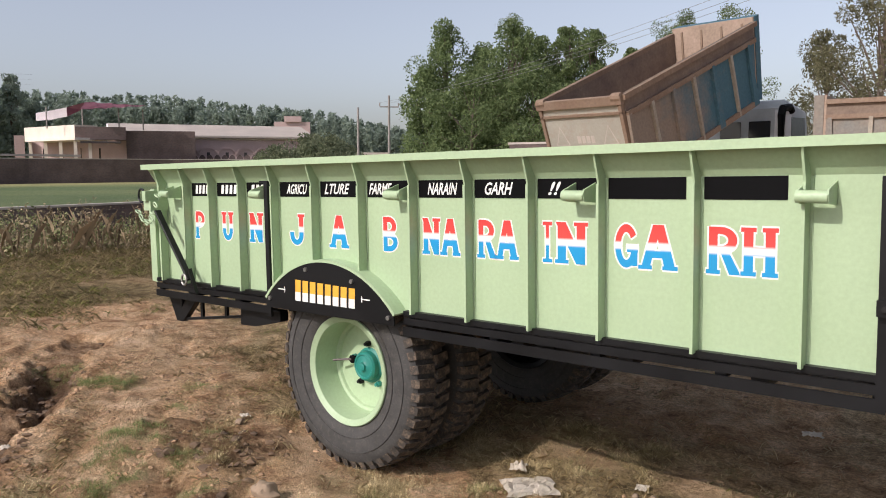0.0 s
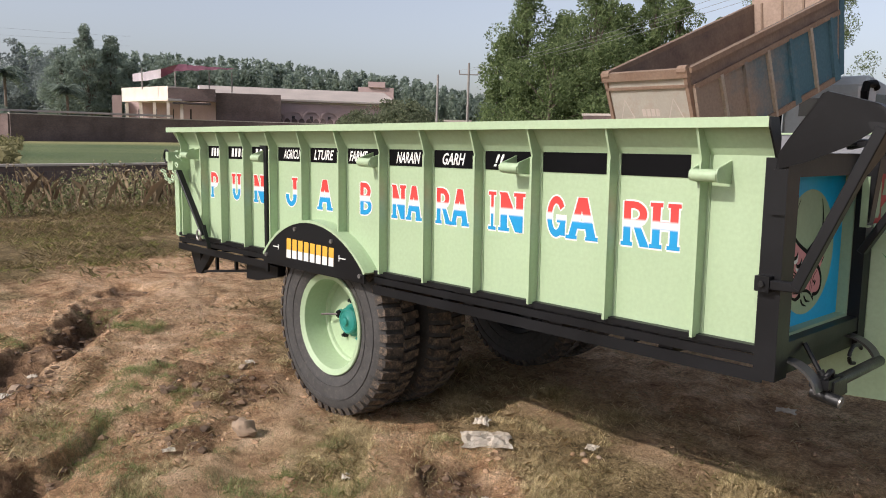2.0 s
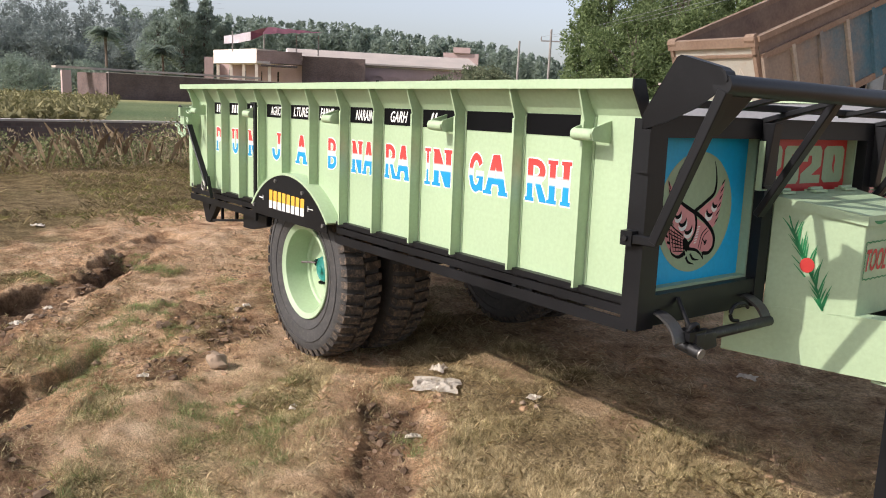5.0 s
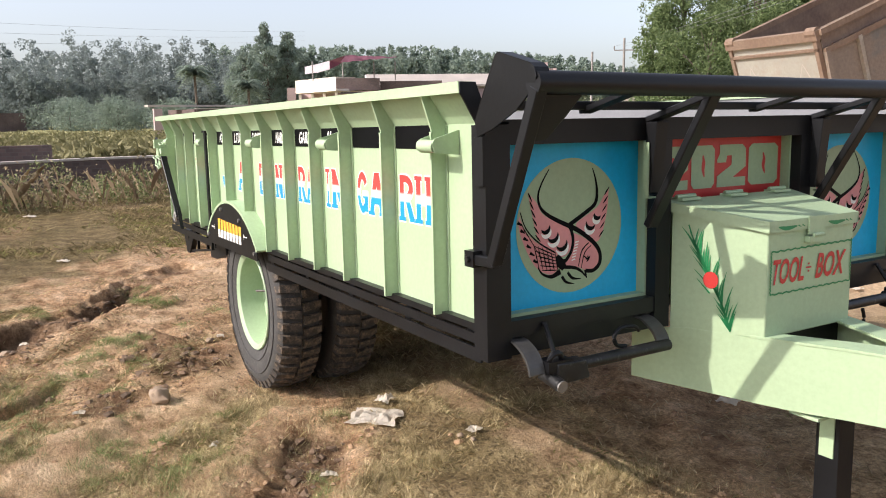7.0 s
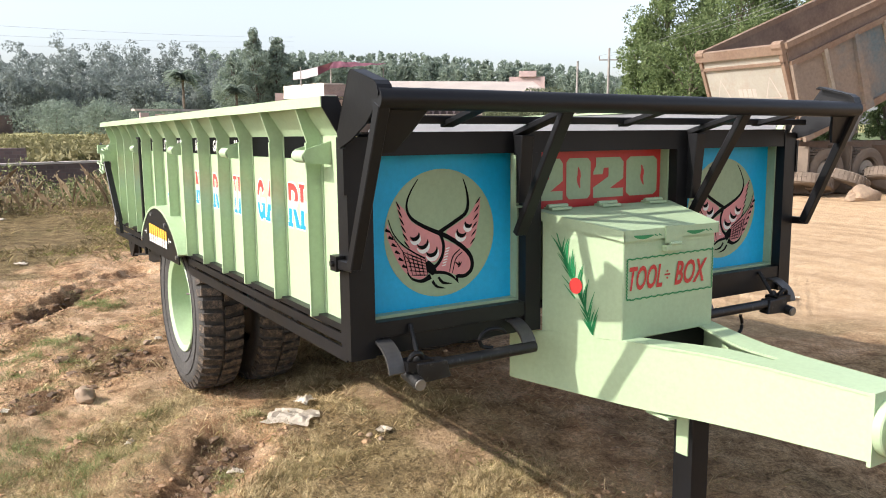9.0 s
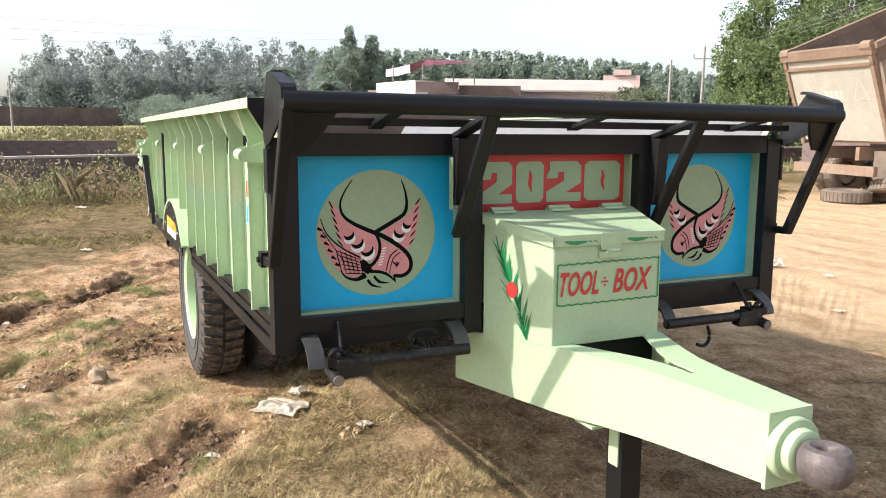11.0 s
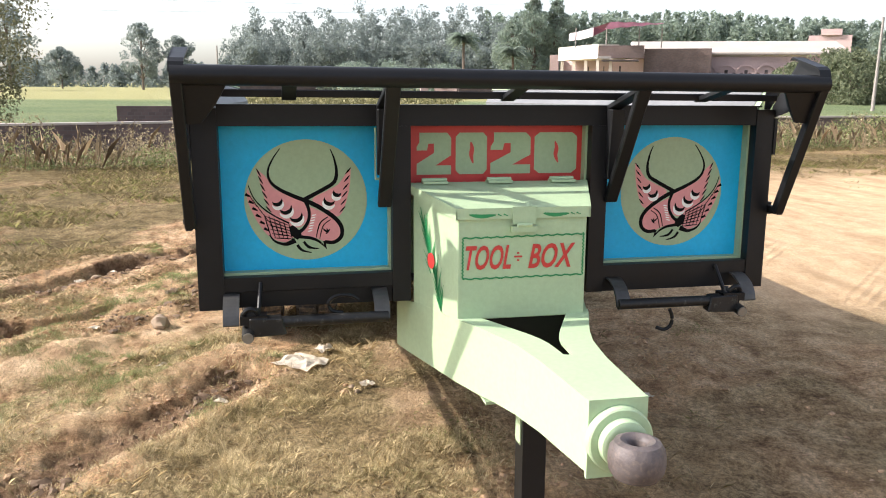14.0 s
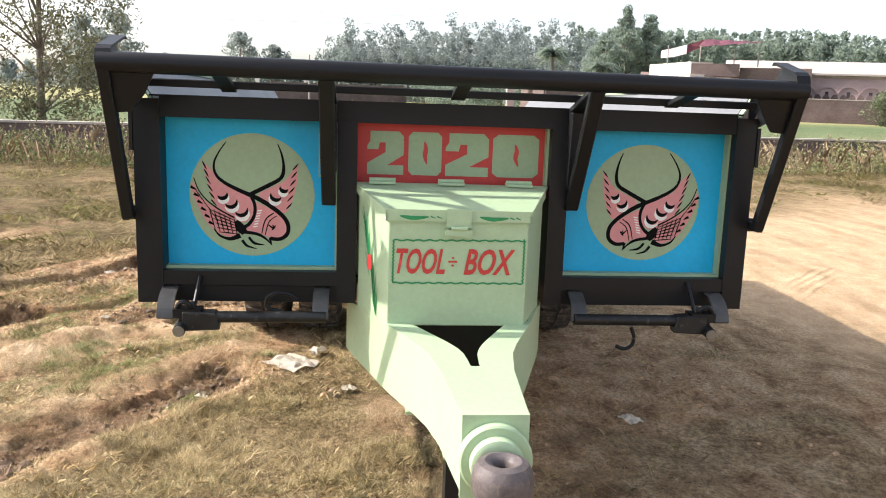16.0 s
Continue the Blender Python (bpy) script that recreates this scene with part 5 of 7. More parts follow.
for far in (False, True):
    def W(v):
        return 2.08 - v if far else v

    def side(a, b):
        return sorted((W(a), W(b)))
    top = rail_z(W(-0.05))
    bm = bmesh.new()
    # the plate leans outwards towards its folded top edge
    outline = [(0.016, 0.566), (0.010, 0.610), (0.036, 0.648), (0.068, 0.692), (0.134, 0.784), (0.148, 0.790), (0.284, 0.752), (0.301, 0.740), (0.309, 0.718), (0.298, 0.694), (0.212, 0.637), (0.100, 0.590)]
    n_ = len(outline)
    rims = [[bm.verts.new((x, W(d - 0.018 * min(1.0, (z - 0.566) / 0.2)), z)) for x, z in outline] for d in (-0.050, -0.044)]
    bm.faces.new(rims[0])
    bm.faces.new(rims[1])
    for k in range(n_):
        bm.faces.new((rims[0][k], rims[0][(k + 1) % n_], rims[1][(k + 1) % n_], rims[1][k]))
    bmesh.ops.recalc_face_normals(bm, faces=bm.faces)
    ear = part("ear_plate", bm, BLACK, trailer, "black guard plate at the pipe end")
    bm = bmesh.new()
    bend = [(0.138, 0.786), (0.148, 0.790), (0.284, 0.752), (0.302, 0.740), (0.311, 0.716)]
    prism(bm, bend + [(x - 0.004, z - 0.007) for x, z in bend[::-1]], "y", *side(-0.066, -0.021))
    part("fold", bm, BLACK, ear)
    # web between the pipe and the side strut
    bm = bmesh.new()
    web = [(RX, -0.048, top - 0.012), (RX, 0.100, top - 0.026), (0.262, 0.062, 0.613), (0.241, 0.016, 0.557), (0.239, -0.020, 0.554), (0.239, -0.048, 0.554)]
    lo = [bm.verts.new((x - 0.004, W(y), z)) for x, y, z in web]
    hi = [bm.verts.new((x + 0.004, W(y), z)) for x, y, z in web]
    bm.faces.new(lo)
    bm.faces.new(hi)
    for k in range(6):
        bm.faces.new((lo[k], lo[(k + 1) % 6], hi[(k + 1) % 6], hi[k]))
    bmesh.ops.recalc_face_normals(bm, faces=bm.faces)
    part("corner_web", bm, BLACK, ear)
    bm = bmesh.new()
    bar(bm, (RX + 0.004, W(-0.046), top - 0.014), (0.092, W(-0.048), 0.212), 0.036, 0.034, (1, 0, 0))
    bar(bm, (0.108, W(-0.052), 0.216), (-0.02, W(-0.056), 0.214), 0.024, 0.030)
    part("side_strut", bm, BLACK, ear, bevel=0.003)
    bm = bmesh.new()
    box(bm, -0.028, 0.018, *side(-0.072, -0.042), 0.192, 0.240)
    clamp = part("clamp", bm, BLACK, ear, bevel=0.004)
    bm = bmesh.new()
    lathe(bm, [(0.010, -0.006), (0.010, 0.006)], (-0.004, W(-0.076), 0.216), 6)
    part("bolt", bm, WORN, clamp)
    bm = bmesh.new()
    box(bm, -0.002, 0.045, *side(-0.052, -0.041), 0.428, 0.566)
    part("side_plate", bm, BLACK, ear, bevel=0.002)

# ---- tool box ----
B0, B1, B2, B3 = (FX, 0.711), (0.342, 0.806), (0.342, 1.246), (FX, 1.357)
bm = bmesh.new()
hexa(bm, [(FX, B0[1], -0.10), (B1[0], B1[1], -0.085), (B2[0], B2[1], -0.085), (FX, B3[1], -0.10), (FX, B0[1], 0.322), (B1[0], B1[1], 0.272), (B2[0], B2[1], 0.272), (FX, B3[1], 0.322)])
tool_box = part("tool_box", bm, GREEN, trailer, "pale green steel tool box", bevel=0.003)
bm = bmesh.new()
e = 0.010
hexa(bm, [(0.004, B0[1] - e - 0.010, 0.328), (B1[0] + e, B1[1] - e, 0.277), (B2[0] + e, B2[1] + e, 0.277), (0.004, B3[1] + e + 0.012, 0.328), (0.004, B0[1] - e - 0.010, 0.338), (B1[0] + e, B1[1] - e, 0.288), (B2[0] + e, B2[1] + e, 0.288), (0.004, B3[1] + e + 0.012, 0.338)])
lid = part("lid", bm, GREEN, tool_box)
bm = bmesh.new()
hexa(bm, [(B1[0] + 0.004, B1[1] - e, 0.252), (B1[0] + e, B1[1] - e, 0.252), (B2[0] + e, B2[1] + e, 0.252), (B2[0] + 0.004, B2[1] + e, 0.252), (B1[0] + 0.004, B1[1] - e, 0.277), (B1[0] + e, B1[1] - e, 0.277), (B2[0] + e, B2[1] + e, 0.277), (B2[0] + 0.004, B2[1] + e, 0.277)])
part("lid_rim", bm, GREEN, lid)
for p, q, s in ((B0, B1, -1), (B3, B2, 1)):
    bm = bmesh.new()
    hexa(bm, [(FX + 0.002, p[1] + s * 0.003, 0.302), (q[0] + e, q[1] + s * 0.003, 0.252), (q[0] + e, q[1] + s * e, 0.252), (FX + 0.002, p[1] + s * e, 0.302), (FX + 0.002, p[1] + s * 0.003, 0.330), (q[0] + e, q[1] + s * 0.003, 0.280), (q[0] + e, q[1] + s * e, 0.280), (FX + 0.002, p[1] + s * e, 0.330)])
    part("lid_rim", bm, GREEN, lid)
for y in (0.79, 1.03, 1.27):
    bm = bmesh.new()
    box(bm, 0.001, 0.05, y - 0.045, y + 0.045, 0.336, 0.345)
    tube(bm, [(0.022, y - 0.045, 0.348), (0.022, y + 0.045, 0.348)], 0.008, 8)
    part("hinge", bm, GREEN, lid)
bm = bmesh.new()
box(bm, B1[0] + e, B1[0] + e + 0.006, 0.985, 1.063, 0.235, 0.292)
box(bm, B1[0] + 0.001, B1[0] + e + 0.012, 0.982, 1.066, 0.208, 0.228)
tube(bm, [(B1[0] + e + 0.012, 1.0, 0.232), (B1[0] + e + 0.012, 1.05, 0.232)], 0.006, 8)
part("hasp", bm, GREEN, tool_box)


def box_front(u, v):
    return (B1[0] + 0.0022, u, v)


def box_ink(u, v):
    return (B1[0] + 0.0028, u, v)


def wavy(u0, v0, u1, v1):
    n = 40
    pts = []
    for i in range(n + 1):
        t = i / n
        w = 0.0022 * math.sin(t * 75)
        pts.append((u0 + (u1 - u0) * t + (w if u0 == u1 else 0), v0 + (v1 - v0) * t + (w if u0 != u1 else 0)))
    return pts


bm = bmesh.new()
for a in ((0.822, 0.190, 1.236, 0.194), (0.822, 0.054, 1.236, 0.056), (0.822, 0.054, 0.822, 0.19), (1.236, 0.056, 1.236, 0.2)):
    p = wavy(*a)
    stroke(bm, p, [0.005] * len(p), box_front)
for u in (0.84, 1.09):
    p = curve_pts([(u, 0.268), (u + 0.04, 0.262), (u + 0.09, 0.266)], 6)
    stroke(bm, p, [0.003 + 0.010 * math.sin(math.pi * i / (len(p) - 1)) for i in range(len(p))], lambda u, v: (B1[0] + e + 0.001, u, v))
    for k in range(2):
        stroke(bm, [(u + 0.095 + 0.02 * k, 0.268), (u + 0.110 + 0.02 * k, 0.262)], [0.005, 0.002], lambda u, v: (B1[0] + e + 0.001, u, v))
part("green_border", bm, LEAFGREEN, tool_box)
for u in (0.05, 0.19):
    bm = bmesh.new()
    p = [(FX + u, B0[1] - e - 0.0008 + 0.31 * u, 0.318 - 0.16 * u), (FX + u + 0.03, B0[1] - e - 0.0008 + 0.31 * (u + 0.03), 0.308 - 0.16 * u), (FX + u + 0.075, B0[1] - e - 0.0008 + 0.31 * (u + 0.075), 0.304 - 0.16 * u)]
    for (x0, y0, z0), (x1, y1, z1) in zip(p, p[1:]):
        bm.faces.new([bm.verts.new(q) for q in ((x0, y0, z0 - 0.004), (x1, y1, z1 - 0.004), (x1, y1, z1 + 0.003), (x0, y0, z0 + 0.004))])
    part("rim_mark", bm, LEAFGREEN, lid)
lettering("lettering", "TOOL", RED, tool_box, 0.831, 0.986, 0.083, 0.165, box_ink, 0.3, 0.022)
lettering("lettering", "BOX", RED, tool_box, 1.045, 1.208, 0.082, 0.166, box_ink, 0.3, 0.022)
bm = bmesh.new()
for v in (0.112, 0.124, 0.136):
    w = 0.028 if v == 0.124 else 0.008
    flat(bm, [(1.010 - w / 2, v - 0.003), (1.010 + w / 2, v - 0.003), (1.010 + w / 2, v + 0.003), (1.010 - w / 2, v + 0.003)], box_front)
part("division_mark", bm, RED, tool_box)


def box_side(u, v):
    """u along the near side from the headboard, v up."""
    d = Vector((B1[0] - B0[0], B1[1] - B0[1], 0)).normalized()
    out = Vector((d.y, -d.x, 0)) * 0.0026
    return (B0[0] + d.x * u + out.x, B0[1] + d.y * u + out.y, v)


bm = bmesh.new()
rng = random.Random(5)
stem = curve_pts([(0.062, 0.262), (0.085, 0.20), (0.118, 0.135), (0.150, 0.075), (0.178, 0.015), (0.205, -0.055), (0.212, -0.078)], 10)
stroke(bm, stem, [0.0045] * len(stem), box_side)
for k in range(44):
    t = k / 43
    u, v = stem[10 + int(t * (len(stem) - 12))]
    s = -1 if k % 2 else 1
    ln = rng.uniform(0.045, 0.085) * (0.75 + 0.5 * math.sin(math.pi * t))
    lean = rng.uniform(0.10, 0.42) if s > 0 else rng.uniform(0.35, 0.75)
    stroke(bm, [(u, v), (u + s * 0.55 * lean * ln - 0.004, v + 0.6 * ln), (u + s * lean * ln - 0.006, v + ln)], [0.0065, 0.005, 0.001], box_side)
for u, v, w in ((0.085, 0.115, 0.05), (0.095, 0.085, 0.045)):
    stroke(bm, [(u + w, v - 0.045), (u, v)], [0.006, 0.002], box_side)
part("painted_leaves", bm, LEAFGREEN, tool_box)
bm = bmesh.new()
flat(bm, [(0.142 + 0.026 * math.cos(a), 0.085 + 0.028 * math.sin(a)) for a in np.linspace(0, 6.28, 20)[:-1]], lambda u, v: tuple(Vector(box_side(u, v)) + Vector((0.0004, -0.0014, 0))))
part("painted_flower", bm, RED, tool_box)

# ---- drawbar ----


def lerp_table(x, table):
    for (a, va), (b, vb) in zip(table, table[1:]):
        if x <= b:
            t = (x - a) / (b - a)
            t = min(1, max(0, t))
            return va + (vb - va) * t
    return table[-1][1]


HALF = [(-0.10, 0.365), (0.0, 0.338), (0.342, 0.228), (0.45, 0.186), (0.55, 0.148), (0.65, 0.118), (0.80, 0.095), (1.10, 0.074)]
FOOT = [(-0.10, -0.293), (0.15, -0.297), (0.45, -0.303), (0.65, -0.298), (0.85, -0.286), (1.10, -0.268)]
INNER = [(0.30, 0.165), (0.342, 0.150), (0.40, 0.122), (0.45, 0.098), (0.50, 0.074), (0.55, 0.051), (0.60, 0.032), (0.65, 0.020), (0.72, 0.015), (0.76, 0.014), (0.765, 0.0)]
CY = 1.035
xs = [-0.10, 0.0, 0.1, 0.2, 0.30, 0.342, 0.40, 0.45, 0.5, 0.55, 0.6, 0.65, 0.72, 0.76, 0.765, 0.80, 0.95, 1.10]
for s in (-1, 1):
    bm = bmesh.new()
    rows = []
    for x in xs:
        h, z = lerp_table(x, HALF), lerp_table(x, FOOT)
        top = -0.087 if x > 0.01 else -0.10
        rows.append([bm.verts.new((x, CY + s * h, z)), bm.verts.new((x, CY + s * h, top)), bm.verts.new((x, CY + s * (h - 0.012), top)), bm.verts.new((x, CY + s * (h - 0.012), z))])
    for a, b in zip(rows, rows[1:]):
        for k in range(4):
            bm.faces.new((a[k], a[(k + 1) % 4], b[(k + 1) % 4], b[k]))
    bm.faces.new(rows[0])
    bm.faces.new(rows[-1][::-1])
    bmesh.ops.recalc_face_normals(bm, faces=bm.faces)
    cheek = part("drawbar_cheek", bm, GREEN, trailer)
    bm = bmesh.new()
    rows = []
    for x in [x for x in xs if x >= 0.30]:
        h = lerp_table(x, HALF) + 0.003
        i = lerp_table(x, INNER) if x < 0.80 else 0.0
        rows.append([bm.verts.new((x, CY + s * h, -0.087)), bm.verts.new((x, CY + s * h, -0.079)), bm.verts.new((x, CY + s * i, -0.079)), bm.verts.new((x, CY + s * i, -0.087))])
    for a, b in zip(rows, rows[1:]):
        for k in range(4):
            bm.faces.new((a[k], a[(k + 1) % 4], b[(k + 1) % 4], b[k]))
    bm.faces.new(rows[0])
    bm.faces.new(rows[-1][::-1])
    bmesh.ops.recalc_face_normals(bm, faces=bm.faces)
    part("top_flange", bm, GREEN, cheek)
bm = bmesh.new()
box(bm, 1.10, 1.112, CY - 0.077, CY + 0.077, -0.28, -0.077)
nose = part("drawbar_nose", bm, GREEN, trailer, bevel=0.003)
bm = bmesh.new()
box(bm, 0.285, 0.293, CY - 0.235, CY + 0.235, -0.292, -0.098)
part("rear_web", bm, BLACK, trailer, "black plate between the drawbar cheeks")
bm = bmesh.new()
lathe(bm, [(0.084, 0.0), (0.084, 0.022), (0.080, 0.026), (0.062, 0.026), (0.060, 0.050), (0.052, 0.054), (0.045, 0.054)], (1.112, CY, -0.178), 36, axis="x")
part("nose_flange", bm, GREEN, nose, smooth=True)
bm = bmesh.new()
prof = [(0.020, -0.020), (0.0215, -0.034), (0.027, -0.042), (0.040, -0.047), (0.054, -0.042), (0.064, -0.026), (0.067, -0.008), (0.067, 0.008), (0.064, 0.026), (0.054, 0.042), (0.040, 0.047), (0.027, 0.042), (0.0215, 0.034), (0.020, 0.020)]
lathe(bm, prof, (1.222, CY, -0.182), 40, axis="z", close=True)
eye_ring = part("towing_eye", bm, IRON, nose, "dark cast iron towing eye", smooth=True)
bm = bmesh.new()
tube(bm, [(1.14, CY, -0.18), (1.185, CY, -0.181)], 0.038, 16)
part("eye_shank", bm, IRON, eye_ring, smooth=True)
# front stand
bm = bmesh.new()
box(bm, 0.41, 0.49, CY - 0.040, CY + 0.040, -0.900, -0.32)
stand = part("front_stand", bm, BLACK, trailer, "black square steel stand leg", bevel=0.006)
bm = bmesh.new()
box(bm, 0.40, 0.50, CY - 0.17, CY + 0.17, -0.322, -0.312)
box(bm, 0.425, 0.475, CY - 0.046, CY - 0.041, -0.48, -0.32)
part("socket", bm, GREEN, stand)
bm = bmesh.new()
box(bm, 0.36, 0.54, CY - 0.08, CY + 0.08, -0.912, -0.900)
part("base_plate", bm, BLACK, stand)

# ---- hitch bars under the headboard ----
for y0, y1, s in ((0.10, 0.615, 1), (1.98, 1.46, -1)):
    bm = bmesh.new()
    tube(bm, [(0.13, y0 + s * 0.02, -0.119), (0.13, y1 - s * 0.01, -0.117)], 0.0195, 14)
    roller = part("step_bar", bm, WORN, trailer, "black tubular step bar with worn paint", smooth=True)
    bm = bmesh.new()
    tube(bm, [(0.09, y0 + s * 0.025, -0.140), (0.178, y0 + s * 0.025, -0.156)], 0.0205, 16)
    boss = part("pin_boss", bm, WORN, roller, smooth=True)
    bm = bmesh.new()
    tube(bm, [(0.172, y0 + s * 0.025, -0.155), (0.184, y0 + s * 0.025, -0.157)], 0.0185, 16)
    part("pin_end", bm, STEEL, boss, "bare steel pin end", smooth=True)
    bm = bmesh.new()
    hexa(bm, [(0.105, y0 + s * 0.03, -0.162), (0.155, y0 + s * 0.03, -0.164), (0.155, y0 + s * 0.155, -0.158), (0.105, y0 + s * 0.15, -0.156), (0.105, y0 + s * 0.03, -0.095), (0.155, y0 + s * 0.03, -0.097), (0.155, y0 + s * 0.140, -0.100), (0.105, y0 + s * 0.14, -0.098)])
    part("wear_plate", bm, WORN, roller, bevel=0.004)
    bm = bmesh.new()
    ring = [(0.135 + 0.006 * math.sin(a), y0 + s * 0.035 + 0.022 * math.cos(a), -0.088 + 0.022 * math.sin(a)) for a in np.linspace(0, 2 * math.pi, 19)]
    tube(bm, ring, 0.009, 8)
    part("lock_ring", bm, BLACK, roller, smooth=True)
    bm = bmesh.new()
    tube(bm, [(0.10, y0 + s * 0.055, -0.075), (0.135, y0 + s * 0.06, -0.150)], 0.012, 10)
    part("cross_pin", bm, WORN, roller, smooth=True)
    for y in (y0 - s * 0.03, y1 - s * 0.03):
        bm = bmesh.new()
        pts = curve_pts([(0.026, -0.036), (0.058, -0.040), (0.100, -0.062), (0.126, -0.092), (0.136, -0.122)], 3)
        prism(bm, [(a, b) for a, b in pts] + [(a - 0.007, b - 0.006) for a, b in pts[::-1]], "y", y - 0.027, y + 0.027)
        part("hanger_strap", bm, STRAP, roller)
    bm = bmesh.new()
    tube(bm, [(0.04, y0 + s * 0.07, -0.0), (0.11, y0 + s * 0.06, -0.10)], 0.008, 8)
    box(bm, 0.09, 0.15, y0 - 0.0 * s, y0 + s * 0.09, -0.12, -0.09) if s > 0 else box(bm, 0.09, 0.15, y0 - 0.09, y0, -0.12, -0.09)
    part("latch_rod", bm, BLACK, roller)
    bm = bmesh.new()
    yh = y0 + s * (0.33 if s > 0 else 0.30)
    if s > 0:
        pts = [(0.10, *q) for q in curve_pts([(yh + 0.02, -0.105), (yh - 0.02, -0.095), (yh - 0.03, -0.065), (yh, -0.042), (yh + 0.05, -0.045), (yh + 0.075, -0.062)], 5)]
    else:
        pts = [(0.13, *q) for q in curve_pts([(yh, -0.145), (yh + 0.012, -0.175), (yh + 0.008, -0.208), (yh - 0.018, -0.224), (yh - 0.05, -0.214)], 5)]
    tube(bm, pts, 0.007, 8)
    part("hook", bm, BLACK, roller, smooth=True)

# ---- behind: walls, buildings, poles ----
EYE0 = Vector((0.51, -2.61, 1.5))


def at(az, dist, el=None, z=0.0):
    """A place at a bearing and distance from where the walk begins; its height from an elevation or given."""
    a = radians(az)
    return Vector((EYE0.x + dist * math.cos(a), EYE0.y + dist * math.sin(a), z if el is None else EYE0.z + dist * math.tan(radians(el))))


def brick_material(name, a, b, mortar, scale):
    m, n, l, bs = principled(name, 0.9, spec=0.2)
    tc = n.new("ShaderNodeTexCoord")
    mp = n.new("ShaderNodeMapping")
    mp.inputs["Rotation"].default_value = (math.pi / 2, 0, 0)
    l.new(tc.outputs["Object"], mp.inputs["Vector"])
    t = n.new("ShaderNodeTexBrick")
    t.inputs["Scale"].default_value = scale
    t.inputs["Color1"].default_value = (*a, 1)
    t.inputs["Color2"].default_value = (*b, 1)
    t.inputs["Mortar"].default_value = (*mortar, 1)
    t.inputs["Mortar Size"].default_value = 0.015
    l.new(mp.outputs[0], t.inputs["Vector"])
    w = noise_node(n, l, 0.4, 6)
    c = mix_node(n, l, 1.0, t.outputs["Color"], ramp_node(n, l, w, [(0.3, (0.65, 0.65, 0.65)), (0.7, (1.15, 1.15, 1.15))]), "MULTIPLY")
    l.new(c, bs.inputs["Base Color"])
    return m


BRICK = brick_material("dull_brick", (0.125, 0.092, 0.086), (0.175, 0.122, 0.110), (0.16, 0.135, 0.125), 3.0)
PLASTER = surface("cream_plaster", (0.74, 0.65, 0.56), 0.85, var=0.12, big=0.5, fine=8, bump=0.1)
PINKWALL = surface("faded_pink_plaster", (0.47, 0.345, 0.325), 0.85, var=0.15, big=0.3, fine=6, bump=0.1)
ROOF = surface("pale_sheet_roof", (0.44, 0.38, 0.33), 0.7, var=0.12, big=0.4, fine=5, bump=0.1)
DARKROOM = surface("unlit_room", (0.05, 0.04, 0.04), 0.9, var=0.3, big=0.5, fine=5, bump=0)
AWNING = surface("pale_awning_cloth", (0.82, 0.74, 0.76), 0.8, var=0.1, big=0.6, fine=8, bump=0)
TENT = surface("red_awning_cloth", (0.30, 0.12, 0.16), 0.8, var=0.2, big=0.6, fine=8, bump=0)
POLE = surface("weathered_concrete", (0.30, 0.27, 0.25), 0.9, var=0.2, big=2, fine=30)
COPING = surface("pale_coping", (0.47, 0.41, 0.36), 0.9, var=0.15, big=1, fine=20)


def wall_run(name, p0, p1, z0, z1, thick, material, label, coping=None, parent=None):
    d = (p1 - p0)
    d.z = 0
    ln = d.length
    m = Matrix.Translation((p0.x, p0.y, 0)) @ Matrix.Rotation(math.atan2(d.y, d.x), 4, "Z")
    bm = bmesh.new()
    box(bm, 0, ln, -thick / 2, thick / 2, z0, z1)
    ob = part(name, bm, material, parent, label)
    ob.matrix_world = m
    if coping:
        bm = bmesh.new()
        box(bm, -0.05, ln + 0.05, -thick / 2 - 0.03, thick / 2 + 0.03, z1, z1 + (0.05 if thick < 0.25 else 0.09))
        part("coping", bm, coping, ob)
    return ob


# low garden wall of loose bricks along the field
for i, (a, b) in enumerate(zip(WALL_LINE, WALL_LINE[1:])):
    tagged(wall_run("low_brick_wall", Vector((*a, 0)), Vector((*b, 0)), -0.1, 0.62, 0.23, BRICK, "low brown brick wall with a pale coping beside the field", COPING), category="wall", kind="structure")

# high boundary wall of the far yard
far_wall = [at(167.0, 100), at(165.2, 92), at(158.5, 100), at(150.0, 106), at(138.0, 112), at(120, 118)]
for i, (a, b) in enumerate(zip(far_wall, far_wall[1:])):
    tagged(wall_run("boundary_wall", a, b, -0.2, 2.75, 0.3, BRICK, "long dull brick boundary wall beyond the green field", COPING if i else None), category="wall", kind="structure")

# end pillar of that wall, and the thin pale roof of a lean-to behind it
tagged(wall_run("wall_pillar", Vector((-91.6, 17.0, 0)), Vector((-91.6, 17.9, 0)), -0.2, 2.85, 0.7, PINKWALL, "pale brick end pillar of the boundary wall"), category="pillar", kind="structure")
tagged(wall_run("lean_to_roof", Vector((-93.2, 16.6, 0)), Vector((-94.5, 40.5, 0)), 3.08, 3.3, 1.6, COPING, "long thin pale lean-to roof above the boundary wall", None), category="roof", kind="structure")
# short dark wall just behind the low one
tagged(wall_run("low_brick_wall", Vector((-18.8, -3.7, 0)), Vector((-19.0, 0.42, 0)), -0.1, 0.98, 0.3, BRICK, "short dark brick wall behind the low wall"), category="wall", kind="structure")

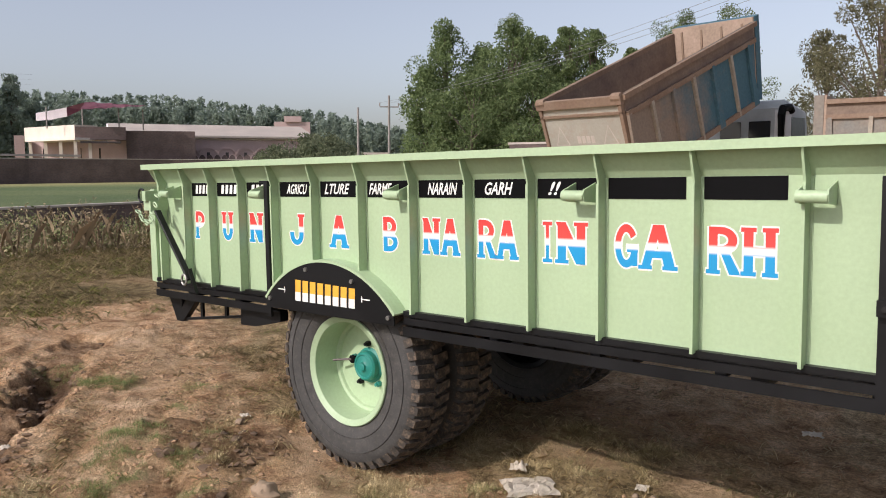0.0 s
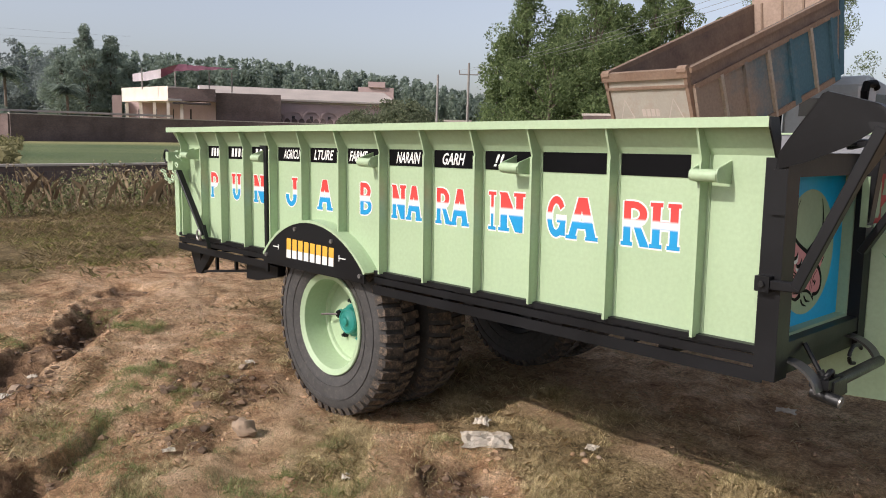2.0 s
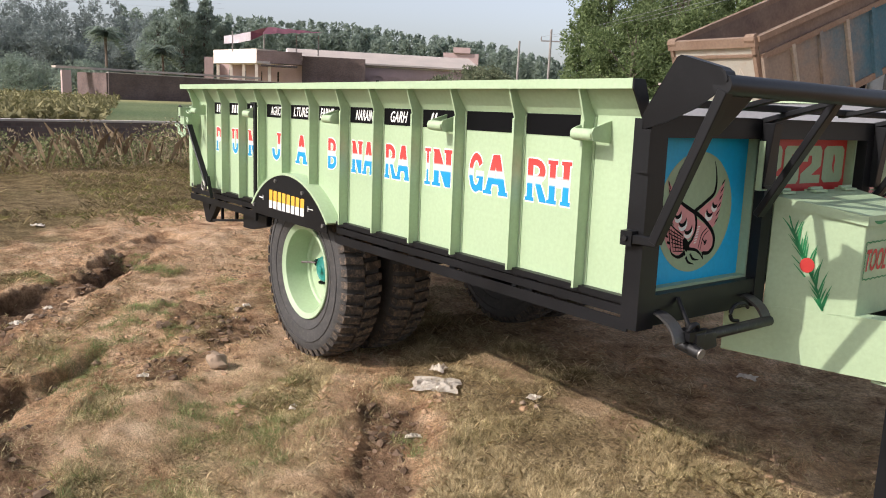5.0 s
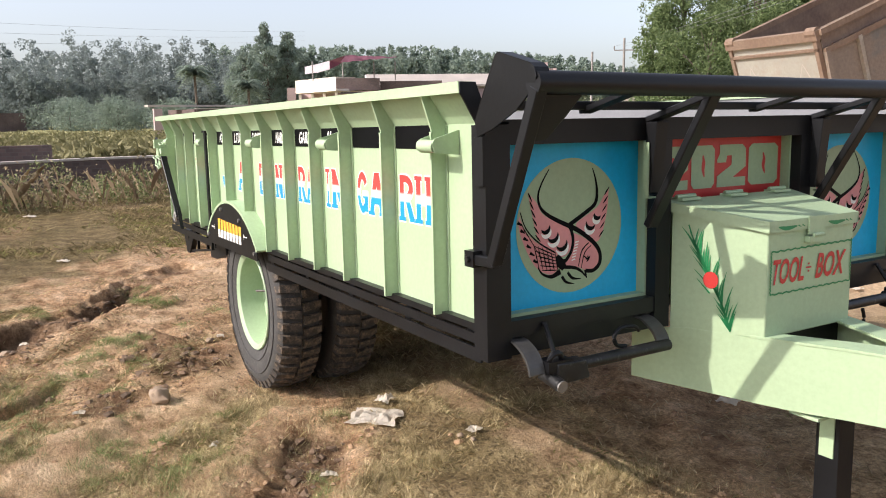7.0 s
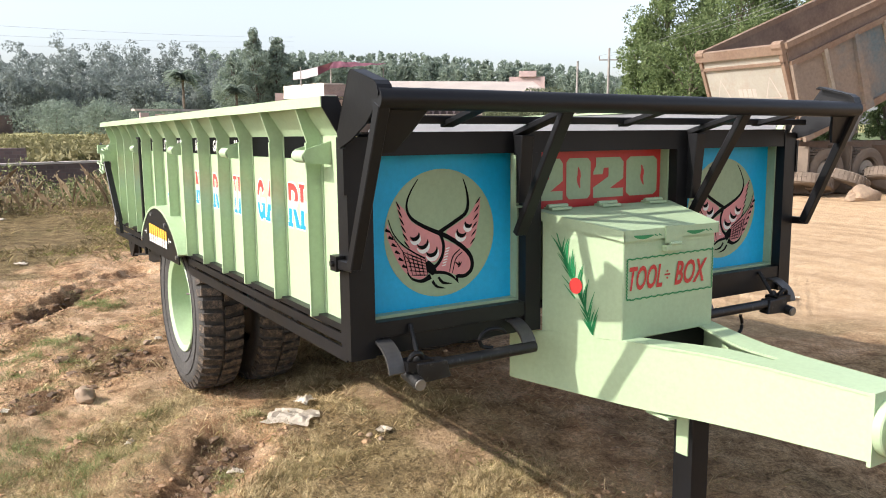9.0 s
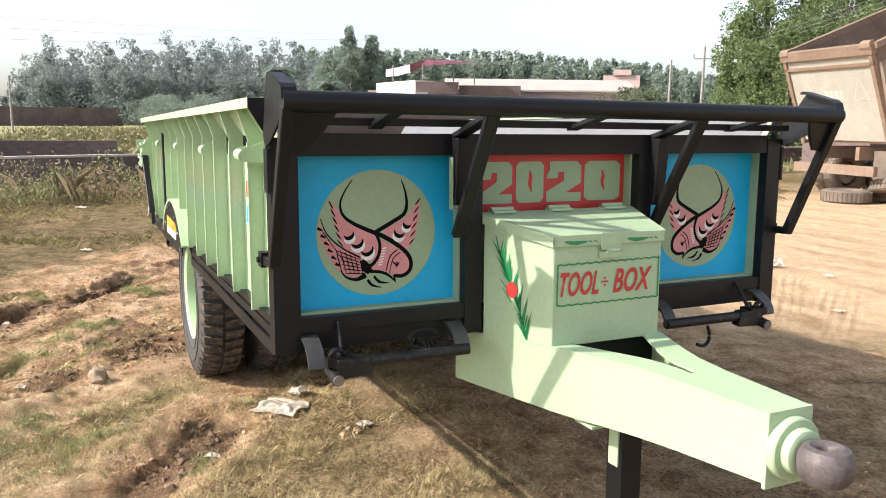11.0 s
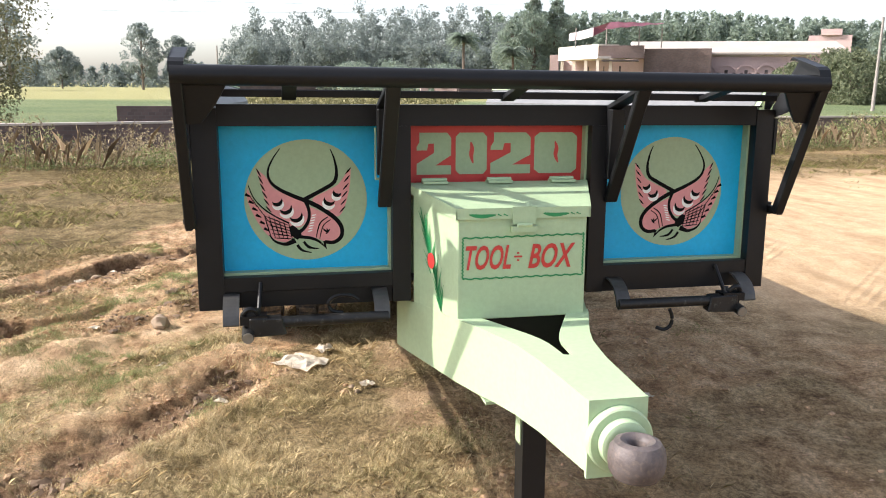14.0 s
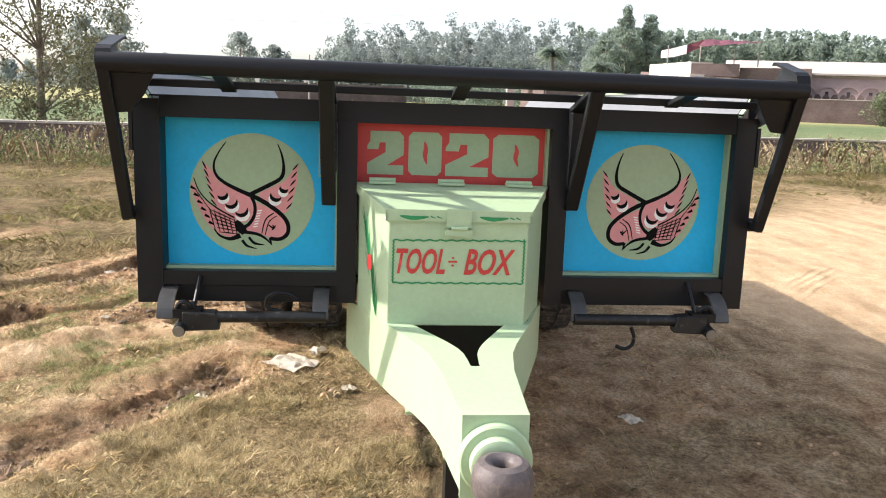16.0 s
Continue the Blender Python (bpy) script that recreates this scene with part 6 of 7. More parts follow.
# faded writing on the wall, as plain bars
lettered = [o for o in bpy.data.objects if o.name.startswith("boundary_wall")][3]
for k, (u, w, z0, z1) in enumerate(((13.0, 0.5, 0.35, 1.25), (13.7, 0.25, 0.35, 1.25), (14.3, 0.7, 0.55, 1.0), (15.4, 0.25, 0.35, 1.25), (16.0, 0.5, 0.4, 1.2), (17.0, 0.25, 0.3, 1.25), (17.5, 0.6, 0.4, 1.25), (18.4, 0.2, 0.3, 1.25))):
    bm = bmesh.new()
    box(bm, u, u + w, 0.152, 0.165, z0, z1)
    part("painted_bar", bm, COPING, lettered)

# house with a porch and a long shed
house = thing("farmhouse", Matrix.Identity(4), "unfinished brick farmhouse with a pale porch", "house")


def block(name, az0, az1, dist, z0, z1, deep, material, parent, dist1=None):
    p, q = at(az0, dist), at(az1, dist1 or dist)
    d = (q - p)
    ln = d.length
    m = Matrix.Translation((p.x, p.y, 0)) @ Matrix.Rotation(math.atan2(d.y, d.x), 4, "Z")
    bm = bmesh.new()
    box(bm, 0, ln, 0, deep, z0, z1)
    ob = part(name, bm, material, parent)
    ob.matrix_world = m
    return ob, ln


H = 108
b1, n1 = block("wall", 152.6, 148.2, H, 0, 6.4, 14, BRICK, house)
b2, n2 = block("wall", 158.4, 152.6, H + 12, 0, 5.2, 12, PINKWALL, house, H + 1)
b3, n3 = block("parapet", 158.6, 155.7, H + 9, 5.4, 6.95, 3, PLASTER, house, H - 1.5)
b4, n4 = block("upper_wall", 155.68, 152.6, H - 1.5, 5.2, 6.75, 3, BRICK, house)
b5, n5 = block("slab", 158.6, 155.7, H + 8, 5.1, 5.38, 4, PLASTER, house, H - 2.5)
b6, n6 = block("canopy", 155.4, 152.9, H - 3.2, 4.75, 4.95, 2.2, DARKROOM, house)
b7, n7 = block("side_wall", 159.2, 158.62, H + 10, 0, 6.0, 8, PINKWALL, house)
for k in range(5):
    c, _ = block("column", 158.4 - 0.87 * k, 158.2 - 0.87 * k, H + 7.6 - 3.1 * min(k, 3), 0, 5.05, 0.4, PLASTER, house)
for k in range(4):
    c, _ = block("window", 157.6 - 1.1 * k, 157.1 - 1.1 * k, H + 10.0 - 2.1 * k, 2.3, 4.3, 0.3, DARKROOM, house)
# awning on the roof
awn = thing("roof_awning", Matrix.Identity(4), "faded red and white cloth awning on the roof", "awning")
bm = bmesh.new()
pts = [at(157.9, H + 8, 3.12), at(157.9, H + 8, 3.62), at(157.0, H + 4, 3.80), at(156.1, H, 4.03), at(156.1, H, 3.45), at(157.0, H + 4, 3.22)]
bm.faces.new([bm.verts.new(p) for p in pts])
bmesh.ops.solidify(bm, geom=bm.faces[:], thickness=0.15)
part("white_side", bm, AWNING, awn, "pale pink cloth side")
bm = bmesh.new()
pts = [at(156.1, H - 0.1, 3.45), at(156.1, H - 0.1, 4.03), at(155.0, H, 4.38), at(154.2, H + 2, 4.2), at(155.2, H + 1, 3.9)]
bm.faces.new([bm.verts.new(p) for p in pts])
bmesh.ops.solidify(bm, geom=bm.faces[:], thickness=0.1)
part("pink_flap", bm, TENT, awn, "faded dull red cloth flap")
bm = bmesh.new()
top = [at(155.0 - 0.5 * k, H, 4.38 - 0.02 * k + 0.05 * (k % 2)) for k in range(9)]
low = [at(155.3 - 0.5 * k, H - 3, 3.95 + 0.04 * k - 0.06 * (k % 2)) for k in range(9)]
rows = [[bm.verts.new(p) for p in line] for line in (top, low)]
for k in range(8):
    bm.faces.new((rows[0][k], rows[0][k + 1], rows[1][k + 1], rows[1][k]))
bmesh.ops.solidify(bm, geom=bm.faces[:], thickness=0.1)
part("red_cloth", bm, TENT, awn)
for a in (157.3, 155.2, 153.0, 151.5):
    bm = bmesh.new()
    tube(bm, [at(a, H, z=6.5), at(a, H, 4.0)], 0.08, 6)
    part("prop", bm, POLE, awn)

shed = thing("long_shed", Matrix.Identity(4), "long faded pink shed with arched openings and a pale roof", "shed")
S0, S1 = 117, 121
b, ln = block("wall", 153.3, 140.4, S0, 0, 6.1, 16, PINKWALL, shed, S1)
m = b.matrix_world.copy()
bm = bmesh.new()
prism(bm, [(-0.8, 6.0), (-0.8, 6.25), (8, 8.2), (16.8, 6.25), (16.8, 6.0), (8, 7.9)], "x", -0.6, ln + 0.6)
r = part("roof", bm, ROOF, shed)
r.matrix_world = m
bm = bmesh.new()
prism(bm, [(-0.6, 6.05), (8, 8.15), (16.6, 6.05)], "x", -0.75, -0.45)
g = part("gable", bm, AWNING, shed, "white-washed gable end")
g.matrix_world = m
bays = 10
for k in range(bays):
    w = (ln - 1.0) / bays
    x = 0.5 + k * w
    bm = bmesh.new()
    low = [(x + w / 2 + 0.46 * w * math.cos(a), 3.55 + 0.95 * math.sin(a)) for a in np.linspace(0, math.pi, 12)]
    high = [(x + w / 2 + 0.50 * w * math.cos(a), 3.70 + 1.05 * math.sin(a)) for a in np.linspace(math.pi, 0, 12)]
    prism(bm, low + high, "y", -0.22, 0.05)
    o = part("arch_moulding", bm, PINKWALL, shed)
    o.matrix_world = m
    bm = bmesh.new()
    box(bm, x + 0.42 * w, x + 0.58 * w, -0.06, 0.2, 3.1, 3.95)
    o = part("small_window", bm, DARKROOM, shed)
    o.matrix_world = m
    bm = bmesh.new()
    if k == 7:
        box(bm, x + 0.35 * w, x + 0.75 * w, -0.07, 0.2, 0.1, 2.9)
    else:
        box(bm, x + 0.25 * w, x + 0.75 * w, -0.06, 0.2, 1.5, 2.45)
    o = part("shutter" if k == 7 else "low_window", bm, BLUE if k == 7 else DARKROOM, shed, "blue metal shutter" if k == 7 else "")
    o.matrix_world = m
bm = bmesh.new()
box(bm, 0.0, ln, -0.12, 0.0, 5.75, 5.95)
o = part("string_course", bm, PLASTER, shed)
o.matrix_world = m
# scalloped garden fence before the shed
fence = thing("scalloped_fence", Matrix.Identity(4), "dark fence with a row of rounded tops before the shed", "fence")
for k in range(26):
    p, q = at(150.0 - 0.5 * k, 112), at(149.55 - 0.5 * k, 112)
    d = q - p
    bm = bmesh.new()
    w = d.length
    prism(bm, [(0, 0), (w, 0)] + [(w / 2 + w / 2 * math.cos(a), 2.75 + 0.75 * math.sin(a)) for a in np.linspace(0, math.pi, 8)], "y", -0.1, 0.1)
    o = part("panel", bm, BRICK, fence)
    o.matrix_world = Matrix.Translation((p.x, p.y, 0)) @ Matrix.Rotation(math.atan2(d.y, d.x), 4, "Z")
# rubble house behind
old = thing("pink_house", Matrix.Identity(4), "half-hidden pinkish house behind the shed", "house")
block("wall", 142.9, 140.4, 150, 0, 10.2, 8, PINKWALL, old)
block("parapet", 142.2, 141.0, 149.5, 10.2, 11.2, 6, PINKWALL, old)
# small far buildings
for az0, az1, dist, h, mat_, lab in ((177.2, 174.9, 188, 4.9, WHITE, "small pale flat-roofed house far across the field"), (136.6, 135.0, 150, 4.6, WHITE, "small white house far behind the poles")):
    o = thing("small_house", Matrix.Identity(4), lab, "house")
    w_, wl = block("wall", az0, az1, dist, 0, h - 0.5, 6, mat_, o)
    r_, rl = block("roof", az0 + 0.2, az1 - 0.2, dist - 0.8, h - 0.5, h, 8, ROOF, o)
    block("door", az0 - 0.6, az0 - 0.95, dist - 0.1, 0, 2.4, 0.2, DARKROOM, o)
    block("window", az0 - 1.2, az0 - 1.5, dist - 0.1, 1.2, 2.4, 0.2, DARKROOM, o)
tagged(wall_run("boundary_wall", at(185.6, 150), at(176.1, 160), -0.2, 3.2, 0.3, BRICK, "far brown brick wall across the field"), category="wall", kind="structure")


def pole(az, dist, top_el, arm):
    base = at(az, dist)
    t = at(az, dist, top_el)
    o = thing("utility_pole", Matrix.Translation(base), "weathered grey utility pole", "pole", "utility poles")
    bm = bmesh.new()
    tube(bm, [(0, 0, -0.2), (0.05, 0, t.z)], 0.1, 8, radii=[0.13, 0.08])
    part("shaft", bm, POLE, o)
    if arm:
        bm = bmesh.new()
        a = Vector((0.6, 0.8, 0)) * 0.75
        bar(bm, Vector((0.05, 0, t.z - 0.9)) - a, Vector((0.05, 0, t.z - 0.9)) + a, 0.09, 0.09)
        part("crossarm", bm, POLE, o)
        for s in (-1, 0, 1):
            bm = bmesh.new()
            q = Vector((0.05, 0, t.z - 0.85)) + a * s
            tube(bm, [q, q + Vector((0, 0, 0.28))], 0.05, 6)
            part("insulator", bm, POLE, o)
    return t


tops = [pole(137.05, 66, 4.35, False), pole(134.85, 64, 5.2, True), pole(182.2, 95, 2.6, False), pole(101.7, 40, 6.0, True)]
WIRE = surface("grey_wire", (0.28, 0.28, 0.28), 0.6, var=0.1, bump=0)


def wire(a, b, sag):
    bm = bmesh.new()
    pts = [a.lerp(b, t) - Vector((0, 0, sag * 4 * t * (1 - t))) for t in np.linspace(0, 1, 14)]
    tube(bm, pts, 0.009, 4)
    tagged(part("overhead_wire", bm, WIRE), "thin grey overhead wire", "wire", "overhead wires")


for k in range(3):
    off = Vector((0.45, 0.6, 0)) * (k - 1)
    wire(tops[1] + off - Vector((0, 0, 0.6)), at(104.0, 30, z=8.5) + off, 0.5)
    wire(at(196.0, 60, 4.6) + Vector((0, 0, 0.9 * k)), at(158.0, 150, 5.4) + Vector((0, 0, 0.8 * k)), 0.6)

# ---- trees ----
BARK = surface("grey_bark", (0.16, 0.125, 0.10), 0.9, var=0.3, big=4, fine=30, bump=0.3)
LEAF_A = leaf_material("eucalyptus_leaves", (0.105, 0.150, 0.062), (0.275, 0.345, 0.150), 0.6, 0.5)
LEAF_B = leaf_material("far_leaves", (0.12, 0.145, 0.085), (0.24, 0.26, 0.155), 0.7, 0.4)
# leaf tone lightened so the distance haze is in the colour
LEAF_C = leaf_material("hazed_green_leaves", (0.26, 0.32, 0.26), (0.31, 0.37, 0.30), 0.85, 0.5)
# paler, nearly uniform tone paints the thicker haze towards the left
LEAF_E = leaf_material("hazed_gum_leaves", (0.265, 0.305, 0.285), (0.285, 0.325, 0.305), 0.9, 0.5)
LEAF_D = leaf_material("brownish_leaves", (0.10, 0.10, 0.055), (0.24, 0.225, 0.125), 0.6, 0.4)


def leaf_cloud(rs, centres, radii, n, size, droop=0.4):
    """Small leaf faces round many clump centres."""
    k = rs.randint(0, len(centres), n)
    d = rs.normal(size=(n, 3))
    d /= np.linalg.norm(d, axis=1)[:, None]
    r = radii[k][:, None] * rs.uniform(0.35, 1.0, (n, 1)) ** 0.6
    p = centres[k] + d * r * np.array([1, 1, 0.85])
    a = rs.normal(size=(n, 3))
    a[:, 2] -= droop
    a /= np.linalg.norm(a, axis=1)[:, None]
    b = np.cross(a, rs.normal(size=(n, 3)))
    b /= np.linalg.norm(b, axis=1)[:, None]
    s = size * rs.uniform(0.6, 1.3, (n, 1))
    return np.stack([p - a * s, p + b * s * 0.38, p + a * s, p - b * s * 0.38], 1)


def tree(x, y, h, spread, seed, leaves, leaf_size, n_leaves, crown_low=0.25, clumps=40, name="tree", label="tall leafy eucalyptus tree", top=1.0, clump_r=0.17):
    rs = np.random.RandomState(seed)
    o = thing(name, Matrix.Translation((x, y, 0)), label, "tree")
    bm = bmesh.new()
    lean = rs.uniform(-0.03, 0.03, 2) * h
    trunk = [(lean[0] * t * t, lean[1] * t * t, h * 0.92 * t - 0.1) for t in np.linspace(0, 1, 7)]
    tube(bm, trunk, 0.1, 7, radii=[h * 0.019 * (1 - 0.85 * t) + 0.02 for t in np.linspace(0, 1, 7)])
    cs, rr = [], []
    for i in range(clumps):
        t = crown_low + (1 - crown_low) * (i + rs.uniform(0, 1)) / clumps
        prof = math.sin(math.pi * min(1, max(0.06, (t - crown_low) / (1.0 - crown_low) * 0.86 + 0.12))) ** 0.7
        a = rs.uniform(0, 6.283)
        q = spread * prof * rs.uniform(0.25, 1.0)
        c = (lean[0] * t * t + q * math.cos(a), lean[1] * t * t + q * math.sin(a), h * t * 0.97)
        cs.append(c)
        rr.append(spread * clump_r * 2 * rs.uniform(0.6, 1.25) * (0.6 + 0.4 * prof))
        if i % 2 == 0:
            s0 = trunk[min(5, int(t * 0.8 * 6))]
            tube(bm, [s0, ((s0[0] + c[0]) / 2, (s0[1] + c[1]) / 2, (s0[2] + c[2]) / 2 + 0.02 * h), c], 0.03, 5, radii=[h * 0.006, h * 0.004, 0.015])
    part("trunk", bm, BARK, o, smooth=True)
    v = leaf_cloud(rs, np.array(cs), np.array(rr), n_leaves, leaf_size)
    ob = new("crown", cards("crown", v, 4, leaves))
    ob.parent = o
    return o


# big trees behind the tippers
for az, dist, h, sp, seed in ((132.0, 56, 8.6, 1.6, 1), (130.6, 58, 11.9, 2.3, 2), (128.2, 59, 10.6, 2.0, 3), (126.3, 56, 11.6, 2.5, 4), (124.2, 58, 11.0, 2.1, 5), (122.2, 58, 11.6, 2.0, 6), (120.3, 58, 11.4, 1.9, 16), (124.5, 53, 8.0, 2.8, 7), (129.0, 53, 7.5, 2.8, 8), (117.6, 66, 11.2, 1.2, 9)):
    p = at(az, dist)
    tree(p.x, p.y, h, sp * 1.3, seed, LEAF_A, 0.125, 16000, 0.03, 70, clump_r=0.18)
for az, dist, h, sp, seed, n in ((125.8, 75, 15.8, 3.2, 11, 3000), (114.5, 60, 12.6, 3.2, 12, 4200), (111.5, 60, 12.8, 3.0, 13, 3500), (105.5, 46, 8.6, 2.2, 14, 3000), (102.5, 40, 10.5, 2.6, 15, 3500)):
    p = at(az, dist)
    tree(p.x, p.y, h, sp, seed, LEAF_D if az < 108 else LEAF_A, 0.085, int(n * 3.2), 0.3, 44, label="tall open-crowned tree behind the trucks")
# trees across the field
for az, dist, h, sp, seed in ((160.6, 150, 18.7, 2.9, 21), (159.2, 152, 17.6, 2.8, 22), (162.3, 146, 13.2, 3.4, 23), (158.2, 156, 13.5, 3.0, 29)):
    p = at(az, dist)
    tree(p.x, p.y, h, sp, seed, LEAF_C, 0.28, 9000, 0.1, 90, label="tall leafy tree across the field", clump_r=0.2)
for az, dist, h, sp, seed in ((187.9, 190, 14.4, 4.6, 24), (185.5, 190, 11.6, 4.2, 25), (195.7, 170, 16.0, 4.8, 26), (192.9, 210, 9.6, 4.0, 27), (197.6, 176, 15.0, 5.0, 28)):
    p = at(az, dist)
    tree(p.x, p.y, h, sp, seed, LEAF_E, 0.34, 4200, 0.25, 46, label="spreading tree far across the field, leaves paled for haze")
tree(-19.5, -7.9, 5.3, 2.9, 31, LEAF_D, 0.058, 14000, 0.12, 50, label="thin spreading thorn tree at the field edge", clump_r=0.13)
for az, dist, h, sp, seed in ((142.7, 100, 4.0, 3.0, 41), (140.6, 95, 5.3, 3.6, 42), (139.3, 90, 5.0, 4.0, 43), (138.3, 98, 4.6, 3.5, 44), (166.5, 112, 4, 4, 45), (170.5, 130, 4.5, 6, 46), (173.5, 150, 5, 6, 47)):
    p = at(az, dist)
    tree(p.x, p.y, h, sp, seed, LEAF_C if az > 165 else LEAF_B, 0.20, 7000, 0.0, 40, name="shrub", label="rounded dark shrub by the far wall", clump_r=0.2)


def palm(az, dist, h):
    p = at(az, dist)
    o = thing("palm_tree", Matrix.Translation(p), "palm tree with drooping fronds before the woods", "tree")
    bm = bmesh.new()
    tube(bm, [(0, 0, 0), (0.1, 0, h * 0.5), (0, 0, h - 1)], 0.2, 8)
    part("trunk", bm, BARK, o)
    rs = np.random.RandomState(8)
    v = []
    for k in range(40):
        a, e = rs.uniform(0, 6.283), rs.uniform(-0.3, 1.2)
        d = np.array([math.cos(a), math.sin(a), 0])
        for t in np.linspace(0.1, 1, 12):
            c = np.array([0, 0, h - 1]) + d * 3.3 * t * math.cos(e * 0.6) + np.array([0, 0, 3.6 * t * math.sin(e) - 2.8 * t * t])
            s = np.array([-d[1], d[0], -0.4]) * 1.2 * (1.15 - t)
            q = d * 0.3
            v.append([c - q, c + s, c + q, c + q * 0.5])
            v.append([c - q, c - s * np.array([1, 1, -1]), c + q, c + q * 0.5])
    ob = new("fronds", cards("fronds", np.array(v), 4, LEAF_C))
    ob.parent = o


palm(165.4, 125, 9.6)
palm(161.9, 126, 7.6)


SKYLINE = [(126, 2.4), (133, 2.9), (135.2, 3.15), (137, 3.6), (139, 4.05), (142, 4.4), (145, 4.5), (148, 4.8), (151, 5.0), (154, 4.95), (157.5, 5.05), (161.5, 5.1), (163, 4.9), (164.5, 5.1), (166, 5.6), (168, 5.4), (170, 5.4), (172.6, 5.7), (174.4, 5.8), (176, 5.3), (177.2, 4.9), (179.5, 5.6), (181.2, 5.2), (182.0, 4.0), (182.4, 1.5), (190, 1.3), (206, 1.5)]


def far_wood(az0, az1, gap, dist, plantation, seed, leaves, name):
    """A stretch of woods on the horizon: a plantation of slim pointed crowns, or taller loose gum trees with forked tops."""
    rs = np.random.RandomState(seed)
    out = []
    az = az0
    while az < az1:
        el = np.interp(az, [q[0] for q in SKYLINE], [q[1] for q in SKYLINE])
        for row in range(2):
            d = dist + 16 * row + rs.uniform(-7, 7)
            h = EYE0.z + d * math.tan(radians(el)) * (rs.uniform(0.95, 1.02) if plantation else rs.uniform(0.72, 1.05))
            if row == 0:
                h *= rs.uniform(0.84, 0.96) if plantation else rs.uniform(0.62, 0.9)
            a = radians(az + rs.uniform(-0.5, 0.5) * gap)
            c0 = np.array([EYE0.x + d * math.cos(a), EYE0.y + d * math.sin(a), 0])
            cs, rr = [], []
            if plantation:
                wide = rs.uniform(1.7, 2.6)
                for k in range(15):
                    t = 0.2 + 0.8 * k / 14
                    q = wide * (1.1 - t)
                    cs.append(c0 + np.array([rs.uniform(-q, q), rs.uniform(-q, q), h * t - 0.8]))
                    rr.append((wide * (1.25 - t) + 0.55) * rs.uniform(0.8, 1.15))
                n, size = (470, 0.68)
            else:
                for limb in range(rs.randint(3, 6)):
                    tip = h * rs.uniform(0.70, 0.97) if limb else h * 0.95
                    lean = rs.normal(size=2) * 2.2
                    for k in range(9):
                        t = 0.30 + 0.70 * k / 8
                        cs.append(c0 + np.array([*(lean * t + rs.normal(size=2) * 0.8), tip * t]))
                        rr.append((2.5 - 1.25 * t) * rs.uniform(0.65, 1.25))
                for k in range(6):
                    cs.append(c0 + np.array([*(rs.normal(size=2) * 2.4), h * rs.uniform(0.03, 0.40)]))
                    rr.append(rs.uniform(1.6, 2.6))
                n, size = (2150, 0.37)
            out.append(leaf_cloud(rs, np.array(cs), np.array(rr), n, size))
        az += gap * rs.uniform(0.7, 1.3)
    return cards(name, np.concatenate(out), 4, leaves)


# haze over these woods is painted into their leaf colours
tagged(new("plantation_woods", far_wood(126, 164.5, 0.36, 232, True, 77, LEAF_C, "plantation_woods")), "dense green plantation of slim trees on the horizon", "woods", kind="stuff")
tagged(new("gum_woods", far_wood(162.5, 182.2, 0.66, 186, False, 78, LEAF_E, "gum_woods")), "line of tall gum trees on the horizon, leaves paled for haze", "woods", kind="stuff")
tagged(new("horizon_hedge", far_wood(182.2, 206, 1.1, 290, True, 79, LEAF_E, "horizon_hedge")), "low tree line far across the field, leaves paled for haze", "woods", kind="stuff")

# ---- weeds along the low wall ----
WEED = leaf_material("weed_leaves", (0.19, 0.145, 0.085), (0.52, 0.42, 0.26), 0.7)
WEEDG = leaf_material("green_weed_leaves", (0.10, 0.13, 0.048), (0.38, 0.40, 0.18), 0.7)

WEEDF = leaf_material("fallow_weeds", (0.15, 0.14, 0.06), (0.34, 0.30, 0.15), 0.7)


def weeds(name, n, near_x, depth, size, tall, material, label, seed):
    rs = np.random.RandomState(seed)
    y = rs.uniform(-14, 22, n)
    x = -16.5 - 0.17 * y + near_x + depth * rs.uniform(0, 1, n) ** 1.5
    k = np.clip(0.5 + 0.9 * vnoise(x, y, 1.1, seed) + 0.4 * vnoise(x, y, 0.35, seed + 1), 0, 1) > rs.uniform(0, 1, n)
    x, y = x[k], y[k]
    m = len(x)
    z = rs.uniform(0, 1, m) ** 1.3 * tall * np.clip(0.55 + 0.7 * vnoise(x, y, 0.8, seed + 2), 0.15, 1.2)
    c = np.stack([x, y, z], -1)
    v = leaf_cloud(rs, c, np.full(m, 0.06), m, size, -0.6)
    return tagged(new(name, cards(name, v, 4, material)), label, "weeds", kind="stuff")


weeds("tall_weeds", 85000, 0.2, 3.4, 0.034, 0.85, WEED, "dense brownish weeds in front of the low wall", 5)
weeds("green_weeds", 115000, 0.2, 3.2, 0.034, 0.8, WEEDG, "green weeds in front of the low wall", 6)


def dry_stalks():
    """Dead upright stems among the weeds."""
    rs = np.random.RandomState(52)
    n = 3000
    y = rs.uniform(-14, 22, n)
    x = -16.3 - 0.17 * y + rs.uniform(0.1, 3.4, n)
    k = np.clip(0.45 + 1.0 * vnoise(x, y, 0.9, 53), 0, 1) > rs.uniform(0, 1, n)
    x, y = x[k], y[k]
    m = len(x)
    v = blades(rs, x, y, rs.uniform(0.2, 0.95, m), np.full(m, 0.004), rs.uniform(0.05, 0.7, m), np.full(m, 0.0))
    return cards("dry_stalks", v, 5, STALK)


STALK = leaf_material("dry_stalk", (0.22, 0.15, 0.095), (0.50, 0.39, 0.25), 0.8, 0.2)
tagged(new("dry_stalks", dry_stalks()), "dead brown stalks standing among the weeds", "weeds", kind="stuff")


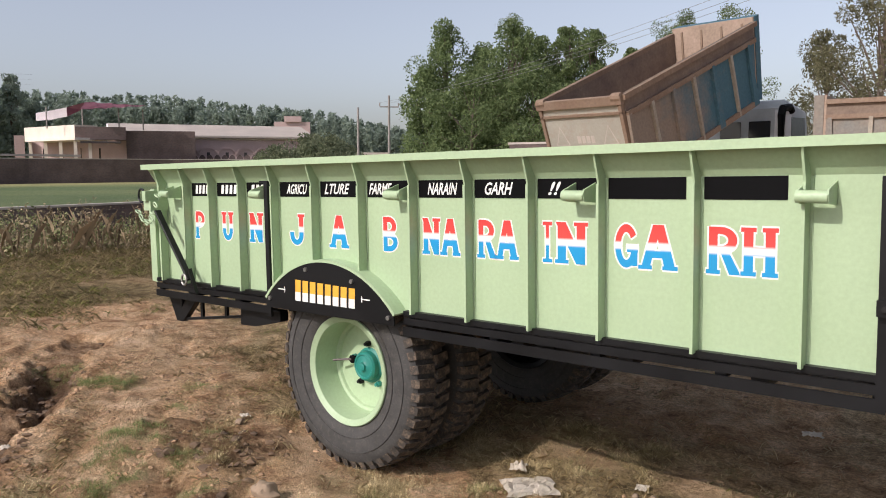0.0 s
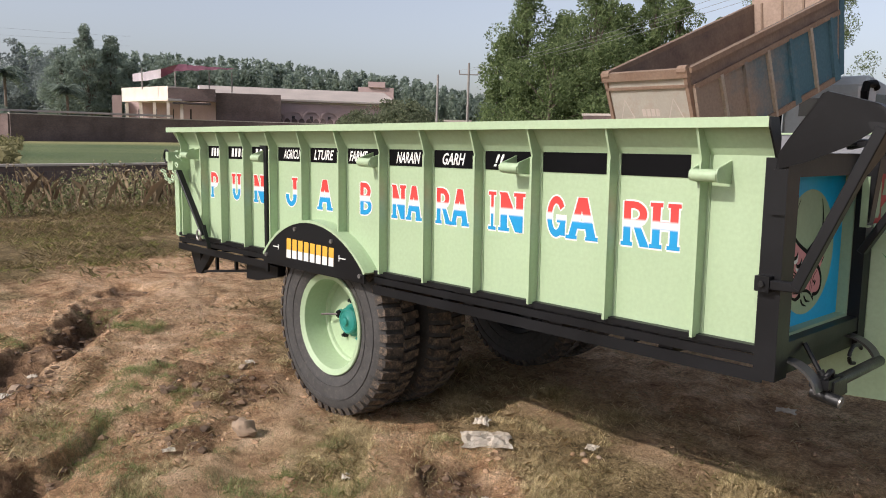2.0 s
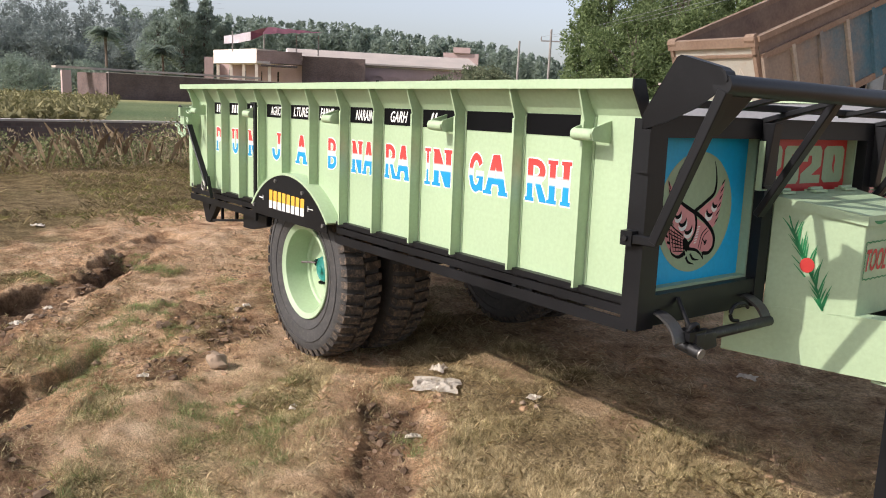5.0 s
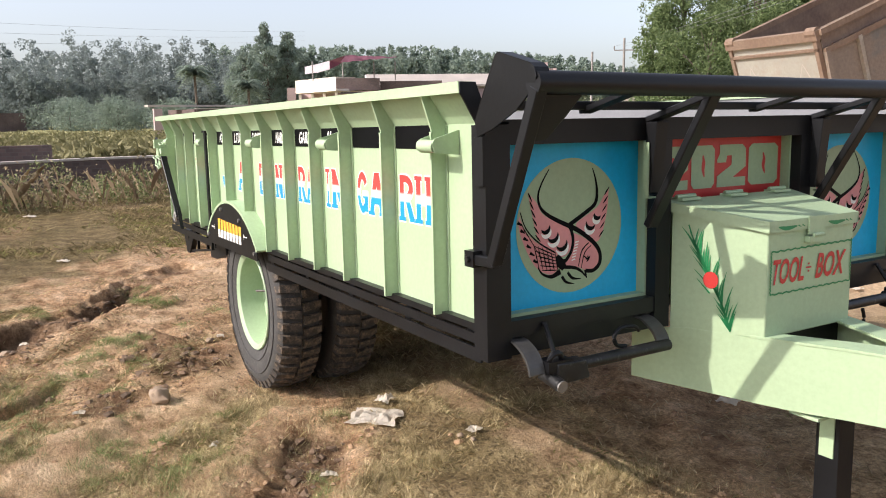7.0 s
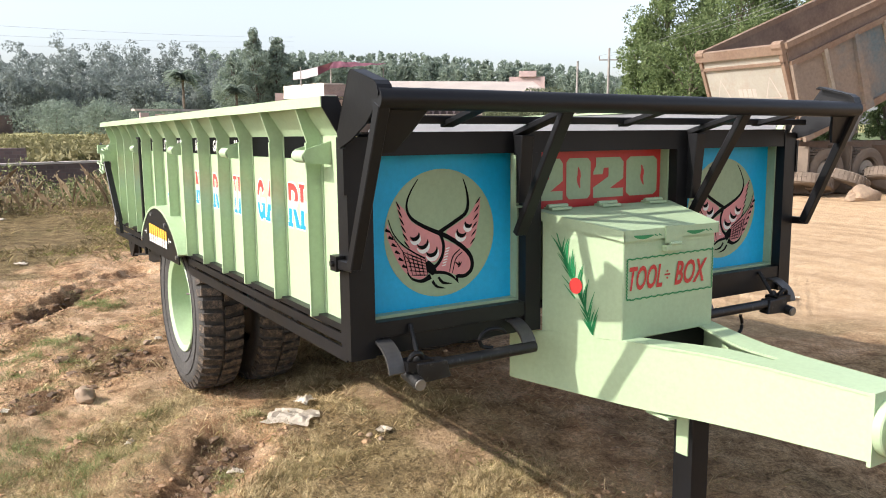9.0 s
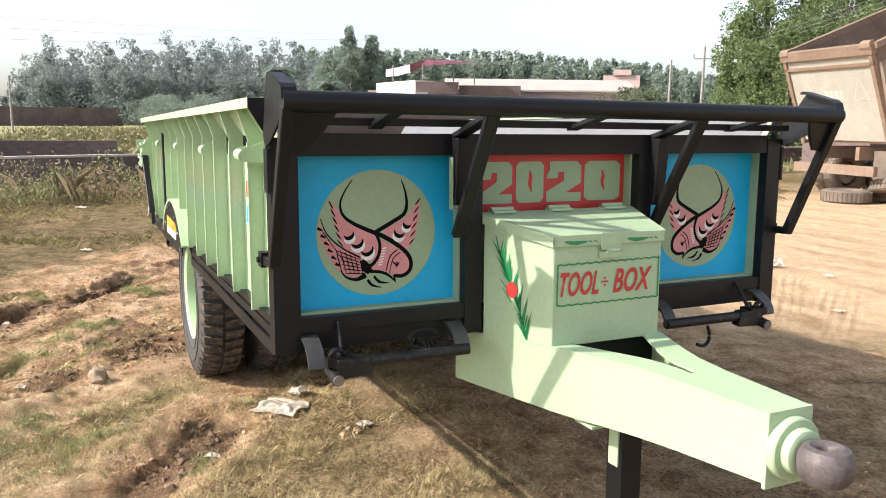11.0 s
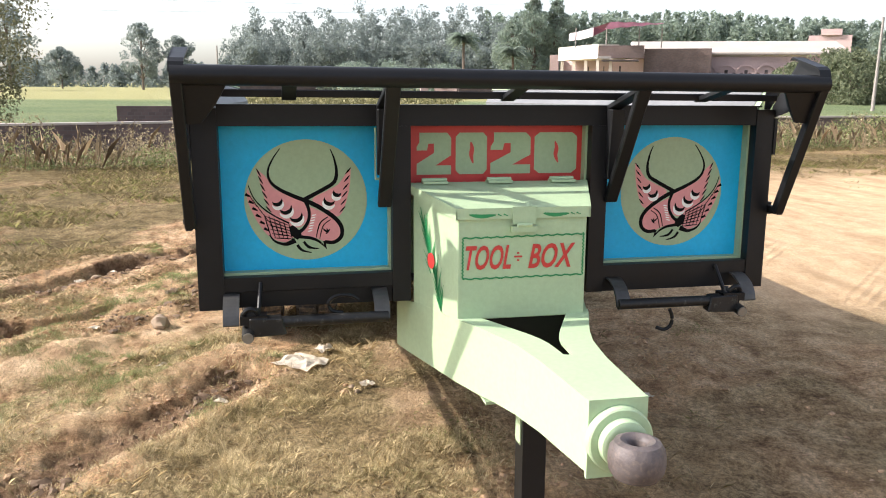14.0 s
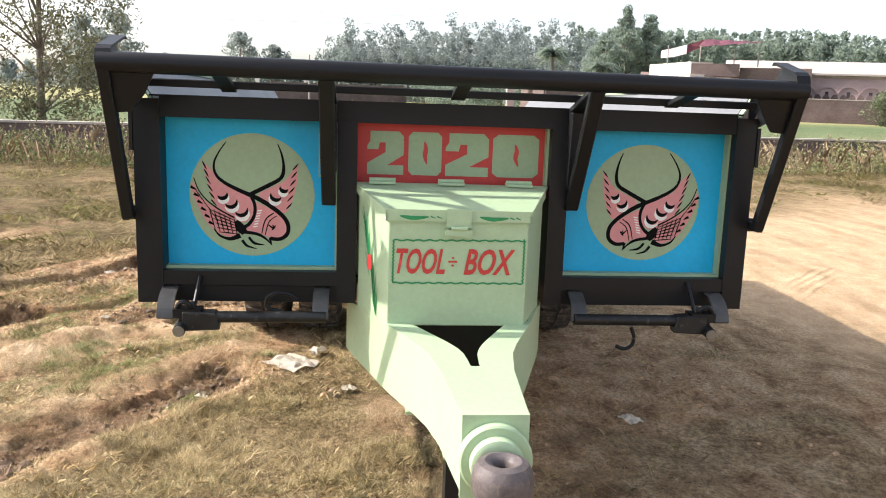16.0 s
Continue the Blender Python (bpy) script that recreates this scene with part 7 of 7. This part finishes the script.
def field_weeds():
    """Tall rough growth on the fallow part of the field."""
    rs = np.random.RandomState(61)
    n = 60000
    az, d = np.radians(rs.uniform(164.5, 184.0, n)), 23 + 75 * rs.uniform(0, 1, n) ** 1.6
    x, y = EYE0.x + d * np.cos(az), EYE0.y + d * np.sin(az)
    k = (beyond_wall(x, y) > 0.6) & (np.clip(0.55 + 0.8 * vnoise(x, y, 5.0, 62), 0, 1) * (1 - step(np.degrees(az), 179, 183)) > rs.uniform(0, 1, n))
    x, y, d = x[k], y[k], d[k]
    c = np.stack([x, y, rs.uniform(0, 1, len(x)) * (0.5 + 0.3 * vnoise(x, y, 3.0, 63))], -1)
    v = leaf_cloud(rs, c, np.full(len(x), 0.15), len(x), 0.16, -0.7)
    return cards("field_weeds", v, 4, WEEDF)


tagged(new("field_weeds", field_weeds()), "tall rough weeds on the fallow field", "weeds", kind="stuff")

# ---- trucks in the yard ----
DUST = (0.285, 0.215, 0.16)


def dusty(name, rgb, along_x=None):
    """Truck paint under brown dust, thicker towards the tail."""
    m, n, l, b = principled(name, 0.75, spec=0.25)
    f = noise_node(n, l, 1.1, 6, rough=0.7)
    g = noise_node(n, l, 14, 4)
    if along_x:
        tc = n.new("ShaderNodeTexCoord")
        s = n.new("ShaderNodeSeparateXYZ")
        l.new(tc.outputs["Object"], s.inputs[0])
        mr = n.new("ShaderNodeMapRange")
        mr.inputs["From Min"].default_value, mr.inputs["From Max"].default_value = along_x
        mr.inputs["To Min"].default_value, mr.inputs["To Max"].default_value = 0.42, -0.25
        l.new(s.outputs["X"], mr.inputs["Value"])
        add = n.new("ShaderNodeMath")
        l.new(f, add.inputs[0])
        l.new(mr.outputs["Result"], add.inputs[1])
        f = add.outputs[0]
    c = mix_node(n, l, ramp_node(n, l, f, [(0.30, (0.12, 0.12, 0.12)), (0.75, (0.9, 0.9, 0.9))]), rgb, DUST)
    c = mix_node(n, l, 1.0, c, ramp_node(n, l, g, [(0.3, (0.8, 0.8, 0.8)), (0.7, (1.05, 1.05, 1.05))]), "MULTIPLY")
    l.new(c, b.inputs["Base Color"])
    return m


TEALDUST = dusty("dusty_teal_paint", (0.035, 0.135, 0.19), (0.6, 4.0))
INNERDUST = dusty("pale_pinkish_dust", (0.46, 0.34, 0.27))
GREYDUST = dusty("dusty_grey_paint", (0.20, 0.21, 0.20))
BROWNDUST = dusty("brown_dust", (0.20, 0.125, 0.085))
LININGDUST = dusty("mauve_brown_dust", (0.12, 0.085, 0.075))
PALEDUST = dusty("pale_dusty_paint", (0.40, 0.38, 0.32))
GATEPAINT = surface("faded_gate_paint", (0.37, 0.35, 0.295), 0.75, var=0.1, big=1.2, fine=20, bump=0.05, dirt=(0.32, 0.23, 0.165), dirt_amount=0.45)
CABGREY = surface("grey_cab_paint", (0.36, 0.40, 0.42), 0.5, var=0.12, bump=0.03, dirt=(0.31, 0.235, 0.175), dirt_amount=0.3)
CABWHITE = surface("white_cab_paint", (0.62, 0.63, 0.64), 0.5, var=0.1, bump=0.03)
GLASS = surface("dark_cab_glass", (0.02, 0.025, 0.03), 0.12, var=0.1, bump=0)
OLDRUBBER = surface("dusty_old_rubber", (0.16, 0.125, 0.095), 0.9, var=0.25, big=4, bump=0.2)


def tyre_mesh(bm, r, w, n=36):
    half = [(0.56 * r, -0.36 * w), (0.62 * r, -0.48 * w), (0.80 * r, -0.5 * w), (0.94 * r, -0.44 * w), (r, -0.34 * w)]
    lathe(bm, half + [(a, -b) for a, b in half[::-1]], (0, 0, 0), n, close=True)
    for k in range(n):
        a = 2 * math.pi * k / n
        for s in (-1, 1):
            c, d = math.cos(a), math.sin(a)
            e, f_ = math.cos(a + 0.09), math.sin(a + 0.09)
            p = []
            for rr in (0.985 * r, 1.025 * r):
                for yy, (cc, ss) in ((0.02 * w, (c, d)), (0.36 * w, (c, d)), (0.36 * w, (e, f_)), (0.02 * w, (e, f_))):
                    p.append((rr * cc, s * yy, rr * ss))
            hexa_fast(bm, p)
    return bm


def truck_wheel(parent, m, r=0.5, w=0.27):
    bm = bmesh.new()
    tyre_mesh(bm, r, w)
    o = part("tyre", bm, OLDRUBBER, parent)
    o.matrix_local = m
    bm = bmesh.new()
    lathe(bm, [(0.57 * r, 0.3 * w), (0.5 * r, 0.2 * w), (0.45 * r, -0.2 * w), (0.2 * r, -0.3 * w), (0.2 * r, -0.1 * w), (0.05, -0.1 * w)], (0, 0, 0), 24)
    part("rim", bm, PALEDUST, o)
    return o


def tipper_bed(parent, m, L, W, Hh, side_mat, in_mat, gate_mat, head=0.12, rake=0.0):
    bed = new("tipper_bed")
    bed.parent = parent
    bed.matrix_local = m
    bm = bmesh.new()
    box(bm, 0, L, 0.02, W - 0.02, -0.08, 0.0)
    part("bed_floor", bm, INNERDUST, bed)
    for y in (0.0, W):
        s = -1 if y == 0 else 1
        bm = bmesh.new()
        a, b = sorted((y, y - s * 0.03))
        prism(bm, [(0.0, -0.05), (L, -0.05), (L + rake, Hh), (0.0, Hh)], "y", a, b)
        side = part("bed_side", bm, side_mat, bed)
        bm = bmesh.new()
        a, b = sorted((y - s * 0.031, y - s * 0.05))
        prism(bm, [(0.02, 0.0), (L, 0.0), (L + rake, Hh), (0.02, Hh)], "y", a, b)
        part("bed_lining", bm, LININGDUST, side)
        bm = bmesh.new()
        a, b = sorted((y + s * 0.10, y - s * 0.06))
        box(bm, -0.05, L + rake, a, b, Hh - 0.12, Hh)
        band = bmesh.new()
        prism(band, [(0.02, Hh * 0.79), (L + rake * 0.78, Hh * 0.79), (L + rake * 0.93, Hh - 0.11), (0.02, Hh - 0.11)], "y", *sorted((y + s * 0.006, y)))
        part("bed_band", band, LININGDUST, side, "dark brown upper band of the side")
        a, b = sorted((y + s * 0.07, y))
        box(bm, 0.0, L + rake * 0.75, a, b, Hh * 0.74, Hh * 0.80)
        box(bm, 0.0, L, a, b, -0.12, 0.02)
        part("bed_rail", bm, in_mat, bed, bevel=0.01)
        k = 6
        for i in range(k + 1):
            x = 0.05 + (L - 0.15) * i / k
            bm = bmesh.new()
            a, b = sorted((y + s * 0.08, y))
            w_ = 0.13 if i % 2 == 0 else 0.035
            hexa(bm, [(x - w_, a, -0.1), (x + w_, a, -0.1), (x + w_, b, -0.1), (x - w_, b, -0.1), (x - 0.05, a, Hh * 0.76), (x + 0.05, a, Hh * 0.76), (x + 0.05, b, Hh * 0.76), (x - 0.05, b, Hh * 0.76)])
            part("bed_rib", bm, side_mat if i % 2 == 0 else PALEDUST, bed)
    bm = bmesh.new()
    hexa(bm, [(L, 0, -0.05), (L + 0.06, 0, -0.05), (L + 0.06, W, -0.05), (L, W, -0.05), (L + rake, 0, Hh + head), (L + rake + 0.06, 0, Hh + head), (L + rake + 0.06, W, Hh + head), (L + rake, W, Hh + head)])
    part("bed_headboard", bm, INNERDUST, bed)
    bm = bmesh.new()
    hexa(bm, [(L + 0.062, -0.02, -0.05), (L + 0.30, -0.02, -0.05), (L + 0.30, W + 0.02, -0.05), (L + 0.062, W + 0.02, -0.05), (L + rake + 0.062, -0.02, Hh + head), (L + rake + 0.30, -0.02, Hh + head + 0.0), (L + rake + 0.30, W + 0.02, Hh + head + 0.0), (L + rake + 0.062, W + 0.02, Hh + head)])
    for k in range(4):
        yy = W * (k + 0.5) / 4
        rb = bmesh.new()
        hexa(rb, [(L - 0.05, yy - 0.03, 0), (L, yy - 0.03, 0), (L, yy + 0.03, 0), (L - 0.05, yy + 0.03, 0), (L + rake - 0.05, yy - 0.03, Hh), (L + rake, yy - 0.03, Hh), (L + rake, yy + 0.03, Hh), (L + rake - 0.05, yy + 0.03, Hh)])
        part("head_rib", rb, in_mat, bed)
    part("head_plate", bm, side_mat, bed)
    bm = bmesh.new()
    box(bm, -0.08, -0.02, 0.06, W - 0.06, 0.0, Hh - 0.14)
    gate = part("tail_gate", bm, gate_mat, bed)
    bm = bmesh.new()
    box(bm, -0.15, -0.02, -0.04, W + 0.04, Hh - 0.20, Hh)
    box(bm, -0.13, -0.08, 0.0, W, Hh - 0.42, Hh - 0.36)
    for y in (0.0, W - 0.09):
        box(bm, -0.13, -0.02, y, y + 0.09, -0.05, Hh - 0.2)
    part("gate_frame", bm, in_mat, gate, bevel=0.01)
    for y in (0.08, W - 0.12):
        bm = bmesh.new()
        tube(bm, [(-0.06, y - 0.1, Hh - 0.05), (-0.06, y + 0.14, Hh - 0.05)], 0.11, 10)
        part("gate_hinge", bm, in_mat, gate)
    back = lambda u, v: (-0.0835, u, v)
    for c in (0.5, W - 0.5):
        bm = bmesh.new()
        p = [(c - 0.2, 0.88), (c + 0.2, 0.88), (c, 1.33), (c - 0.2, 0.88), (c, 0.885)]
        stroke(bm, p, [0.04] * 5, back)
        part("warning_triangle", bm, COPING, gate)
    bm = bmesh.new()
    for k in range(4):
        u = W / 2 - 0.26 + 0.135 * k
        flat(bm, [(u, 0.92), (u + 0.10, 0.92), (u + 0.10, 1.10), (u, 1.10)], back)
    part("painted_bars", bm, COPING, gate)
    return bed


def truck(name, m, L, W, Hh, tilt, hinge_z, side_mat, gate_mat, label, cab=True):
    o = thing(name, m, label, "truck")
    bed_m = pose(0, 0, hinge_z, 0, -tilt, 0)
    tipper_bed(o, bed_m, L, W, Hh, side_mat, BROWNDUST, gate_mat, rake=0.45 if tilt else 0.0)
    for y in (0.65, W - 0.75):
        bm = bmesh.new()
        box(bm, -0.2, L + 2.3, y, y + 0.1, 0.85, 1.12)
        part("chassis_beam", bm, BROWNDUST, o)
    bm = bmesh.new()
    box(bm, -0.35, -0.25, 0.1, W - 0.1, 0.55, 0.75)
    part("rear_bumper", bm, BROWNDUST, o, bevel=0.02)
    bm = bmesh.new()
    box(bm, 2.7, 3.5, 0.0, 0.55, 0.55, 1.05)
    part("tool_locker", bm, BROWNDUST, o, bevel=0.02)
    bm = bmesh.new()
    box(bm, 3.7, 4.6, 0.05, 0.6, 0.5, 1.1)
    part("fuel_tank", bm, BROWNDUST, o, bevel=0.08)
    if tilt:
        bm = bmesh.new()
        tube(bm, [(2.6, W / 2, 1.0), (3.3, W / 2, hinge_z + 3.3 * math.tan(radians(tilt)) - 0.2)], 0.1, 12)
        part("tipping_ram", bm, STEEL, o)
    for x in (0.75, 2.0, L + 1.5):
        for y in ((0.14, 0.45, W - 0.45, W - 0.14) if x < 3 else (0.2, W - 0.2)):
            truck_wheel(o, pose(x, y, 0.5))
        if x < 3:
            bm = bmesh.new()
            box(bm, x - 0.62, x - 0.58, 0.0, 0.6, 0.35, 1.05)
            part("mud_flap", bm, OLDRUBBER, o)
    if cab:
        x0 = L + 1.15
        bm = bmesh.new()
        prism(bm, [(x0, 0.75), (x0 + 1.75, 0.75), (x0 + 1.75, 1.85), (x0 + 1.45, 3.15), (x0 + 0.1, 3.45), (x0, 3.2)], "y", 0.0, W)
        c = part("cab", bm, CABGREY, o, "grey truck cab with white door pillars", bevel=0.05)
        for y, s in ((0.0, -1), (W, 1)):
            bm = bmesh.new()
            a, b = sorted((y, y + s * 0.02))
            prism(bm, [(x0 + 0.5, 2.05), (x0 + 1.45, 2.05), (x0 + 1.3, 2.95), (x0 + 0.5, 2.95)], "y", a, b)
            part("door_window", bm, GLASS, c)
            bm = bmesh.new()
            a, b = sorted((y, y + s * 0.03))
            box(bm, x0 + 0.10, x0 + 0.46, a, b, 0.95, 3.1)
            part("pillar", bm, CABWHITE, c)
            bm = bmesh.new()
            box(bm, x0 + 1.5, x0 + 1.6, min(y + s * 0.05, y + s * 0.3), max(y + s * 0.05, y + s * 0.3), 1.85, 2.45)
            part("mirror", bm, INK, c)
            bm = bmesh.new()
            tube(bm, [(x0 - 0.12, y + s * 0.02, 1.2), (x0 - 0.12, y + s * 0.02, 3.0), (x0 - 0.06, y + s * 0.02, 3.18), (x0 + 0.30, y + s * 0.04, 3.22), (x0 + 0.42, y + s * 0.04, 3.1)], 0.11, 10)
            part("air_intake", bm, INK, c, "black air intake pipe", smooth=True)
        bm = bmesh.new()
        hexa(bm, [(x0 + 1.76, 0.15, 1.8), (x0 + 1.76, W - 0.15, 1.8), (x0 + 1.77, W - 0.15, 1.8), (x0 + 1.77, 0.15, 1.8), (x0 + 1.49, 0.2, 2.75), (x0 + 1.49, W - 0.2, 2.75), (x0 + 1.5, W - 0.2, 2.75), (x0 + 1.5, 0.2, 2.75)])
        part("windscreen", bm, GLASS, c)
        bm = bmesh.new()
        box(bm, x0 - 0.02, x0 + 0.0, 0.35, 1.0, 2.35, 2.85)
        box(bm, x0 - 0.02, x0 + 0.0, 1.25, 1.9, 2.35, 2.85)
        part("rear_window", bm, GLASS, c)
        bm = bmesh.new()
        box(bm, x0 - 0.025, x0 - 0.002, 0.02, 0.22, 1.6, 3.15)
        part("pillar", bm, CABWHITE, c)
    return o


hinge = Vector((-8.3 + 0.73 * math.cos(radians(82)), 13.35 + 0.73 * math.sin(radians(82)), 0))
truck("tipper_truck", pose(hinge.x + 0.17, hinge.y, 0, 0, 0, 82), 5.6, 2.42, 2.0, 21.5, 1.27, TEALDUST, GATEPAINT, "dusty tipper truck with its teal bed raised")
truck("tipper_truck", pose(0.05, 22.3, 0, 0, 0, 184), 5.85, 2.3, 1.95, 0, 1.31, GREYDUST, GREYDUST, "dusty grey tipper truck with its bed down", cab=False)

# small brick hut left of the raised bed
hut = wall_run("brick_hut", at(125.4, 36), at(121.5, 35), -0.1, 2.55, 2.5, BRICK, "small red brick hut behind the tipper", COPING)
tagged(hut, category="hut")

# scrap tyres beside the truck
for i, (x, y, z, rx, rz, r) in enumerate(((-8.75, 13.75, 0.13, 90, 0, 0.47), (-8.15, 14.45, 0.27, 72, 20, 0.50), (-7.85, 15.25, 0.31, 68, -10, 0.52), (-7.35, 16.1, 0.33, 66, 15, 0.53), (-8.6, 14.9, 0.13, 90, 0, 0.5), (-8.2, 15.9, 0.13, 90, 0, 0.5), (-7.2, 16.9, 0.14, 90, 0, 0.52))):
    bm = bmesh.new()
    tyre_mesh(bm, r, 0.27)
    t = part("scrap_tyre", bm, OLDRUBBER, None)
    t.matrix_world = pose(x, y, z, rx, 0, rz)
    tagged(t, "worn dusty truck tyre lying in a heap" if i else "worn dusty truck tyre lying flat on the sand", "tyre", "scrap tyres")


# ---- stones and litter ----
STONE = surface("pale_stone", (0.30, 0.22, 0.15), 0.9, var=0.2, big=14, fine=90, bump=0.4, dirt=(0.28, 0.17, 0.10), dirt_amount=0.4)
PLASTIC = surface("dusty_white_plastic", (0.86, 0.79, 0.68), 0.6, var=0.08, big=9, fine=60, bump=0.08, dirt=(0.55, 0.43, 0.31), dirt_amount=0.3)
EARTHCLOD = surface("dry_earth_clod", (0.36, 0.225, 0.13), 0.95, var=0.45, big=3, fine=60, bump=0.5)
CLOD = surface("dry_clod", (0.38, 0.24, 0.135), 0.95, var=0.3, big=20, fine=90, bump=0.5, dirt=(0.2, 0.11, 0.06), dirt_amount=0.5)


def ground_z(x, y):
    return float(height_at(np.array([x]), np.array([y]))[0])


def lump(name, x, y, sx, sy, sz, seed, material, label, category, rough=0.25, sub=3):
    bm = bmesh.new()
    bmesh.ops.create_icosphere(bm, subdivisions=sub, radius=1.0)
    for v in bm.verts:
        k = 1 + rough * noise.noise(v.co * 1.4 + Vector((seed, 0, 0))) + rough * 0.4 * noise.noise(v.co * 3.5 + Vector((0, seed, 0)))
        v.co = Vector((v.co.x * k * sx, v.co.y * k * sy, max(-0.5, v.co.z) * k * sz))
    ob = part(name, bm, material, None, smooth=True)
    ob.matrix_world = pose(x, y, ground_z(x, y) + 0.35 * sz, 0, 0, seed * 37)
    return tagged(ob, label, category)


lump("stone", -2.36, -0.535, 0.062, 0.055, 0.050, 5, STONE, "pale blunt stone on the earth", "stone", 0.4)
lump("stone", -6.95, 14.5, 0.36, 0.25, 0.22, 7, STONE, "large pale boulder by the tyres", "stone", 0.35)
for i, (x, y, s) in enumerate(((-1.06, 0.54, 0.022), (-1.11, 0.58, 0.018), (-1.15, 0.55, 0.014), (-1.03, 0.60, 0.016), (-2.20, -0.95, 0.03), (-3.30, -0.02, 0.03), (-4.05, -1.05, 0.05), (-3.75, -1.2, 0.05), (-4.35, -0.75, 0.06))):
    lump("stone", x, y, s, s * 0.9, s * 0.7, 11 + i, STONE if i % 2 else CLOD, "small dusty stone on the earth", "stone", 0.4, 2)


def sheet(name, x, y, w, d, seed, label, hump=0.05):
    """A crumpled thin sheet lying on the ground."""
    bm = bmesh.new()
    n = 12
    rng = random.Random(seed)
    grid = []
    for i in range(n + 1):
        row = []
        for j in range(n + 1):
            u, v = i / n - 0.5, j / n - 0.5
            edge = 1 + 0.25 * noise.noise(Vector((u * 3, v * 3, seed)))
            px, py = u * w * edge, v * d * (1 + 0.3 * noise.noise(Vector((u * 4, v * 2, seed + 9))))
            pz = hump * (0.15 + 0.85 * max(0, 1 - 2.2 * (u * u + v * v))) * (0.15 + 1.1 * abs(noise.noise(Vector((u * 3, v * 3, seed + 3))))) + 0.010 * noise.noise(Vector((u * 7, v * 7, seed)))
            row.append(bm.verts.new((px, py, pz + 0.012)))
        grid.append(row)
    for i in range(n):
        for j in range(n):
            bm.faces.new((grid[i][j], grid[i + 1][j], grid[i + 1][j + 1], grid[i][j + 1]))
    bmesh.ops.solidify(bm, geom=bm.faces[:], thickness=0.0015)
    ob = part(name, bm, PLASTIC, None)
    ob.matrix_world = pose(x, y, ground_z(x, y) + 0.006, 0, 0, seed * 25)
    return tagged(ob, label, "litter")


sheet("plastic_scrap", -1.68, 0.47, 0.09, 0.08, 12, "small crumpled white plastic scrap on the grass", 0.05)
sheet("plastic_sheet", -1.52, 0.335, 0.24, 0.21, 2, "crumpled dirty white plastic sheet on the grass")
sheet("plastic_scrap", -2.35, -0.93, 0.06, 0.04, 3, "small white plastic scrap on the earth", 0.02)
sheet("plastic_scrap", -1.65, -0.43, 0.06, 0.035, 13, "small pale plastic strip among green tufts", 0.03)
sheet("plastic_scrap", -3.38, 0.07, 0.06, 0.05, 14, "small white paper scrap on the earth", 0.03)
sheet("plastic_scrap", -3.84, -1.09, 0.07, 0.05, 15, "small white plastic scrap in the rut", 0.03)
sheet("plastic_scrap", -7.42, -0.51, 0.14, 0.07, 16, "white litter on the meadow edge", 0.04)
sheet("plastic_scrap", -1.13, -0.08, 0.07, 0.03, 17, "torn pale plastic strip beside the rut", 0.03)
sheet("plastic_scrap", -1.12, 0.66, 0.075, 0.05, 4, "small pale paper scrap on the grass", 0.02)
sheet("plastic_scrap", -3.65, -1.30, 0.07, 0.06, 5, "small pale plastic scrap on the earth", 0.02)
sheet("plastic_bag", -3.65, 6.2, 0.22, 0.20, 6, "white plastic bag on the sand", 0.12)
sheet("plastic_bag", -14.0, 16.2, 0.9, 0.5, 7, "white plastic bag at the edge of the weeds", 0.35)
sheet("plastic_scrap", -2.03, 5.21, 0.11, 0.06, 18, "pale paper scrap on the sand", 0.02)
sheet("plastic_scrap", -9.94, 12.2, 0.2, 0.12, 19, "white scrap on the sand", 0.05)
sheet("plastic_scrap", -2.98, 6.23, 0.12, 0.08, 20, "pale scrap on the sand", 0.03)
sheet("plastic_scrap", -0.77, 2.04, 0.11, 0.08, 8, "pale dry scrap in the trailer's shade", 0.02)
sheet("plastic_scrap", -12.6, -0.5, 0.22, 0.14, 9, "white litter in the meadow", 0.05)

# clods of broken earth along the ruts
rs = np.random.RandomState(12)
base = bmesh.new()
bmesh.ops.create_icosphere(base, subdivisions=1, radius=1.0)
bv = [tuple(v.co) for v in base.verts]
bf = [[v.index for v in f.verts] for f in base.faces]
base.free()
x, y = rs.uniform(-6.6, 1.6, 30000), rs.uniform(-2.9, 3.0, 30000)
keep = dirt_at(x, y) * (1 - sand_at(x, y)) * np.clip(0.25 + vnoise(x, y, 0.4, 99) + 0.4 * moist_at(x, y), 0, 1) > rs.uniform(0, 1, 30000)
x, y = x[keep], y[keep]
z, wet = height_at(x, y), moist_at(x, y)


def clods(name, which, size, material, label):
    V, F = [], []
    for cx, cy, cz in zip(x[which], y[which], z[which]):
        s = 0.003 + size * rs.uniform() ** 3
        k = len(V)
        jit = rs.uniform(0.45, 1.4, len(bv))
        V += [(cx + p[0] * s * j, cy + p[1] * s * j, cz + p[2] * s * 0.6 * j) for p, j in zip(bv, jit)]
        F += [[k + i for i in f] for f in bf]
    me = bpy.data.meshes.new(name)
    me.from_pydata(V, [], F)
    me.materials.append(material)
    tagged(new(name, me), label, "earth", kind="stuff")


RUTCLOD = surface("moist_earth_clod", (0.16, 0.102, 0.062), 0.95, var=0.45, big=5, fine=60, bump=0.5)
clods("clods", wet < 0.35, 0.018, EARTHCLOD, "small dry clods of earth along the ruts")
clods("rut_clods", wet >= 0.35, 0.034, RUTCLOD, "moist brown clods in the hollows of the ruts")
